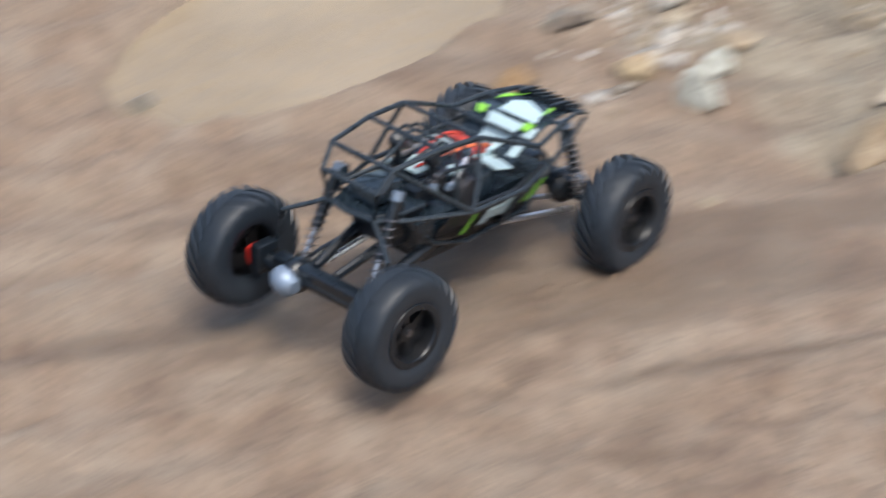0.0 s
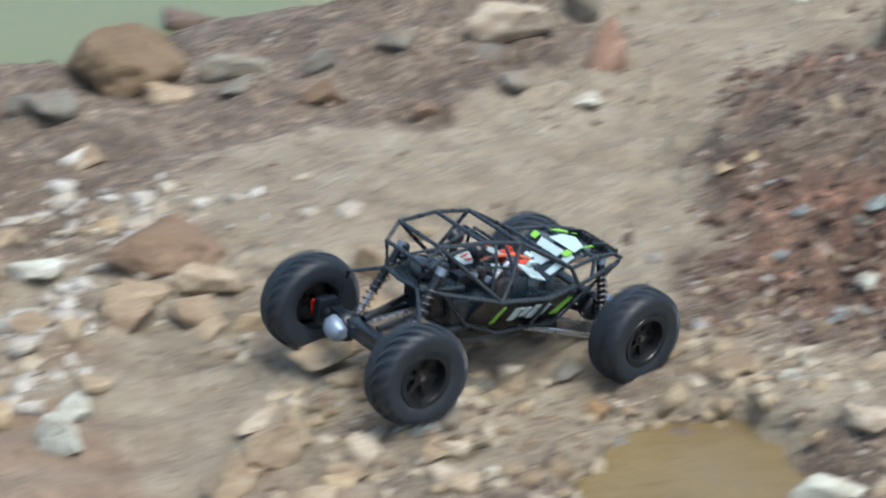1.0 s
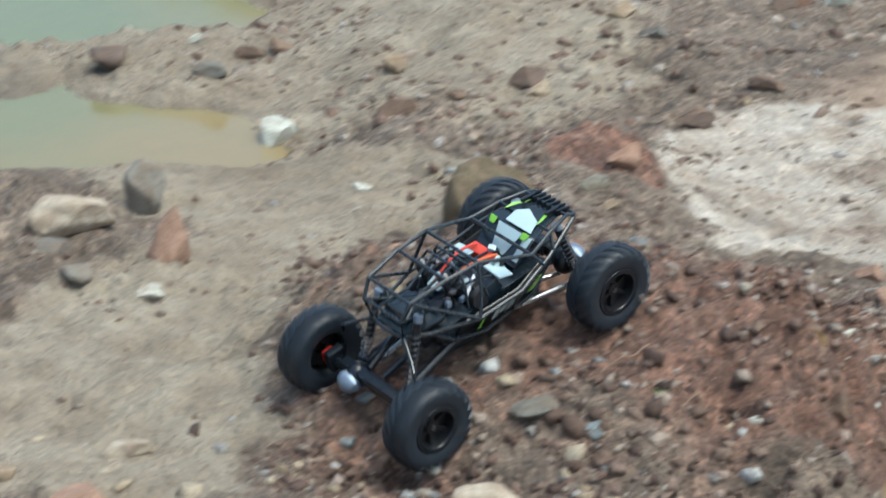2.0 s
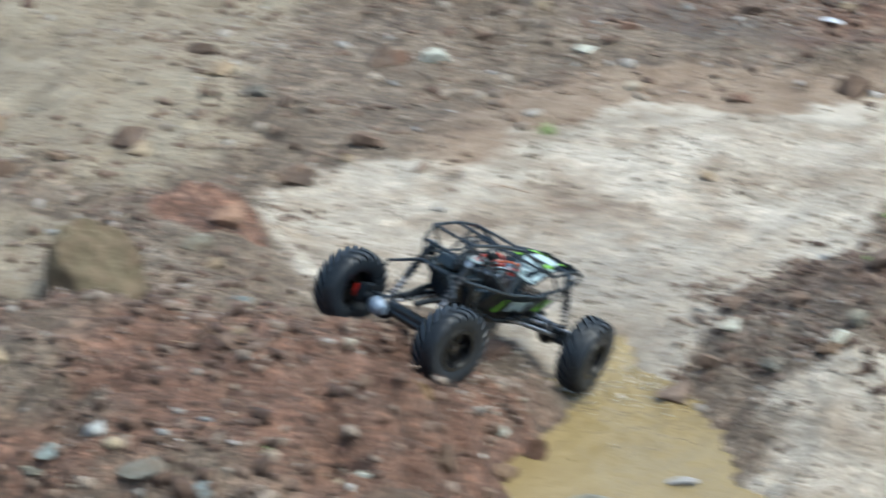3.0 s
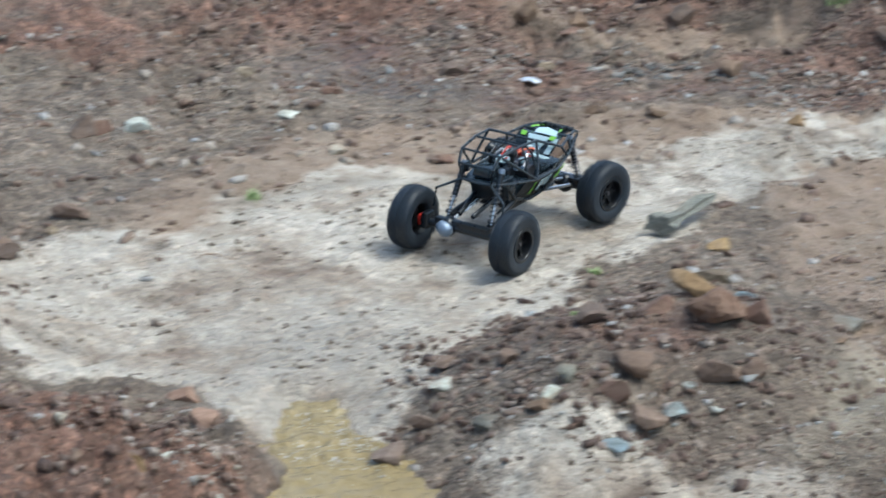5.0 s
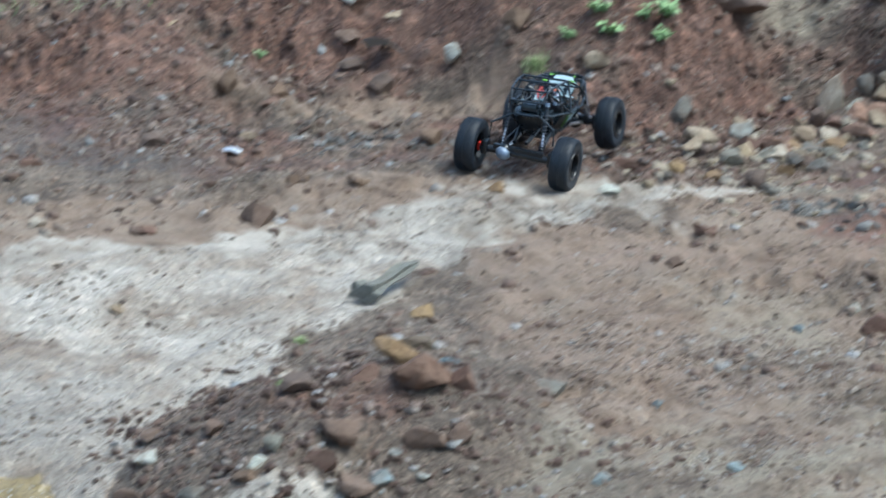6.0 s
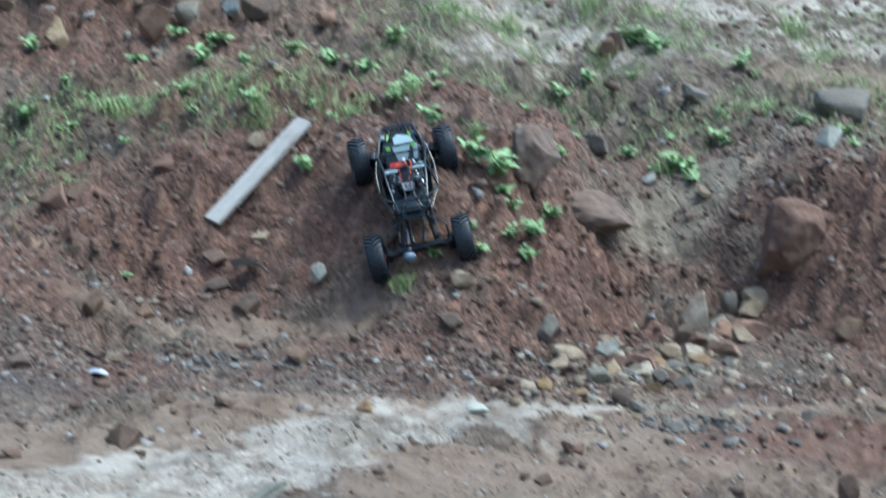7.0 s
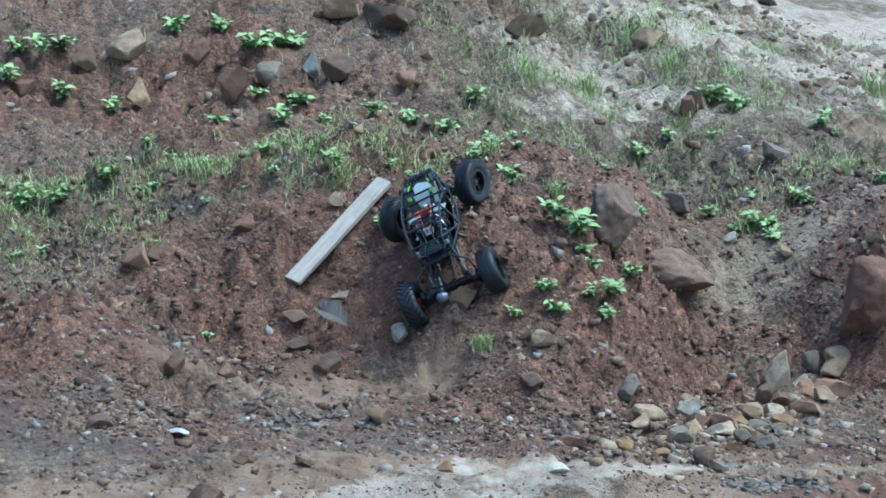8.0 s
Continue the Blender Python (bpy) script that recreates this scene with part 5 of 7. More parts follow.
rock(0.777, 4.670, (0.032, 0.028, 0.016), WHITE, "pale quartz stone stained with mud", 8, -7, -8, 0.3, "loose stones", "stone")
rock(0.211, 4.804, (0.054, 0.038, 0.026), BROWN, "rough brown ironstone stone crusted with soil", 1, -21, -2, 0.3, "loose stones", "stone")
rock(0.260, 5.025, (0.067, 0.061, 0.026), BROWN, "rough brown ironstone stone crusted with soil", 6, 20, 2, 0.3, "loose stones", "stone")
rock(-0.130, 6.595, (0.073, 0.056, 0.021), WHITE, "pale quartz slab stained with mud", 11, -2, -1, 0.3, "loose stones", "stone_slab")
rock(-0.617, 6.447, (0.070, 0.063, 0.067), BROWN, "rough brown ironstone stone crusted with soil", 9, 17, -6, 0.3, "loose stones", "stone")
rock(-0.770, 5.654, (0.095, 0.069, 0.039), BROWN, "rough brown ironstone rock crusted with soil", 0, -1, 7, 0.3, "loose stones", "rock")
rock(0.008, 6.375, (0.055, 0.045, 0.031), CREAM, "cream limestone stone with broken faces", 5, -3, -1, 0.3, "loose stones", "stone")
rock(0.290, 6.398, (0.058, 0.052, 0.023), BROWN, "rough brown ironstone stone crusted with soil", 10, 19, 1, 0.3, "loose stones", "stone")
rock(0.701, 6.776, (0.047, 0.044, 0.027), BROWN, "rough brown ironstone stone crusted with soil", 3, -1, -6, 0.3, "loose stones", "stone")
rock(0.877, 6.757, (0.073, 0.066, 0.036), BROWN, "rough brown ironstone stone crusted with soil", 8, -11, -7, 0.3, "loose stones", "stone")
rock(-0.620, 5.860, (0.079, 0.075, 0.031), BROWN, "rough brown ironstone stone crusted with soil", 1, -17, 1, 0.3, "loose stones", "stone")
rock(-0.840, 4.956, (0.051, 0.042, 0.026), CREAM, "cream limestone stone with broken faces", 6, 29, -2, 0.3, "loose stones", "stone")
rock(-0.664, 5.772, (0.038, 0.029, 0.022), CREAM, "cream limestone stone with broken faces", 11, -5, -5, 0.3, "loose stones", "stone")
rock(-0.886, 5.018, (0.067, 0.051, 0.038), GREY, "dull grey stone half sunk in earth", 9, 3, -4, 0.3, "loose stones", "stone")
rock(0.201, 5.836, (0.038, 0.036, 0.020), CREAM, "cream limestone stone with broken faces", 2, 15, 6, 0.3, "loose stones", "stone")
rock(1.089, 7.956, (0.105, 0.090, 0.062), BROWN, "rough brown ironstone rock crusted with soil", 7, -13, -6, 0.26, "loose stones", "rock")
rock(0.715, 6.789, (0.053, 0.048, 0.034), BROWN, "rough brown ironstone stone crusted with soil", 0, -7, -7, 0.26, "loose stones", "stone")
rock(1.604, 6.798, (0.078, 0.058, 0.022), WHITE, "pale quartz slab stained with mud", 5, -33, 2, 0.26, "loose stones", "stone_slab")
rock(1.172, 5.330, (0.086, 0.079, 0.025), GREY, "dull grey slab half sunk in earth", 10, -27, 3, 0.26, "loose stones", "stone_slab")
rock(-0.262, 6.917, (0.059, 0.046, 0.028), CREAM, "cream limestone stone with broken faces", 3, 11, 6, 0.26, "loose stones", "stone")
rock(1.804, 6.501, (0.058, 0.049, 0.039), BROWN, "rough brown ironstone stone crusted with soil", 8, -0, -2, 0.26, "loose stones", "stone")
rock(0.899, 5.134, (0.041, 0.029, 0.016), BLUE, "blue-grey slate stone on bare soil", 1, -9, 1, 0.26, "loose stones", "stone")
rock(0.889, 4.945, (0.079, 0.059, 0.056), BROWN, "rough brown ironstone stone crusted with soil", 6, -16, -3, 0.26, "loose stones", "stone")
rock(1.388, 5.219, (0.028, 0.020, 0.017), BLUE, "blue-grey slate stone on bare soil", 11, -24, -2, 0.26, "loose stones", "stone")
rock(1.078, 4.996, (0.027, 0.022, 0.015), BROWN, "rough brown ironstone stone crusted with soil", 4, -2, -2, 0.26, "loose stones", "stone")
rock(1.147, 4.682, (0.043, 0.040, 0.017), BLUE, "blue-grey slate stone on bare soil", 9, 2, 7, 0.26, "loose stones", "stone")
rock(1.439, 4.733, (0.039, 0.034, 0.015), BLUE, "blue-grey slate stone on bare soil", 2, -8, 1, 0.26, "loose stones", "stone")
rock(1.651, 6.181, (0.055, 0.049, 0.026), BROWN, "rough brown ironstone stone crusted with soil", 7, -22, 1, 0.26, "loose stones", "stone")
rock(1.967, 7.296, (0.080, 0.070, 0.042), CREAM, "cream limestone stone with broken faces", 0, -14, -3, 0.26, "loose stones", "stone")
rock(2.068, 7.203, (0.096, 0.069, 0.060), GREY, "dull grey rock half sunk in earth", 5, -37, -2, 0.26, "loose stones", "rock")
rock(1.850, 7.021, (0.062, 0.052, 0.036), OCHRE, "ochre yellow stone with sharp edges", 10, -2, 3, 0.26, "loose stones", "stone")
rock(2.133, 7.382, (0.081, 0.063, 0.056), WHITE, "pale quartz stone stained with mud", 3, 5, -4, 0.26, "loose stones", "stone")
rock(0.261, 6.394, (0.055, 0.048, 0.022), BROWN, "rough brown ironstone stone crusted with soil", 8, -24, 4, 0.26, "loose stones", "stone")
rock(-0.011, 6.838, (0.058, 0.051, 0.023), BROWN, "rough brown ironstone stone crusted with soil", 1, 23, 6, 0.26, "loose stones", "stone")
rock(1.011, 8.117, (0.107, 0.093, 0.042), BROWN, "rough brown ironstone rock crusted with soil", 6, 10, 4, 0.26, "loose stones", "rock")
rock(1.319, 7.990, (0.062, 0.05, 0.062), WHITE, "pale squarish stone at the foot of the bank", 2, -22, 8, 0.2, "loose stones", "stone")
rock(1.180, 8.691, (0.066, 0.055, 0.060), CREAM, "cream limestone stone with broken faces", 9, -13, -8, 0.26, "loose stones", "stone")
rock(1.668, 7.514, (0.085, 0.068, 0.047), BROWN, "rough brown ironstone rock crusted with soil", 2, -29, 2, 0.26, "loose stones", "rock")
rock(1.968, 7.488, (0.075, 0.070, 0.067), GREY, "dull grey stone half sunk in earth", 7, 6, 2, 0.26, "loose stones", "stone")
rock(1.276, 6.788, (0.047, 0.038, 0.030), OCHRE, "ochre yellow stone with sharp edges", 0, -30, 3, 0.26, "loose stones", "stone")
rock(1.163, 7.295, (0.079, 0.072, 0.040), BROWN, "rough brown ironstone stone crusted with soil", 10, -23, -3, 0.26, "loose stones", "stone")
rock(2.04, 8.18, (0.15, 0.14, 0.165), TANROCK, "rounded brown boulder dusted with red soil", 18, -8, 6, 0.1, "loose stones", "boulder")
rock(2.32, 8.47, (0.265, 0.20, 0.135), TANROCK, "large flat-topped brown rock dusted with red soil", 17, -6, 2, 0.48, "loose stones", "rock")
for _k, (_x, _y, _a, _m) in enumerate(((2.84, 8.05, 0.12, CREAM), (2.62, 7.75, 0.10, PINK), (2.66, 7.66, 0.085, CREAM), (2.50, 7.60, 0.09, BROWN), (2.45, 7.52, 0.075, CREAM), (2.36, 7.44, 0.095, CREAM), (2.30, 7.36, 0.07, OCHRE),
                                        (2.23, 7.30, 0.085, PINK), (2.18, 7.22, 0.075, GREY), (2.11, 7.25, 0.09, CREAM), (2.20, 7.55, 0.10, CREAM), (1.99, 7.34, 0.11, CREAM), (2.40, 7.30, 0.06, GREY), (2.55, 7.45, 0.065, GREY), (2.28, 7.16, 0.07, BROWN))):
    rock(_x, _y, (_a, 0.78 * _a, 0.55 * _a), _m, {"limestone": "cream limestone stone spilled down a gully", "fired_brick_stone": "pinkish fired-clay stone spilled down a gully", "ironstone": "brown ironstone stone spilled down a gully", "ochre_stone": "ochre yellow stone spilled down a gully"}.get(_m.name, "dull grey stone spilled down a gully"), (5 * _k + 2) % 12, 47 * _k, 6 - 3 * (_k % 5), 0.24, "loose stones", "stone")
rock(2.511, 9.097, (0.103, 0.078, 0.077), GREY, "dull grey rock half sunk in earth", 1, -37, 1, 0.26, "loose stones", "rock")
rock(2.654, 8.840, (0.062, 0.056, 0.050), WHITE, "pale quartz stone stained with mud", 6, 2, 4, 0.26, "loose stones", "stone")
rock(3.223, 8.571, (0.107, 0.086, 0.100), WHITE, "pale quartz rock stained with mud", 11, -24, 0, 0.26, "loose stones", "rock")
rock(2.93, 8.04, (0.20, 0.19, 0.24), BROWN, "large dark brown boulder in a gully of the bank", 16, -30, -4, 0.36, "loose stones", "boulder")
rock(2.819, 8.020, (0.136, 0.116, 0.071), CREAM, "cream limestone rock with broken faces", 9, 4, -5, 0.26, "loose stones", "rock")
rock(2.620, 8.032, (0.111, 0.094, 0.138), CREAM, "cream limestone slab with broken faces", 7, -34, -3, 0.26, "loose stones", "stone_slab")
rock(2.690, 7.971, (0.071, 0.060, 0.047), WHITE, "pale quartz stone stained with mud", 0, -11, 3, 0.26, "loose stones", "stone")
rock(2.490, 7.733, (0.072, 0.064, 0.084), BROWN, "rough brown ironstone stone crusted with soil", 5, -40, -0, 0.26, "loose stones", "stone")
rock(2.751, 8.085, (0.065, 0.059, 0.073), GREY, "dull grey stone half sunk in earth", 10, 4, -3, 0.26, "loose stones", "stone")
rock(2.762, 7.886, (0.145, 0.132, 0.073), PINK, "pinkish fired-clay rock on the dirt", 3, -12, 7, 0.26, "loose stones", "rock")
rock(2.444, 7.767, (0.062, 0.047, 0.051), CREAM, "cream limestone stone with broken faces", 8, -8, 5, 0.26, "loose stones", "stone")
rock(2.566, 7.523, (0.088, 0.072, 0.037), PINK, "pinkish fired-clay rock on the dirt", 1, -39, -5, 0.26, "loose stones", "rock")
rock(2.144, 7.307, (0.100, 0.086, 0.058), BROWN, "rough brown ironstone rock crusted with soil", 11, -36, 4, 0.26, "loose stones", "rock")
rock(2.202, 7.225, (0.083, 0.074, 0.045), CREAM, "cream limestone stone with broken faces", 4, -1, 5, 0.26, "loose stones", "stone")
rock(2.344, 7.339, (0.101, 0.089, 0.040), GREY, "dull grey rock half sunk in earth", 9, 3, 7, 0.26, "loose stones", "rock")
rock(2.431, 7.358, (0.076, 0.065, 0.037), OCHRE, "ochre yellow stone with sharp edges", 2, 5, -6, 0.26, "loose stones", "stone")
rock(1.862, 7.094, (0.062, 0.050, 0.029), OCHRE, "ochre yellow stone with sharp edges", 0, -17, 3, 0.26, "loose stones", "stone")
rock(1.962, 7.006, (0.071, 0.063, 0.033), OCHRE, "ochre yellow stone with sharp edges", 5, -36, -2, 0.26, "loose stones", "stone")
rock(2.079, 6.960, (0.080, 0.067, 0.058), BROWN, "rough brown ironstone stone crusted with soil", 10, -23, -6, 0.26, "loose stones", "stone")
rock(2.206, 7.101, (0.057, 0.048, 0.042), OCHRE, "ochre yellow stone with sharp edges", 3, -24, 3, 0.26, "loose stones", "stone")
rock(2.091, 6.868, (0.061, 0.050, 0.043), GREY, "dull grey stone half sunk in earth", 8, 6, 7, 0.26, "loose stones", "stone")
rock(1.711, 7.067, (0.081, 0.058, 0.038), BROWN, "rough brown ironstone stone crusted with soil", 1, -1, 4, 0.26, "loose stones", "stone")
rock(2.615, 6.843, (0.097, 0.076, 0.042), GREY, "dull grey rock half sunk in earth", 11, -9, 7, 0.26, "loose stones", "rock")
rock(1.815, 6.484, (0.052, 0.041, 0.034), BROWN, "rough brown ironstone stone crusted with soil", 4, -26, -0, 0.26, "loose stones", "stone")
rock(3.014, 7.624, (0.104, 0.091, 0.084), BROWN, "rough brown ironstone rock crusted with soil", 9, -7, 1, 0.26, "loose stones", "rock")
rock(2.248, 7.165, (0.064, 0.049, 0.038), GREY, "dull grey stone half sunk in earth", 2, -26, 6, 0.26, "loose stones", "stone")
rock(2.311, 7.131, (0.080, 0.066, 0.042), GREY, "dull grey stone half sunk in earth", 7, -40, -1, 0.26, "loose stones", "stone")
rock(0.574, 10.578, (0.115, 0.087, 0.108), CREAM, "cream limestone rock with broken faces", 0, 5, -7, 0.26, "loose stones", "rock")
rock(2.858, 10.313, (0.080, 0.062, 0.097), BROWN, "rough brown ironstone stone crusted with soil", 5, -36, -0, 0.26, "loose stones", "stone")
rock(3.569, 9.318, (0.270, 0.256, 0.115), GREY, "large dull grey rock half sunk in earth", 10, -19, -2, 0.26, "loose stones", "rock")
rock(2.819, 9.426, (0.057, 0.054, 0.036), CREAM, "cream limestone stone with broken faces", 3, -37, -2, 0.26, "loose stones", "stone")
rock(2.799, 8.636, (0.076, 0.069, 0.047), CREAM, "cream limestone stone with broken faces", 8, -43, 4, 0.26, "loose stones", "stone")
rock(3.013, 8.287, (0.066, 0.052, 0.040), CREAM, "cream limestone stone with broken faces", 1, -44, -4, 0.26, "loose stones", "stone")
rock(0.495, 8.741, (0.118, 0.096, 0.091), PINK, "pinkish fired-clay rock on the dirt", 6, -9, 0, 0.26, "loose stones", "rock")
rock(0.405, 8.168, (0.072, 0.052, 0.023), CREAM, "cream limestone slab with broken faces", 11, -17, 5, 0.26, "loose stones", "stone_slab")
rock(0.691, 7.526, (0.064, 0.052, 0.038), BROWN, "rough brown ironstone stone crusted with soil", 4, -7, -7, 0.26, "loose stones", "stone")
rock(0.730, 6.798, (0.047, 0.036, 0.029), BROWN, "rough brown ironstone stone crusted with soil", 9, 17, 3, 0.26, "loose stones", "stone")
rock(1.021, 8.313, (0.106, 0.088, 0.046), BROWN, "rough brown ironstone rock crusted with soil", 2, -29, -2, 0.26, "loose stones", "rock")
rock(0.547, 11.003, (0.192, 0.172, 0.106), CREAM, "large cream limestone rock with broken faces", 7, -6, 1, 0.26, "loose stones", "rock")
rock(1.276, 10.498, (0.092, 0.085, 0.098), BLUE, "blue-grey slate rock on bare soil", 0, 0, 2, 0.26, "loose stones", "rock")
rock(1.650, 10.303, (0.091, 0.073, 0.058), PINK, "pinkish fired-clay rock on the dirt", 10, 10, 5, 0.26, "loose stones", "rock")
rock(0.948, 10.343, (0.134, 0.124, 0.137), PINK, "pinkish fired-clay rock on the dirt", 3, -11, 8, 0.26, "loose stones", "rock")
rock(1.661, 10.948, (0.241, 0.214, 0.148), BROWN, "large rough brown ironstone rock crusted with soil", 8, 11, -6, 0.26, "loose stones", "rock")
rock(1.472, 11.033, (0.143, 0.128, 0.097), CREAM, "cream limestone rock with broken faces", 1, -11, 8, 0.26, "loose stones", "rock")
rock(1.782, 10.642, (0.072, 0.068, 0.051), CREAM, "cream limestone stone with broken faces", 6, -24, -1, 0.26, "loose stones", "stone")
rock(1.323, 9.338, (0.055, 0.048, 0.049), CREAM, "cream limestone stone with broken faces", 4, -27, -5, 0.26, "loose stones", "stone")
rock(2.328, 11.153, (0.189, 0.154, 0.125), DARKROCK, "dark weathered rock half buried in soil", 9, -33, -2, 0.26, "loose stones", "rock")
rock(1.385, 10.418, (0.153, 0.141, 0.112), BROWN, "rough brown ironstone rock crusted with soil", 2, 12, -5, 0.26, "loose stones", "rock")
rock(0.822, 10.777, (0.135, 0.095, 0.095), BROWN, "rough brown ironstone rock crusted with soil", 7, 12, 7, 0.26, "loose stones", "rock")
rock(0.357, 10.989, (0.114, 0.097, 0.096), BROWN, "rough brown ironstone rock crusted with soil", 0, -20, -4, 0.26, "loose stones", "rock")
rock(0.112, 10.951, (0.114, 0.106, 0.083), BROWN, "rough brown ironstone rock crusted with soil", 5, 21, -8, 0.26, "loose stones", "rock")
rock(1.103, 10.413, (0.131, 0.097, 0.091), GREY, "dull grey rock half sunk in earth", 10, -10, -4, 0.26, "loose stones", "rock")
rock(2.999, 9.512, (0.125, 0.092, 0.076), GREY, "dull grey rock half sunk in earth", 8, -17, 8, 0.26, "loose stones", "rock")
rock(2.900, 10.344, (0.089, 0.078, 0.095), BROWN, "rough brown ironstone rock crusted with soil", 1, -36, -6, 0.26, "loose stones", "rock")
rock(4.724, 15.485, (0.168, 0.144, 0.068), GREY, "dull grey rock half sunk in earth", 6, -23, -2, 0.26, "loose stones", "rock")
rock(2.929, 11.388, (0.171, 0.140, 0.089), CREAM, "cream limestone rock with broken faces", 11, -10, 7, 0.26, "loose stones", "rock")
rock(0.865, 8.789, (0.093, 0.070, 0.075), BROWN, "rough brown ironstone rock crusted with soil", 4, -2, -4, 0.26, "loose stones", "rock")
rock(0.574, 8.797, (0.093, 0.077, 0.065), BROWN, "rough brown ironstone rock crusted with soil", 9, 8, -6, 0.26, "loose stones", "rock")
rock(0.568, 7.583, (0.071, 0.063, 0.063), BROWN, "rough brown ironstone stone crusted with soil", 7, -8, 0, 0.26, "loose stones", "stone")
rock(0.750, 7.885, (0.067, 0.057, 0.040), BROWN, "rough brown ironstone stone crusted with soil", 0, 9, -7, 0.26, "loose stones", "stone")
rock(0.331, 7.104, (0.091, 0.075, 0.047), BROWN, "rough brown ironstone rock crusted with soil", 5, -26, -2, 0.26, "loose stones", "rock")
rock(0.726, 6.817, (0.047, 0.037, 0.029), BROWN, "rough brown ironstone stone crusted with soil", 10, -30, -3, 0.26, "loose stones", "stone")
rock(0.611, 7.280, (0.062, 0.051, 0.022), CREAM, "cream limestone slab with broken faces", 3, 3, 4, 0.26, "loose stones", "stone_slab")
rock(1.728, 7.658, (0.073, 0.068, 0.049), CREAM, "cream limestone stone with broken faces", 1, 10, 8, 0.26, "loose stones", "stone")
rock(1.680, 7.693, (0.050, 0.039, 0.040), BROWN, "rough brown ironstone stone crusted with soil", 6, -29, 7, 0.26, "loose stones", "stone")
rock(1.504, 7.914, (0.102, 0.073, 0.067), BROWN, "rough brown ironstone rock crusted with soil", 11, -13, 4, 0.26, "loose stones", "rock")
rock(1.168, 8.339, (0.082, 0.068, 0.034), CREAM, "cream limestone slab with broken faces", 4, -14, 4, 0.26, "loose stones", "stone_slab")
rock(2.068, 5.745, (0.082, 0.063, 0.071), BROWN, "rough brown ironstone stone crusted with soil", 9, -17, 5, 0.26, "loose stones", "stone")
rock(2.436, 6.038, (0.064, 0.047, 0.080), BROWN, "rough brown ironstone stone crusted with soil", 2, -29, -0, 0.26, "loose stones", "stone")
rock(2.405, 5.682, (0.146, 0.123, 0.110), BROWN, "large rough brown ironstone rock crusted with soil", 7, -38, -1, 0.26, "loose stones", "rock")
rock(2.056, 5.916, (0.035, 0.025, 0.022), WHITE, "pale quartz stone stained with mud", 0, -40, -3, 0.26, "loose stones", "stone")
rock(2.188, 5.857, (0.027, 0.020, 0.024), BLUE, "blue-grey slate stone on bare soil", 5, 3, -4, 0.26, "loose stones", "stone")
rock(1.854, 5.715, (0.029, 0.022, 0.022), BLUE, "blue-grey slate stone on bare soil", 10, -4, 4, 0.26, "loose stones", "stone")
rock(1.828, 5.432, (0.050, 0.038, 0.019), BROWN, "rough brown ironstone stone crusted with soil", 3, -2, 2, 0.26, "loose stones", "stone")
rock(2.102, 5.418, (0.088, 0.070, 0.034), BROWN, "rough brown ironstone rock crusted with soil", 8, -15, -4, 0.26, "loose stones", "rock")
rock(-0.288, 4.879, (0.087, 0.080, 0.038), PINK, "pinkish fired-clay slab on the dirt", 6, -13, -4, 0.3, "loose stones", "stone_slab")

rock(-2.59, 2.28, (0.075, 0.055, 0.045), GREY, "dull grey stone lying on the clay track", 6, 20, 3, 0.2, "loose stones", "stone")

# ---- weeds, grass and litter ----


def leaf_mesh():
    """A pointed, folded leaf along +x, 1 long."""
    bm = bmesh.new()
    rows = [(0.0, 0.02, 0.0), (0.2, 0.2, 0.05), (0.45, 0.29, 0.07), (0.72, 0.2, 0.03), (1.0, 0.01, -0.08)]
    vs = [[bm.verts.new((x, s * w, z + (0.07 * w / 0.29 if s else 0.0))) for s in (-1, 0, 1)] for x, w, z in rows]
    for a, b in zip(vs, vs[1:]):
        for k in (0, 1):
            bm.faces.new((a[k], b[k], b[k + 1], a[k + 1]))
    me = bpy.data.meshes.new("leaf")
    bm.to_mesh(me)
    bm.free()
    me.materials.append(LEAF)
    for p in me.polygons:
        p.use_smooth = True
    return me


LEAF_MESH = leaf_mesh()


def first_weed(seed):
    """A low broad-leaved weed, 1 across, with leaves in whorls on short stems."""
    r = random.Random(seed)
    plant = tagged(new("weed"), "low bright green broad-leaved weed growing in red soil", "plant", "weeds on the bank")
    stems = r.randint(4, 6)
    for k in range(stems):
        a = 2 * math.pi * k / stems + r.uniform(-0.4, 0.4)
        reach, up = r.uniform(0.1, 0.34), r.uniform(0.12, 0.42)
        top = Vector((math.cos(a) * reach, math.sin(a) * reach, up))
        bm = bmesh.new()
        pts = [Vector((0, 0, -0.06)), top * 0.5 + Vector((0, 0, 0.06)), top]
        for i in range(2):
            d = (pts[i + 1] - pts[i]).normalized()
            u = d.orthogonal().normalized()
            v = d.cross(u)
            rr = [0.016, 0.012, 0.008]
            lo = [bm.verts.new(pts[i] + (u * math.cos(q) + v * math.sin(q)) * rr[i]) for q in (0, 2.09, 4.19)]
            hi = [bm.verts.new(pts[i + 1] + (u * math.cos(q) + v * math.sin(q)) * rr[i + 1]) for q in (0, 2.09, 4.19)]
            for j in range(3):
                bm.faces.new((lo[j], lo[(j + 1) % 3], hi[(j + 1) % 3], hi[j]))
        me = bpy.data.meshes.new("stem")
        bm.to_mesh(me)
        bm.free()
        me.materials.append(STEM)
        new("stem", me).parent = plant
        for j in range(r.randint(8, 11)):
            b = j * 2.4 + r.uniform(0, 1)
            ob = new("leaf", LEAF_MESH)
            ob.parent = plant
            at = top * (1.0 - 0.16 * (j // 2)) if j > 2 else top
            ln = r.uniform(0.19, 0.34)
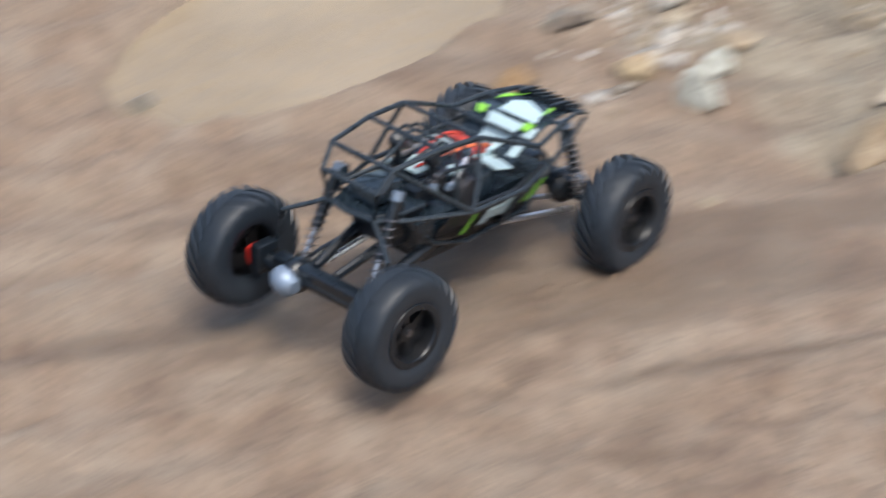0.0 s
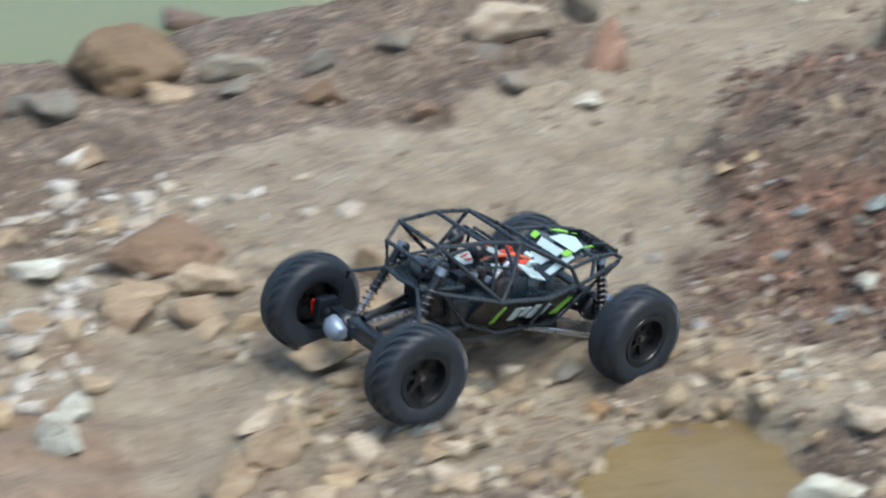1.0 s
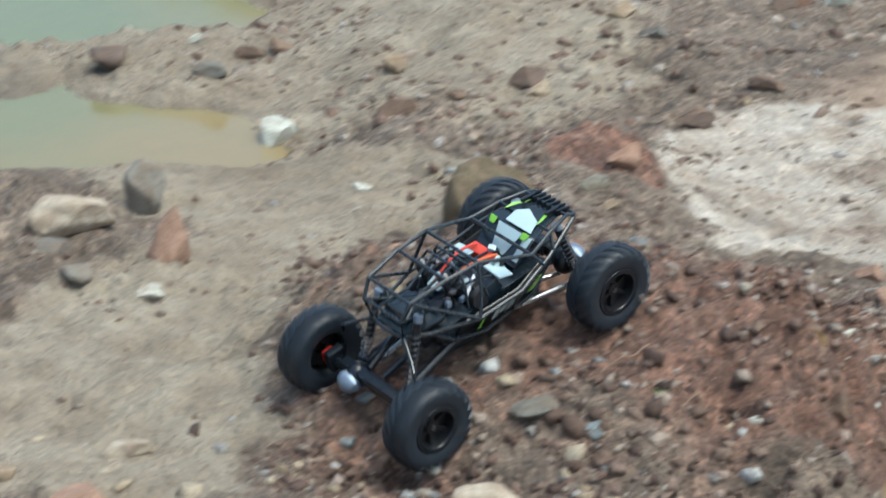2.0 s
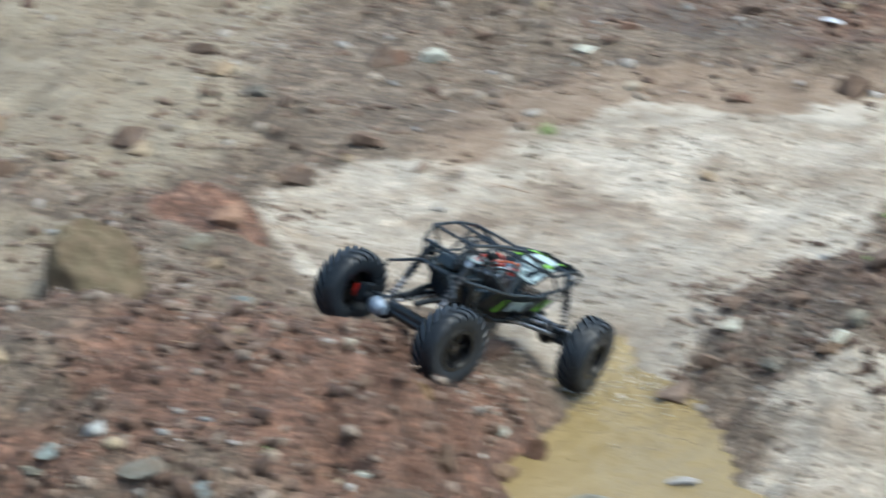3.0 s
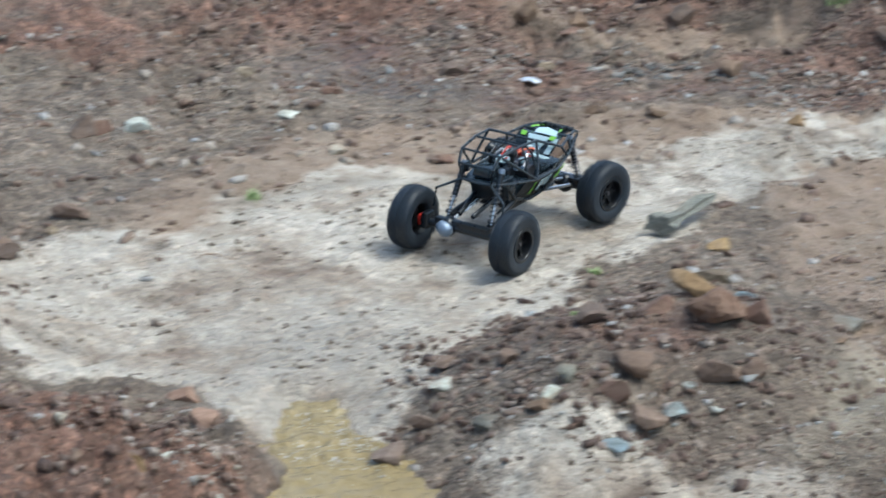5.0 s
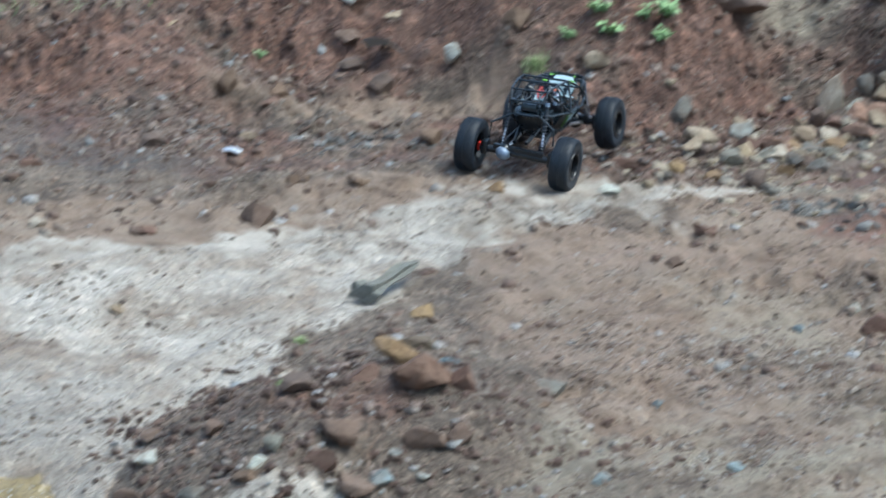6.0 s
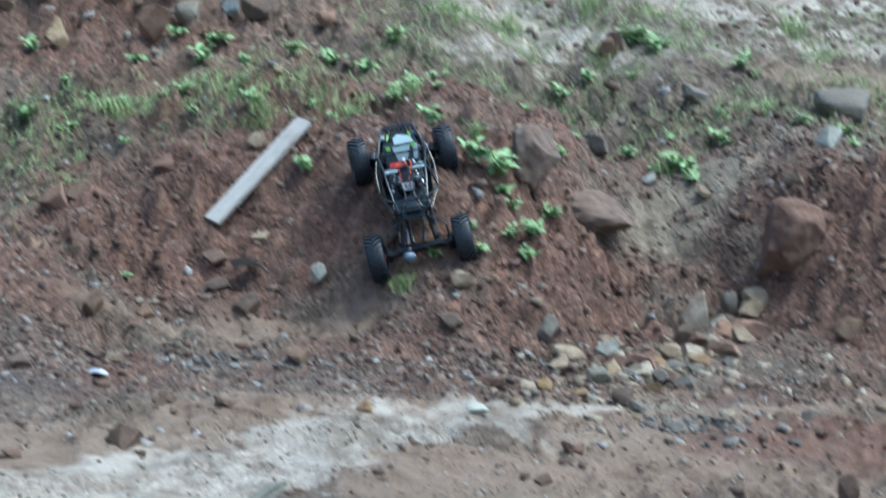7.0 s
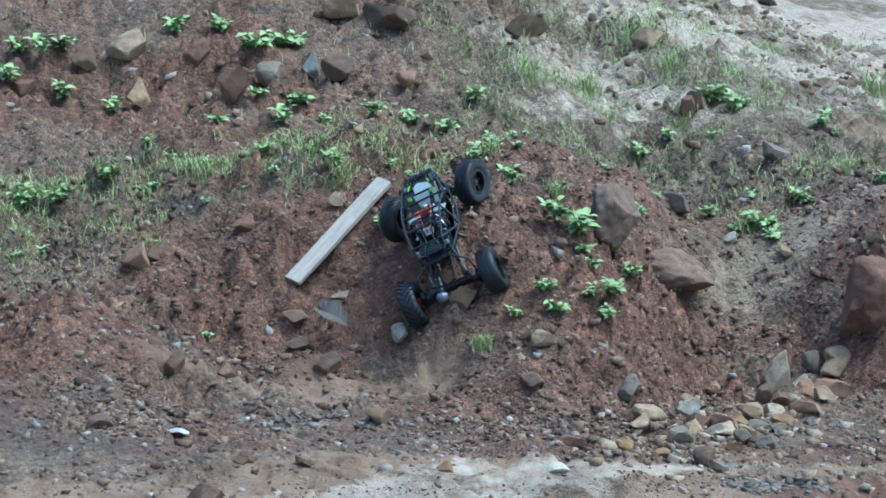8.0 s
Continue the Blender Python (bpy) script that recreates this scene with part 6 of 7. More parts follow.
            ob.matrix_basis = Matrix.Translation(at) @ pose(0, 0, 0, r.uniform(-25, 25), r.uniform(-35, 20), math.degrees(b)) @ Matrix.Diagonal((ln, ln, ln, 1))
    return plant


WEEDS = []


def weed(x, y, size, kind, turn):
    """The first of each of four kinds is built, the others copy it."""
    while len(WEEDS) < 4:
        WEEDS.append([first_weed(len(WEEDS) + 3), False])
    m = pose(x, y, level(x, y), 0, 0, turn)
    plant, used = WEEDS[kind]
    if used:
        plant = copy_thing(plant, m)
    WEEDS[kind][1] = True
    plant.matrix_basis = m @ Matrix.Diagonal((size, size, size, 1))


weed(0.268, 10.878, 0.168, 0, 181)
weed(0.471, 10.553, 0.136, 0, 4)
weed(0.862, 10.042, 0.117, 3, 22)
weed(1.030, 10.234, 0.111, 3, 345)
weed(1.104, 9.896, 0.154, 0, 13)
weed(1.202, 10.297, 0.160, 3, 60)
weed(1.052, 10.675, 0.165, 3, 271)
weed(1.156, 10.764, 0.181, 3, 313)
weed(1.242, 10.777, 0.139, 1, 274)
weed(0.071, 11.151, 0.143, 0, 32)
weed(0.166, 11.059, 0.171, 0, 21)
weed(0.264, 11.141, 0.143, 0, 235)
weed(0.939, 11.072, 0.143, 2, 332)
weed(0.750, 11.181, 0.173, 0, 329)
weed(0.033, 10.958, 0.155, 2, 61)
weed(0.976, 9.340, 0.092, 3, 156)
weed(0.586, 10.018, 0.083, 2, 232)
weed(1.482, 10.039, 0.118, 2, 153)
weed(1.285, 9.996, 0.093, 0, 165)
weed(1.638, 9.998, 0.143, 3, 238)
weed(1.740, 9.847, 0.155, 3, 79)
weed(1.910, 10.137, 0.122, 1, 134)
weed(1.850, 9.401, 0.119, 2, 313)
weed(1.742, 9.152, 0.120, 1, 234)
weed(1.826, 8.077, 0.150, 0, 76)
weed(1.900, 8.055, 0.171, 2, 40)
weed(1.911, 8.038, 0.107, 3, 224)
weed(2.096, 8.134, 0.126, 3, 89)
weed(1.939, 7.975, 0.085, 1, 71)
weed(1.747, 7.807, 0.096, 3, 86)
weed(1.780, 7.763, 0.095, 3, 293)
weed(1.979, 7.842, 0.109, 2, 8)
weed(1.906, 7.840, 0.084, 1, 222)
weed(1.945, 7.751, 0.087, 2, 288)
weed(2.775, 8.889, 0.149, 3, 257)
weed(2.783, 8.764, 0.119, 1, 284)
weed(2.541, 9.847, 0.110, 1, 339)
weed(3.346, 10.001, 0.136, 1, 214)
weed(3.035, 10.560, 0.198, 2, 160)
weed(3.075, 10.352, 0.167, 2, 315)
weed(1.181, 8.878, 0.116, 0, 100)
weed(0.417, 9.511, 0.123, 2, 217)
weed(0.105, 9.377, 0.170, 2, 264)
weed(0.228, 9.321, 0.135, 2, 249)
weed(1.776, 8.616, 0.127, 0, 59)
weed(2.707, 10.050, 0.107, 0, 172)
weed(2.988, 9.072, 0.123, 0, 52)
weed(2.222, 8.538, 0.091, 2, 298)
weed(1.651, 7.796, 0.075, 1, 25)
weed(3.419, 8.964, 0.094, 3, 88)
weed(3.285, 9.036, 0.089, 2, 133)
weed(0.714, 8.286, 0.070, 0, 209)
weed(1.319, 8.448, 0.093, 2, 49)
weed(1.311, 8.466, 0.075, 2, 32)
weed(2.631, 9.095, 0.098, 2, 172)


sprout = random.Random(17)
for k in range(46):
    x = sprout.uniform(-0.1, 1.6) if k < 30 else sprout.uniform(1.9, 3.4)
    weed(x, sprout.uniform(8.75, 9.65) if k < 30 else sprout.uniform(8.6, 10.2), sprout.uniform(0.035, 0.075), k % 4, sprout.uniform(0, 360))


def grass(name, places, mat, label, seed):
    """Blades of grass as one sward: (x, y, length) rows."""
    r = np.random.RandomState(seed)
    n = len(places)
    a, bend = r.uniform(0, 6.283, n), r.uniform(0.3, 1.1, n)
    L, w = places[:, 2] * r.uniform(0.6, 1.2, n), r.uniform(0.0008, 0.0014, n) * (1 + 0.08 * places[:, 1])
    w = np.maximum(w, 0.012 * L)
    dx, dy = np.cos(a), np.sin(a)
    z0 = height(places[:, 0], places[:, 1]) - 0.004
    rows = []
    for u, wid in ((0.0, 1.0), (0.5, 0.8), (1.0, 0.08)):
        out, up = L * bend * u * u, L * u * (1 - 0.3 * bend * u)
        for s in (-1, 1):
            rows.append(np.stack([places[:, 0] + dx * out - dy * w * wid * s, places[:, 1] + dy * out + dx * w * wid * s, z0 + up], 1))
    co = np.stack(rows, 1).reshape(-1, 3)
    f = np.array([(0, 1, 3, 2), (2, 3, 5, 4)])[None] + 6 * np.arange(n)[:, None, None]
    me = bpy.data.meshes.new(name)
    me.from_pydata(co.tolist(), [], f.reshape(-1, 4).tolist())
    me.materials.append(mat)
    return tagged(new(name, me), label, "grass", kind="stuff")


TUFTS = (((2.905, 11.516, 0.265),
          (2.169, 10.358, 0.142),
          (1.473, 9.057, 0.144),
          (0.177, 9.397, 0.127),
          (2.746, 8.896, 0.105),
          (1.784, 9.161, 0.084),
          (2.818, 10.291, 0.096),
          (3.247, 9.349, 0.089),
          (0.745, 9.401, 0.106),
          (1.195, 8.809, 0.100),
          (1.879, 8.389, 0.077),
          (1.145, 9.096, 0.082),
          (1.531, 8.887, 0.081),
          (4.081, 11.458, 0.163),
          (2.523, 10.747, 0.123),
          (2.959, 11.066, 0.128),
          (-0.197, 6.035, 0.031),
          (0.620, 5.632, 0.024),
          (-0.539, 3.752, 0.015),
          (1.550, 7.757, 0.061),
          (0.517, 5.007, 0.014)))
gr = np.random.RandomState(21)
rows = []
for x, y, s in TUFTS:
    k = 90
    rows.append(np.stack([x + gr.normal(0, s * 0.28, k), y + gr.normal(0, s * 0.28, k), gr.uniform(0.5, 1.0, k) * s], 1))
x, y = gr.uniform(-1.0, 6.5, 280000), 8.3 + 6.5 * gr.rand(280000) ** 1.4
keep = gr.rand(280000) < np.clip(zones(x, y)["grass"] * (fbm(x, y, 4.0, 3) * 1.5 + 0.38) - 0.25 * zones(x, y)["sand"], 0, 1) * 0.9
rows.append(np.stack([x[keep], y[keep], 0.014 + 0.06 * gr.rand(keep.sum()) ** 2], 1))
x, y = gr.uniform(-0.7, 1.75, 24000), gr.uniform(8.75, 9.8, 24000)
keep = gr.rand(24000) < np.clip(0.35 + 1.3 * fbm(x, y, 3.2, 3), 0, 1) * step(8.75, 9.0, y) * step(9.8, 9.6, y)
rows.append(np.stack([x[keep], y[keep], 0.015 + 0.045 * gr.rand(keep.sum()) ** 2], 1))
grass("grass", np.concatenate(rows), GRASS, "thin green grass sprouting from red soil", 5)


def add_rod(bm, pts, radii, sides=6):
    rings = []
    for k, p in enumerate(pts):
        d = (pts[min(k + 1, len(pts) - 1)] - pts[max(k - 1, 0)]).normalized()
        u = d.cross(Vector((0.3, 0.2, 0.93))).normalized()
        v = d.cross(u)
        rings.append([bm.verts.new(p + (u * math.cos(q) + v * math.sin(q)) * radii[k]) for q in [6.2832 * j / sides for j in range(sides)]])
    for a, b in zip(rings, rings[1:]):
        for j in range(sides):
            bm.faces.new((a[j], a[(j + 1) % sides], b[(j + 1) % sides], b[j]))
    bm.faces.new(rings[0][::-1]), bm.faces.new(rings[-1])


def mesh_thing(name, bm, mat, label, category, at=(0, 0, 0)):
    bmesh.ops.recalc_face_normals(bm, faces=bm.faces)
    bmesh.ops.translate(bm, verts=bm.verts[:], vec=-Vector(at))
    me = bpy.data.meshes.new(name)
    bm.to_mesh(me)
    bm.free()
    me.materials.append(mat)
    ob = new(name, me)
    ob.location = at
    return tagged(ob, label, category)


def twig(a, b, arch, seed):
    """A dry root or stalk lying in an arch over the soil."""
    r = random.Random(seed)
    pts = []
    for k in range(9):
        u = k / 8
        x, y = a[0] + (b[0] - a[0]) * u, a[1] + (b[1] - a[1]) * u
        x, y = x + r.gauss(0, 0.004), y + r.gauss(0, 0.004)
        pts.append(Vector((x, y, level(x, y) + 0.004 + arch * 4 * u * (1 - u) * 0.5)))
    bm = bmesh.new()
    add_rod(bm, pts, [0.0016 - 0.0008 * k / 8 for k in range(9)], 5)
    for k in (3, 6):
        q = pts[k] + Vector((r.uniform(-0.04, 0.04), r.uniform(-0.03, 0.03), 0.015))
        add_rod(bm, [pts[k], q], [0.0010, 0.0005], 4)
    mesh_thing("twig", bm, TWIG, "thin dry brown twig lying on soil", "twig", pts[0])


twig((-0.579, 3.840), (-0.647, 3.740), 0.036, 52)
twig((-0.761, 4.075), (-0.564, 3.996), 0.023, 38)
twig((-0.479, 3.784), (-0.420, 3.681), 0.023, 5)
twig((0.143, 4.916), (0.172, 4.756), 0.058, 94)
twig((-0.306, 5.677), (-0.184, 5.625), 0.056, 64)
twig((0.269, 5.798), (0.400, 5.708), 0.036, 59)
twig((0.663, 4.662), (0.694, 4.763), 0.037, 28)
twig((0.073, 7.724), (0.245, 7.797), 0.037, 72)
twig((2.225, 9.020), (2.245, 8.674), 0.042, 83)
twig((0.422, 4.626), (0.465, 4.627), 0.024, 65)
twig((-0.719, 4.003), (-0.608, 3.844), 0.033, 46)
twig((-0.509, 3.669), (-0.477, 3.772), 0.058, 59)
twig((1.671, 7.926), (1.698, 7.903), 0.035, 21)


def plank(a, b):
    """A weathered board leaning up the bank."""
    pa, pb = Vector((*a, level(*a) + 0.012)), Vector((*b, level(*b) + 0.03))
    d = pb - pa
    n = d.length
    bm = bmesh.new()
    bmesh.ops.create_cube(bm, size=1.0)
    bmesh.ops.subdivide_edges(bm, edges=[e for e in bm.edges if abs((e.verts[0].co - e.verts[1].co).x) > 0.5], cuts=14)
    for v in bm.verts:
        k = noise.noise(v.co * 7.0)
        v.co = Vector((v.co.x * n * (1 + 0.012 * k), v.co.y * 0.066 * (1 + 0.03 * k), v.co.z * 0.018 + 0.002 * math.sin(v.co.x * 5)))
    bmesh.ops.bevel(bm, geom=[e for e in bm.edges if e.calc_face_angle(0) > 1.0], offset=0.002, segments=1, affect="EDGES")
    ob = mesh_thing("plank", bm, BOARD, "weathered grey wooden board leaning on the red bank", "board")
    ob.matrix_world = Matrix.Translation((pa + pb) / 2) @ d.to_track_quat("X", "Z").to_matrix().to_4x4() @ pose(0, 0, 0, 12)


plank((1.008, 8.429), (1.333, 8.634))


def log(a, b):
    """A stub of grey dead wood, blunt at one end and split at the other."""
    pa, pb = Vector((*a, level(*a) + 0.015)), Vector((*b, level(*b) + 0.035))
    bm = bmesh.new()
    way, n = pb - pa, 14
    side, rings = way.cross(Vector((0, 0, 1))).normalized(), []
    for k in range(n + 1):
        u = k / n
        r = 0.034 * (1 - u) ** 0.55 * (0.75 + 0.25 * math.cos(u * 9)) + 0.005
        rings.append([bm.verts.new(pa + way * u + (side * math.cos(a) * r + Vector((0, 0, 1)) * (math.sin(a) * r * 0.62 + 0.4 * r)) * (1 + 0.16 * math.sin(5 * a + 2) + 0.1 * math.sin(9 * a))) for a in [6.2832 * q / 20 for q in range(20)]])
    for a, b in zip(rings, rings[1:]):
        for q in range(20):
            bm.faces.new((a[q], a[(q + 1) % 20], b[(q + 1) % 20], b[q]))
    bm.faces.new(rings[0][::-1]), bm.faces.new(rings[-1])
    for v in bm.verts:
        v.co += Vector((1, 1, 0.6)) * 0.008 * noise.noise(v.co * 45)
    mesh_thing("log", bm, DRIFT, "grey-green stub of dead wood on a stony heap", "log", pa)


log((0.790, 5.829), (0.957, 6.074))


def scrap(name, x, y, length, width, mat, label, turn, lift=0.006, z=None):
    """A thin bent scrap with a little thickness lying on the ground."""
    bm = bmesh.new()
    bmesh.ops.create_grid(bm, x_segments=8, y_segments=4, size=0.5)
    for v in bm.verts:
        taper = 1 - 0.6 * abs(v.co.x * 2) ** 2
        v.co = Vector((v.co.x * length, v.co.y * width * taper, 0.25 * width * math.cos(v.co.x * 3) + 0.1 * width * noise.noise(v.co * 9)))
    got = bmesh.ops.extrude_face_region(bm, geom=bm.faces[:])["geom"]
    for v in got:
        if isinstance(v, bmesh.types.BMVert):
            v.co.z += 0.003
    ob = mesh_thing(name, bm, mat, label, "litter")
    ob.matrix_world = pose(x, y, (level(x, y) if z is None else z) + lift, 8, -5, turn)


def dry_leaf(x, y):
    """A large withered leaf, folded in ribs along its midrib."""
    bm = bmesh.new()
    n = 18
    rows = []
    for i in range(n + 1):
        u = i / n
        half = 0.040 * math.sin(math.pi * min(1.0, 0.04 + 0.96 * u) ** 0.85) ** 0.7 + 0.0008
        rows.append([bm.verts.new((0.13 * (u - 0.5) - 0.022 * abs(s) ** 1.3, s * half, 0.016 * abs(s) + 0.020 * math.sin(u * 3.0) + 0.0022 * math.sin(u * 50.0 + 3 * abs(s)) * abs(s))) for s in (-1, -0.66, -0.33, 0, 0.33, 0.66, 1)])
    for a, b in zip(rows, rows[1:]):
        for k in range(6):
            bm.faces.new((a[k], a[k + 1], b[k + 1], b[k]))
    bmesh.ops.solidify(bm, geom=bm.faces[:], thickness=0.0012)
    ob = mesh_thing("dry_leaf", bm, WITHERED, "large withered grey-brown leaf lying on stones", "leaf")
    ob.matrix_world = pose(x, y, level(x, y) + 0.03, -18, 4, -28)
    return ob


WITHERED = leaf_material("withered_leaf", (0.20, 0.19, 0.185), (0.27, 0.265, 0.26))
DRY_LEAF = dry_leaf(1.115, 8.105)
scrap("foil_scrap", 0.551, 7.132, 0.066, 0.040, FOIL, "shiny pale foil scrap on brown dirt", -15)
scrap("bark_scrap", -0.021, 4.193, 0.095, 0.035, DRIFT, "dark wet bark scrap floating in the puddle", 20, 0.002, PUDDLE_Z)
scrap("leaf_scrap", 0.155, 4.322, 0.06, 0.022, WITHERED, "small pale dead leaf floating in the puddle", 10, 0.002, PUDDLE_Z)

# ---- the crawler ----
WHEEL_R, TYRE_W, BASE, TRACK = 0.0782, 0.056, 0.407, 0.2855


def part(name, bm, mat, parent, label="", smooth=True):
    me = bpy.data.meshes.new(name)
    bmesh.ops.recalc_face_normals(bm, faces=bm.faces)
    bm.to_mesh(me)
    bm.free()
    me.materials.append(mat)
    if smooth:
        for p in me.polygons:
            p.use_smooth = True
        me.set_sharp_from_angle(angle=radians(38))
    ob = new(name, me)
    ob.parent = parent
    return tagged(ob, label)


def add_tube(bm, points, r, sides=8):
    """A round tube along points, with closed ends."""
    pts = [Vector(p) for p in points]
    rings = []
    for k, p in enumerate(pts):
        d = (pts[min(k + 1, len(pts) - 1)] - pts[max(k - 1, 0)]).normalized()
        u = d.orthogonal().normalized() if abs(d.z) > 0.95 else d.cross(Vector((0, 0, 1))).normalized()
        v = d.cross(u)
        rings.append([bm.verts.new(p + (u * math.cos(a) + v * math.sin(a)) * r) for a in [2 * math.pi * j / sides for j in range(sides)]])
    for a, b in zip(rings, rings[1:]):
        for j in range(sides):
            bm.faces.new((a[j], a[(j + 1) % sides], b[(j + 1) % sides], b[j]))
    bm.faces.new(rings[0]), bm.faces.new(rings[-1][::-1])


def add_box(bm, centre, size, bevel=0.002, turn=(0, 0, 0), taper=1.0):
    got = bmesh.ops.create_cube(bm, size=1.0)["verts"]
    for v in got:
        if v.co.z > 0:
            v.co.x *= taper
            v.co.y *= taper
    bmesh.ops.transform(bm, matrix=pose(*centre, *turn) @ Matrix.Diagonal((*size, 1)), verts=got)
    if bevel:
        edges = list({e for v in got for e in v.link_edges})
        bmesh.ops.bevel(bm, geom=edges, offset=bevel, segments=2, affect="EDGES", profile=0.6)


def box(*a, **k):
    bm = bmesh.new()
    add_box(bm, *a, **k)
    return bm


def tube(points, r, sides=8):
    bm = bmesh.new()
    add_tube(bm, points, r, sides)
    return bm


def plate(points, thick):
    """A flat panel through points (in order), thick metres thick."""
    bm = bmesh.new()
    vs = [bm.verts.new(p) for p in points]
    f = bm.faces.new(vs)
    f.normal_update()
    n = f.normal.copy()
    out = bmesh.ops.extrude_face_region(bm, geom=[f])["geom"]
    for v in out:
        if isinstance(v, bmesh.types.BMVert):
            v.co += n * thick
    bmesh.ops.bevel(bm, geom=bm.edges[:], offset=thick * 0.3, segments=1, affect="EDGES")
    return bm


def turned(profile, sides, axis="y"):
    """A solid of revolution about y from (radius, y) rows."""
    bm = bmesh.new()
    rings = [[bm.verts.new((r * math.cos(2 * math.pi * j / sides), y, r * math.sin(2 * math.pi * j / sides))) for j in range(sides)] for r, y in profile]
    for a, b in zip(rings, rings[1:]):
        for j in range(sides):
            bm.faces.new((a[j], a[(j + 1) % sides], b[(j + 1) % sides], b[j]))
    return bm


def build_wheel(parent, side):
    """A knobbly balloon tyre on a deep black rim; side +1 is the left."""
    w = new("wheel")
    w.parent = parent
    R, h = WHEEL_R, TYRE_W / 2
    k = R / 0.0805
    prof = [(0.037, 0.4), (0.040, 0.80), (0.046, 0.94), (0.056, 1.0), (0.0640, 1.0), (0.0695, 0.93), (0.0728, 0.76), (0.0745, 0.50), (0.0750, 0.22)]
    prof = [(r * k, -h * v) for r, v in prof] + [(0.0752 * k, 0.0)] + [(r * k, h * v) for r, v in prof[::-1]]
    n, m = 44, len(prof)
    # the lugs run askew over the shoulders and meet in chevrons
    skew = [0.0 if r < 0.066 * k else 0.34 * (1.0 - abs(y) / h) for r, y in prof]
    bm = bmesh.new()
    rings = [[bm.verts.new((r * math.cos(2 * math.pi * j / n + sk), y, r * math.sin(2 * math.pi * j / n + sk))) for j in range(n)] for (r, y), sk in zip(prof, skew)]
    blocks = []
    for q in range(m - 1):
        for j in range(n):
            f = bm.faces.new((rings[q][j], rings[q][(j + 1) % n], rings[q + 1][(j + 1) % n], rings[q + 1][j]))
            if 4 <= q <= m - 6 and j % 2 == (0 if q < m // 2 else 1):
                blocks.append(f)
    # tread lugs raised out of the carcass
    strips = bmesh.ops.extrude_face_region(bm, geom=blocks)["geom"]
    for v in strips:
        if isinstance(v, bmesh.types.BMVert):
            v.co += Vector((v.co.x, v.co.y * 0.5, v.co.z)).normalized() * 0.0054 * k
    bmesh.ops.delete(bm, geom=blocks, context="FACES_ONLY")
    part("tyre", bm, RUBBER, w, "black knobbly rubber tyre")
    o = side * h
    bm = turned([(0.041, -o * 0.75), (0.041, o * 0.86), (0.038, o * 0.90), (0.035, o * 0.84), (0.0335, o * 0.2), (0.022, o * 0.10), (0.012, o * 0.18), (0.012, o * 0.5), (0.0, o * 0.5)], 32)
    for k in range(6):
        a = 2 * math.pi * k / 6
        got = bmesh.ops.create_cube(bm, size=1.0)["verts"]
        m = Matrix.Rotation(-a, 4, "Y") @ Matrix.Translation((0, o * 0.26, 0.0225)) @ Matrix.Diagonal((0.008, 0.010, 0.024, 1))
        bmesh.ops.transform(bm, matrix=m, verts=got)
    part("rim", bm, RIM, w, "deep black beadlock rim with six spokes")
    bm = turned([(0.0335, o * 0.88), (0.0345, o * 0.965), (0.0425, o * 0.965), (0.0435, o * 0.88), (0.0335, o * 0.88)], 32)
    part("beadlock_ring", bm, BLACK, w)
    bm = turned([(0.0, o * 0.62), (0.005, o * 0.62), (0.0055, o * 0.5), (0.0055, o * 0.3)], 6)
    part("hub_nut", bm, SPRING, w, "dark steel hub nut")
    return w


def coil_over(parent, low, high):
    low, high = Vector(low), Vector(high)
    d = high - low
    sh = part("shock", tube([low, low + d * 0.42], 0.0035), STEEL, parent, "oil shock with bare coil spring")
    part("shock_body", tube([low + d * 0.36, high], 0.0068, 10), BLACK, sh)
    part("shock_cap", tube([low + d * 0.93, high + d * 0.02], 0.0082, 10), ALLOY, sh, "silver shock cap")
    u = d.normalized().orthogonal().normalized()
    v = d.normalized().cross(u)
    pts = [low + d * (0.06 + 0.72 * k / 72) + (u * math.cos(k * 0.785) + v * math.sin(k * 0.785)) * 0.0092 for k in range(73)]
    part("spring", tube(pts, 0.0012, 5), SPRING, sh, "steel coil spring")
    part("spring_seat", tube([low + d * 0.03, low + d * 0.055], 0.0105, 10), BLACK, sh)


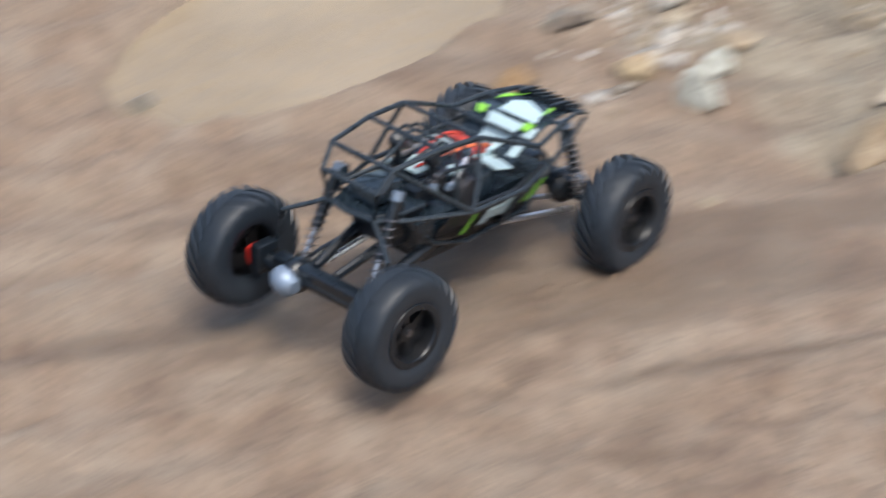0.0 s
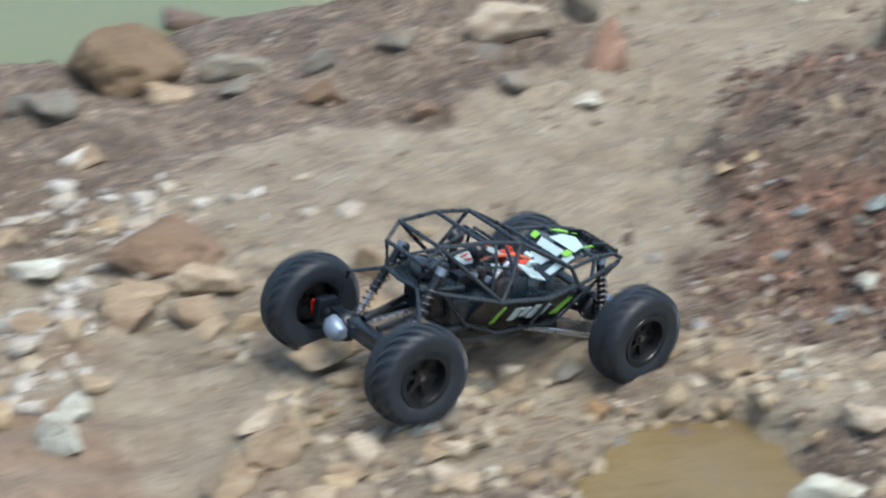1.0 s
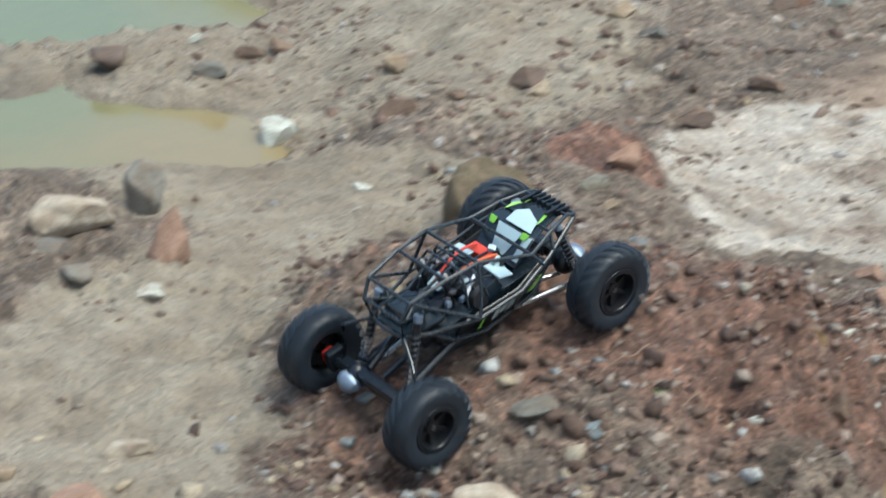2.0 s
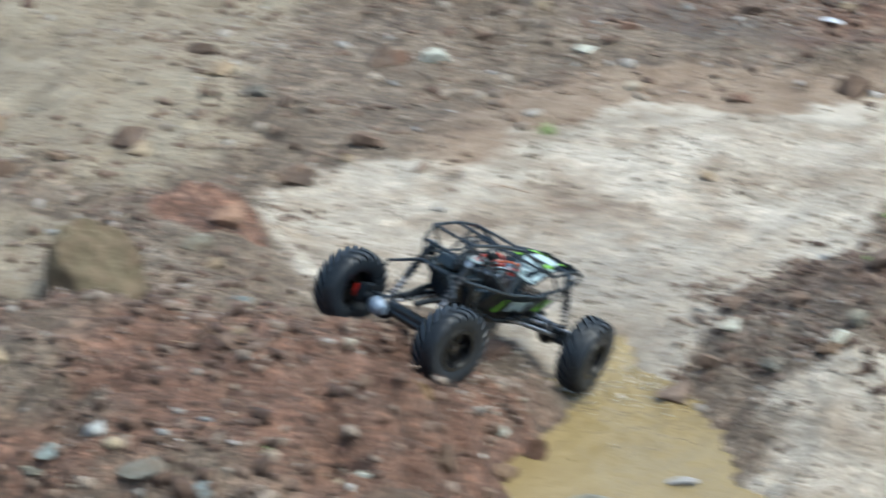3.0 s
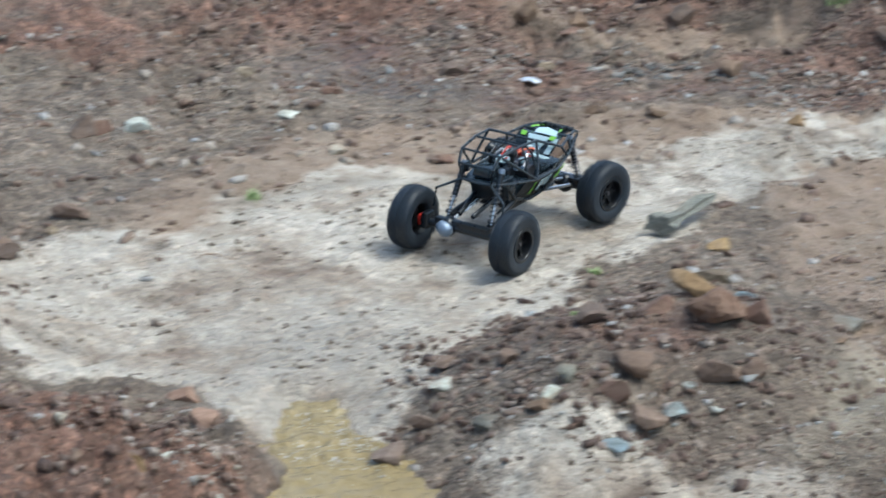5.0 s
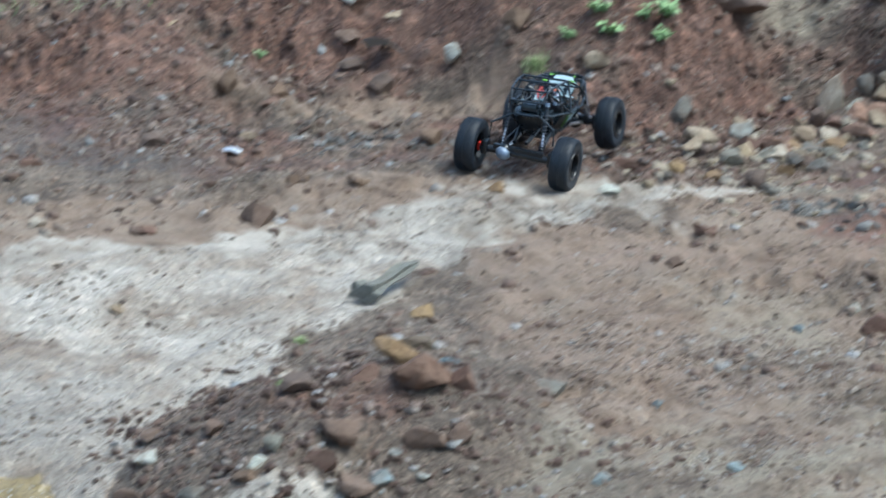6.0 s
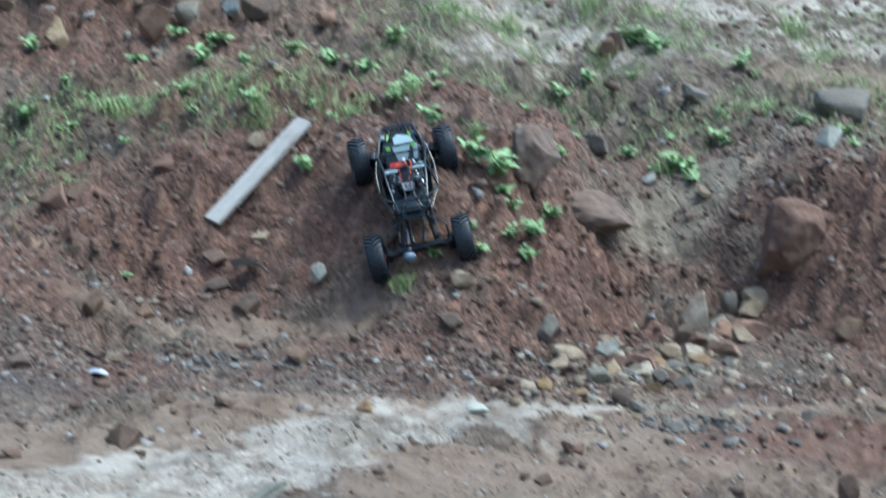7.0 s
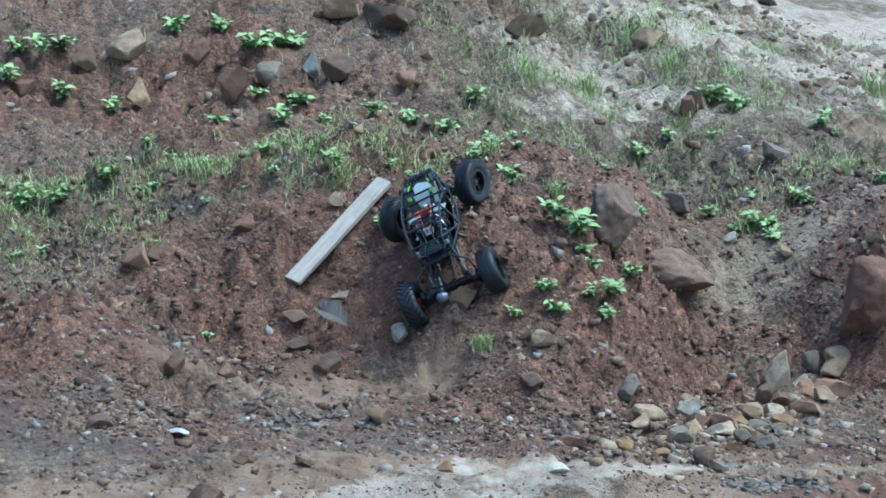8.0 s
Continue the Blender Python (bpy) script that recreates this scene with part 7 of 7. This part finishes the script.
def build_crawler():
    car = tagged(new("rock_crawler"), "black tube-frame radio-controlled rock crawler with lime trim and muddy balloon tyres", "toy car")
    # tube cage
    cage = lambda pts, r: part("cage_tube", tube([(x, y * 1.12, z) for x, y, z in pts], r * 0.78), TUBE, car)
    for s in (-1, 1):
        p = lambda *q: [(x, s * y, z) for x, y, z in q]
        cage(p((-0.150, 0.036, 0.092), (-0.115, 0.056, 0.088), (-0.030, 0.084, 0.082), (0.060, 0.086, 0.082), (0.135, 0.074, 0.098), (0.222, 0.046, 0.112)), 0.0045)
        cage(p((-0.150, 0.036, 0.092), (-0.153, 0.043, 0.132), (-0.132, 0.048, 0.160), (-0.060, 0.056, 0.167), (0.005, 0.060, 0.164), (0.060, 0.066, 0.141), (0.105, 0.070, 0.121), (0.160, 0.058, 0.128), (0.208, 0.046, 0.126), (0.226, 0.045, 0.118), (0.222, 0.046, 0.112)), 0.0045)
        cage(p((0.005, 0.060, 0.164), (-0.012, 0.076, 0.116), (-0.030, 0.084, 0.082)), 0.0042)
        cage(p((-0.132, 0.048, 0.160), (-0.078, 0.068, 0.118), (-0.030, 0.084, 0.082)), 0.0042)
        cage(p((0.105, 0.070, 0.121), (0.120, 0.078, 0.094)), 0.004)
        cage(p((0.160, 0.058, 0.128), (0.150, 0.070, 0.100)), 0.004)
        cage(p((-0.115, 0.056, 0.088), (-0.060, 0.048, 0.032), (0.000, 0.050, 0.014), (0.110, 0.048, 0.020), (0.160, 0.040, 0.052), (0.222, 0.046, 0.112)), 0.0042)
        cage(p((0.060, 0.086, 0.082), (0.060, 0.050, 0.016)), 0.004)
        cage(p((-0.150, 0.036, 0.092), (-0.170, 0.072, 0.072), (-0.178, 0.084, 0.066), (-0.186, 0.086, 0.022)), 0.0042)
        cage(p((-0.153, 0.043, 0.132), (-0.100, 0.030, 0.104), (-0.075, 0.0, 0.108)), 0.0034)
    for x, y, z in ((-0.153, 0.043, 0.132), (-0.132, 0.048, 0.160), (-0.060, 0.056, 0.167), (0.005, 0.060, 0.164), (0.105, 0.070, 0.121), (0.160, 0.058, 0.128), (0.208, 0.046, 0.126), (0.226, 0.045, 0.118)):
        cage([(x, -y, z), (x, y, z)], 0.0042)
    cage([(-0.115, -0.056, 0.088), (-0.150, -0.036, 0.092), (-0.156, 0.0, 0.092), (-0.150, 0.036, 0.092), (-0.115, 0.056, 0.088)], 0.005)
    for x, lean, top in ((-0.030, 0.012, 0.150), (0.012, -0.010, 0.146)):
        cage([(x, -0.058, 0.088), (x + lean * 0.6, -0.050, 0.128), (x + lean, -0.036, top), (x + lean, 0.036, top), (x + lean * 0.6, 0.050, 0.128), (x, 0.058, 0.088)], 0.0034)
    for s in (-1, 1):
        cage([(-0.018, s * 0.022, 0.150), (-0.085, s * 0.012, 0.128), (-0.135, s * 0.030, 0.112)], 0.0034)
    part("skid_plate", box((0.03, 0, 0.010), (0.20, 0.092, 0.012), 0.003), BLACK, car)
    part("chassis_tub", box((0.025, 0, 0.044), (0.20, 0.092, 0.056), 0.006, taper=1.25), DARK, car)
    part("rear_tray", plate([(-0.148, -0.034, 0.094), (-0.148, 0.034, 0.094), (-0.112, 0.050, 0.092), (-0.072, 0.056, 0.096), (-0.072, -0.056, 0.096), (-0.112, -0.050, 0.092)], 0.006), DARK, car, "dark grey ribbed rear deck panel")
    part("fuel_cell", box((-0.106, 0, 0.108), (0.056, 0.050, 0.022), 0.005, taper=0.86), GLOSS, car, "dark moulded rear box")
    part("rear_bulkhead", box((-0.088, 0, 0.064), (0.052, 0.072, 0.056), 0.006, taper=1.15), BLACK, car)
    for s in (-1, 1):
        sp = part("side_panel", plate([(-0.050, s * 0.078, 0.078), (0.062, s * 0.083, 0.078), (0.128, s * 0.072, 0.092), (0.118, s * 0.050, 0.026), (0.010, s * 0.050, 0.015), (-0.058, s * 0.049, 0.034)], 0.003), BLACK, car, "black side panel with pale and lime graphics")
        out = Vector((0, s * 0.0048, -0.002))
        along, up = Vector((0.98, s * 0.01, 0.05)).normalized(), Vector((0.0, s * 0.034, 0.064)).normalized()
        o = Vector((0.008, s * 0.0615, 0.040)) + out
        for k, (cut, tall) in enumerate(((0.0, 0.028), (0.006, 0.026), (0.0, 0.028), (0.004, 0.027))):
            q = o + along * (0.0175 * k) + up * cut
            part("graphic_bar", plate([q, q + along * 0.013, q + along * 0.018 + up * (tall - cut), q + along * 0.005 + up * (tall - cut)], 0.0012), PALE, sp, "pale graphic bar", False)
        for q, ln in ((Vector((0.090, s * 0.0605, 0.044)), 0.026), (Vector((-0.022, s * 0.0585, 0.036)), 0.014)):
            q = q + out
            part("lime_flash", plate([q, q + along * ln * 0.6, q + along * ln + up * 0.036, q + along * ln * 0.7 + up * 0.036], 0.0012), GREEN, sp, "lime green flash", False)
    hood = part("hood", plate([(0.130, -0.058, 0.127), (0.130, 0.058, 0.127), (0.166, 0.048, 0.130), (0.206, 0.036, 0.122), (0.206, -0.036, 0.122), (0.166, -0.048, 0.130)], 0.004), GLOSS, car, "glossy black hood panel with lime flashes")
    for s in (-1, 1):
        part("hood_flash", plate([(0.150, s * 0.040, 0.1340), (0.168, s * 0.040, 0.1345), (0.198, s * 0.026, 0.1290), (0.186, s * 0.026, 0.1315)], 0.0015), GREEN, hood, "lime green flash", False)
        part("hood_rib", box((0.196, s * 0.030, 0.131), (0.030, 0.006, 0.010), 0.002, (0, 6, 0)), BLACK, hood)
    part("hood_plate", plate([(0.133, -0.046, 0.1318), (0.133, 0.018, 0.1318), (0.160, 0.020, 0.1343), (0.176, 0.004, 0.1332), (0.160, -0.034, 0.1343)], 0.0015), PALE, hood, "pale hood graphic", False)
    dash = part("dash_panel", plate([(0.084, -0.052, 0.090), (0.084, 0.052, 0.090), (0.130, 0.058, 0.127), (0.130, -0.058, 0.127)], 0.003), GLOSS, car, "glossy dark sloping dash panel")
    part("dash_plate", plate([(0.0895, -0.016, 0.0985), (0.0895, 0.014, 0.0985), (0.1265, 0.028, 0.1285), (0.1265, -0.032, 0.1285)], 0.002), PALE, dash, "pale tapered dash plate", False)
    part("dash_wing", plate([(0.090, -0.050, 0.0985), (0.090, -0.036, 0.0985), (0.1265, -0.040, 0.1285), (0.1265, -0.056, 0.1285)], 0.002), PALE, dash, "pale corner strip", False)
    for s in (-1, 1):
        part("dash_flash", plate([(0.118, s * 0.034, 0.1240), (0.118, s * 0.046, 0.1240), (0.1285, s * 0.050, 0.1315), (0.1285, s * 0.034, 0.1315)], 0.002), GREEN, dash, "lime green flash", False)
    for k in range(7):
        y = -0.036 + 0.012 * k
        part("bumper_rib", box((0.214, y, 0.124), (0.030, 0.0045, 0.012), 0.0015, (0, 14, 0)), BLACK, car)
    # inside the cage
    part("battery", box((0.072, 0.018, 0.094), (0.022, 0.056, 0.022), 0.005), REDWIRE, car, "red-wrapped battery pack")
    for s in (-1, 1):
        part("seat", box((0.030, s * 0.044, 0.084), (0.038, 0.032, 0.030), 0.006, (0, -14, 0), 0.85), DARK, car, "dark moulded seat")
        part("seat_panel", plate([(0.040, s * 0.024, 0.108), (0.040, s * 0.066, 0.104), (0.066, s * 0.070, 0.098), (0.070, s * 0.026, 0.102)], 0.004), PALE, car, "pale moulded panel")
        part("helmet", turned([(0.0, -0.012), (0.009, -0.009), (0.0135, 0.0), (0.0115, 0.007), (0.0, 0.012)], 12), BLACK, car, "black dome").location = (-0.040, s * 0.030, 0.138)
        part("seat_post", tube([(-0.040, s * 0.030, 0.08), (-0.040, s * 0.030, 0.132)], 0.006), BLACK, car)
        part("shock_mount", box((-0.118, s * 0.050, 0.112), (0.014, 0.014, 0.026), 0.003), DARK, car)
        part("body_post", tube([(0.02, s * 0.02, 0.08), (0.015, s * 0.036, 0.118), (-0.02, s * 0.05, 0.10)], 0.0035), STEEL, car, "bent silver rod")
    part("speed_controller", box((-0.022, 0.016, 0.094), (0.042, 0.036, 0.024), 0.003), DARK, car)
    label = part("controller_label", plate([(-0.050, -0.014, 0.112), (-0.050, 0.014, 0.112), (-0.020, 0.020, 0.118), (-0.020, -0.020, 0.118)], 0.002), PALE, car, "pale label with red bars", False)
    for s in (-1, 1):
        part("label_bar", plate([(-0.044, s * 0.005 - 0.002, 0.1160), (-0.044, s * 0.005 + 0.002, 0.1160), (-0.028, s * 0.008 + 0.003, 0.1192), (-0.028, s * 0.008 - 0.003, 0.1192)], 0.001), RED, label, "red bar", False)
    part("receiver_box", box((-0.060, -0.028, 0.096), (0.036, 0.026, 0.020), 0.003), BLACK, car)
    part("motor", turned([(0.0, -0.028), (0.018, -0.028), (0.0185, -0.022), (0.0185, 0.026), (0.0, 0.028)], 20), SPRING, car, "silver can motor").location = (0.004, -0.030, 0.082)
    part("gearbox", box((0.036, 0, 0.074), (0.050, 0.050, 0.040), 0.006), BLACK, car)
    for a, b, c, mt, lb in (((0.076, -0.02, 0.110), (0.03, -0.030, 0.140), (-0.02, 0.0, 0.106), ORANGE, "orange wire"), ((0.074, 0.03, 0.110), (0.02, 0.015, 0.145), (-0.03, 0.016, 0.106), REDWIRE, "red wire"), ((0.07, 0.0, 0.108), (0.01, -0.01, 0.132), (-0.05, -0.028, 0.106), BLACK, ""), ((0.05, 0.05, 0.10), (0.0, 0.06, 0.13), (-0.06, 0.03, 0.10), BLACK, ""), ((0.05, -0.05, 0.10), (0.0, -0.05, 0.13), (-0.07, -0.02, 0.10), BLACK, "")):
        a, b, c = Vector(a), Vector(b), Vector(c)
        part("wire", tube([a * (1 - u) ** 2 + b * 2 * u * (1 - u) + c * u * u for u in [j / 10 for j in range(11)]], 0.0024, 6), mt, car, lb)
    # small fittings seen through the cage
    fit = random.Random(8)
    for k in range(16):
        x, y = fit.uniform(-0.07, 0.09), fit.uniform(-0.055, 0.055)
        size = (fit.uniform(0.008, 0.018), fit.uniform(0.006, 0.014), fit.uniform(0.006, 0.014))
        mt = (PALE, DARK, SPRING, ALLOY)[k % 4]
        part("bracket", box((x, y, fit.uniform(0.094, 0.116)), size, 0.0015, (fit.uniform(-20, 20), fit.uniform(-20, 20), fit.uniform(0, 90))), mt, car, ("pale plastic connector", "", "dull steel bracket", "grey-blue bracket")[k % 4])
    # running gear
    axles = []
    for sx, name in ((-1, "rear_axle"), (1, "front_axle")):
        x = sx * BASE / 2
        bm = tube([(x, -0.118, 0), (x, -0.03, 0), (x, 0.118, 0)], 0.0105, 12)
        add_box(bm, (x, 0.0, 0.012), (0.020, 0.15, 0.014), 0.003)
        for s in (-1, 1):
            add_box(bm, (x, s * 0.100, 0.004), (0.034, 0.018, 0.040), 0.004)
        ax = part(name, bm, BLACK, car, "black solid axle with silver diff cover" if sx < 0 else "black solid steering axle")
        axles.append((ax, sx))
        bm = bmesh.new()
        bmesh.ops.create_uvsphere(bm, u_segments=20, v_segments=12, radius=0.024)
        bmesh.ops.transform(bm, matrix=pose(x, 0.040 if sx < 0 else -0.035, 0) @ Matrix.Diagonal((1.0, 0.85, 1.0, 1)), verts=bm.verts[:])
        part("diff_housing", bm, BLACK, ax)
        y = 0.040 if sx < 0 else -0.035
        bm = bmesh.new()
        bmesh.ops.create_uvsphere(bm, u_segments=8, v_segments=6, radius=0.022)
        bmesh.ops.transform(bm, matrix=pose(x + sx * 0.020, y, 0.0, 0, 90, 0) @ pose(0, 0, 0, 0, 0, 22.5) @ Matrix.Diagonal((0.86, 1.06, 0.85, 1)), verts=bm.verts[:])
        part("diff_cover", bm, ALLOY, ax, "silver-blue faceted diff cover")
        for s in (-1, 1):
            part("axle_clamp", box((x - 0.002, s * 0.117, 0.002), (0.024, 0.006, 0.026), 0.006), RED if s > 0 and sx < 0 else BLACK, ax, "red anodised axle clamp" if s > 0 and sx < 0 else "")
    for s in (-1, 1):
        part("trailing_arm", tube([(-0.196, s * 0.058, -0.010), (-0.150, s * 0.054, 0.008), (-0.050, s * 0.044, 0.026)], 0.0085, 10), BLACK, car, "black rear trailing arm")
        part("upper_link", tube([(-0.192, s * 0.018, 0.020), (-0.070, s * 0.034, 0.060)], 0.006), BLACK, car)
        part("lower_link", tube([(0.194, s * 0.060, -0.008), (0.050, s * 0.046, 0.016)], 0.0045), STEEL, car, "bare steel front lower link")
        part("upper_link", tube([(0.190, s * 0.020, 0.022), (0.090, s * 0.034, 0.055)], 0.005), BLACK, car)
        coil_over(car, (-0.176, s * 0.060, 0.004), (-0.120, s * 0.052, 0.124))
        coil_over(car, (0.196, s * 0.074, 0.012), (0.184, s * 0.052, 0.120))
    part("drive_shaft", tube([(-0.186, 0.036, 0.004), (-0.03, 0.012, 0.045)], 0.0042), STEEL, car, "bare steel drive shaft")
    part("drive_shaft", tube([(0.186, -0.034, 0.004), (0.06, -0.008, 0.024)], 0.0042), STEEL, car, "bare steel drive shaft")
    part("tie_rod", tube([(0.222, -0.10, 0.004), (0.222, 0.10, 0.004)], 0.0036), STEEL, car, "steel tie rod")
    part("servo", box((0.196, 0.024, 0.034), (0.024, 0.040, 0.026), 0.003), DARK, car)
    wheels = []
    for sx in (-1, 1):
        for s in (1, -1):
            w = build_wheel(car, s)
            w.location = (sx * BASE / 2, s * TRACK / 2, 0)
            wheels.append((w, sx, s))
    return car, wheels, axles


CRAWLER, WHEELS, AXLES = build_crawler()
# seconds; middle of the axles x, y, z; heading, nose up, front and rear axle's left side up, steering to the left (degrees)
DRIVE = (
    (0.00, -1.838, 2.077, 0.115, 83.6, -5.7, 3.1, 1.6, 6),
    (0.30, -1.782, 2.457, 0.088, 87.8, -5.2, 8.5, 1.9, -22),
    (0.50, -1.670, 2.666, 0.082, 71.5, -1.9, -1.1, -3.6, -3),
    (0.80, -1.520, 2.999, 0.064, 63.5, -0.6, -3.3, -7.8, 3),
    (1.00, -1.379, 3.152, 0.070, 58.4, -8.4, 3.6, 0.6, 7),
    (1.20, -1.229, 3.306, 0.047, 69.2, -0.8, 0.7, 6.3, -2),
    (1.40, -1.104, 3.459, 0.051, 60.8, 1.3, 2.6, 2.6, 0),
    (1.60, -1.023, 3.602, 0.110, 57.6, 16.4, 2.6, 2.6, 0),
    (1.80, -0.959, 3.732, 0.135, 54.5, 23.9, 3.8, 3.8, 0),
    (2.00, -0.894, 3.846, 0.162, 51.3, 21.8, 7.1, 7.1, 0),
    (2.15, -0.834, 3.922, 0.203, 49.0, 13.8, 1.1, 1.1, 0),
    (2.30, -0.762, 4.007, 0.205, 48.3, 6.7, -1.1, 2.4, -4),
    (2.50, -0.631, 4.075, 0.217, 45.8, 1.6, 4.0, 9.7, 12),
    (2.80, -0.390, 4.414, 0.096, 47.2, -17.5, -5.6, -4.1, 33),
    (3.00, -0.279, 4.644, 0.014, 49.9, -16.5, 6.8, 6.3, 18),
    (3.20, -0.210, 4.699, -0.015, 56.7, -11.7, 7.5, 1.1, 5),
    (3.50, -0.191, 4.907, -0.028, 73.6, -5.1, 1.1, 2.5, 6),
    (3.80, -0.182, 5.078, -0.042, 86.4, -0.5, -0.7, -0.7, 3),
    (4.00, -0.209, 5.247, -0.032, 88.1, 1.8, -1.7, 1.5, -22),
    (4.20, -0.151, 5.419, -0.017, 76.4, 2.7, 1.1, -2.6, -24),
    (4.45, -0.043, 5.560, 0.003, 70.3, 5.8, 1.2, 1.2, -17),
    (4.70, 0.145, 5.695, 0.031, 63.3, 6.1, 1.8, 1.8, -14),
    (4.95, 0.378, 5.831, 0.049, 56.2, 5.8, 0.6, 0.6, -10),
    (5.15, 0.575, 5.960, 0.059, 50.6, 2.9, -0.4, -0.4, -8),
    (5.30, 0.718, 6.077, 0.073, 46.9, 4.4, -1.6, -0.4, 9),
    (5.50, 0.910, 6.276, 0.091, 46.3, 2.6, -2.5, -4.8, 11),
    (6.00, 1.449, 7.073, 0.132, 60.6, 3.4, -4.5, 2.7, -1),
    (6.30, 1.680, 7.586, 0.252, 67.2, 24.1, -8.4, 0.0, 6),
    (6.50, 1.684, 7.713, 0.323, 78.6, 23.9, -8.7, -11.1, 20),
    (7.00, 1.596, 7.958, 0.431, 93.8, 37.4, -16.8, -23.7, 4),
    (7.50, 1.485, 8.079, 0.465, 93.7, 35.9, -31.9, -33.4, -37),
    (8.00, 1.461, 8.105, 0.455, 93.5, 34.1, -39.8, -36.7, -28),
)


def car_pose(x, y, z, head, nose, side):
    a, b, c = radians(head), radians(nose), radians(side)
    f = Vector((math.cos(a) * math.cos(b), math.sin(a) * math.cos(b), math.sin(b)))
    l0 = Vector((-math.sin(a), math.cos(a), 0))
    u0 = f.cross(l0)
    l, u = l0 * math.cos(c) + u0 * math.sin(c), u0 * math.cos(c) - l0 * math.sin(c)
    m = Matrix((f, l, u)).transposed().to_4x4()
    m.translation = (x, y, z)
    return m


# how the body rides up on its springs: seconds, nose up, left side up (degrees), lift (metres)
RIDE = ((0.0, -1.5, 0, -0.009), (0.3, -1, 0, -0.004), (0.5, 0, 0, 0), (0.8, -2, 0, -0.009), (1.0, -4.5, 0, -0.018), (1.2, -3, 0, -0.014), (2.3, -4, 0, -0.014), (2.5, -5, 0, -0.016), (2.8, 0, 0, 0.006), (3.0, 0, 0, 0.011), (3.2, 0, 0, 0), (3.5, 0, 0, -0.012), (4.0, 0, 0, 0), (8.0, 0, 0, 0))


def glide(rows, t):
    """Smooth values between rows of (seconds, ...)."""
    a = np.array(rows, float)
    ts, v = a[:, 0], a[:, 1:]
    slope = np.gradient(v, ts, axis=0)
    k = int(np.clip(np.searchsorted(ts, t, side="right") - 1, 0, len(ts) - 2))
    d = ts[k + 1] - ts[k]
    u = (t - ts[k]) / d
    return (2 * u ** 3 - 3 * u ** 2 + 1) * v[k] + (u ** 3 - 2 * u ** 2 + u) * d * slope[k] + (3 * u ** 2 - 2 * u ** 3) * v[k + 1] + (u ** 3 - u ** 2) * d * slope[k + 1]


def build_drops():
    """Drops thrown up by the wheels: each with its start, its leap and when it leaves the water."""
    r, drops = random.Random(4), []
    bm = bmesh.new()
    bmesh.ops.create_icosphere(bm, subdivisions=2, radius=1.0)
    me = bpy.data.meshes.new("water_drop")
    bm.to_mesh(me)
    bm.free()
    me.materials.append(DROP)
    for k in range(80):
        late = k >= 40
        t0 = r.uniform(3.45, 4.25) if late else r.uniform(3.08, 3.42)
        ob = tagged(new("water_drop", me), "clear drop of water splashed from the muddy puddle", "water drop", "splashing drops")
        size = r.uniform(0.0012, 0.0036)
        ob.scale = (size, size, size * 1.5)
        a = Vector((r.uniform(-0.06, 0.10), r.uniform(4.66, 4.92), PUDDLE_Z - 0.02))
        leap = Vector((r.uniform(-0.25, 0.3), r.uniform(-0.35, 0.15), r.uniform(0.7, 1.2) if late else r.uniform(1.0, 2.0)))
        drops.append((ob, a, leap, t0))
    return drops


DROPS = build_drops()


def motions():
    steps = [glide(DRIVE, f / 30) for f in range(241)]
    ride = [glide(RIDE, f / 30) for f in range(241)]
    base, body, roll, rolled = [], [], [0.0], 0.0
    for f, (x, y, z, head, nose, front, rear, turn) in enumerate(steps):
        base.append(car_pose(x, y, z, head, nose, 0.5 * (front + rear)))
        body.append(pose(0, 0, ride[f][2], ride[f][1], -ride[f][0], 0))
        if f:
            go = float(np.linalg.norm(steps[f][:3] - steps[f - 1][:3]))
            rolled += min(go / WHEEL_R + (0.35 if f > 207 else 0.0), 1.3)
            roll.append(rolled)
    walk(CRAWLER, [(f / 30, base[f] @ body[f]) for f in range(0, 241, 2)])
    # each axle rocks on the frame
    rock_by = lambda sx, f: body[f].inverted() @ Matrix.Rotation(radians(0.5 * sx * (steps[f][5] - steps[f][6])), 4, "X")
    for ax, sx in AXLES:
        walk(ax, [(f / 30, rock_by(sx, f)) for f in range(0, 241, 2)])
    for w, sx, s in WHEELS:
        rows = []
        for f in range(241):
            turn = float(steps[f][7]) if sx > 0 else 0.0
            spun = roll[min(f, 228)] if (sx, s) == (-1, 1) else roll[f]
            rows.append((f / 30, rock_by(sx, f) @ Matrix.Translation((sx * BASE / 2, s * TRACK / 2, 0)) @ Matrix.Rotation(radians(turn), 4, "Z") @ Matrix.Rotation(spun, 4, "Y")))
        walk(w, rows)
    for ob, a, leap, t0 in DROPS:
        flight = 2 * leap.z / 9.81
        n = max(3, int(flight / 0.04))
        ts = [t0 + flight * k / n for k in range(n + 1)]
        at = [Matrix.Translation(a + leap * (t - t0) + Vector((0, 0, -4.905 * (t - t0) ** 2))) for t in ts]
        walk(ob, [(0.0, at[0])] + list(zip(ts, at)) + [(8.0, at[-1])])
    # the withered leaf is flicked up at the end
    lay = DRY_LEAF.matrix_world.copy()
    up = Matrix.Translation((0.01, 0.0, 0.035)) @ lay @ pose(0, 0, 0, 55, 20, 10)
    walk(DRY_LEAF, [(0.0, lay), (7.8, lay), (7.9, Matrix.Translation((0, 0, 0.02)) @ lay @ pose(0, 0, 0, 30, 8, 4)), (8.0, up)])


motions()
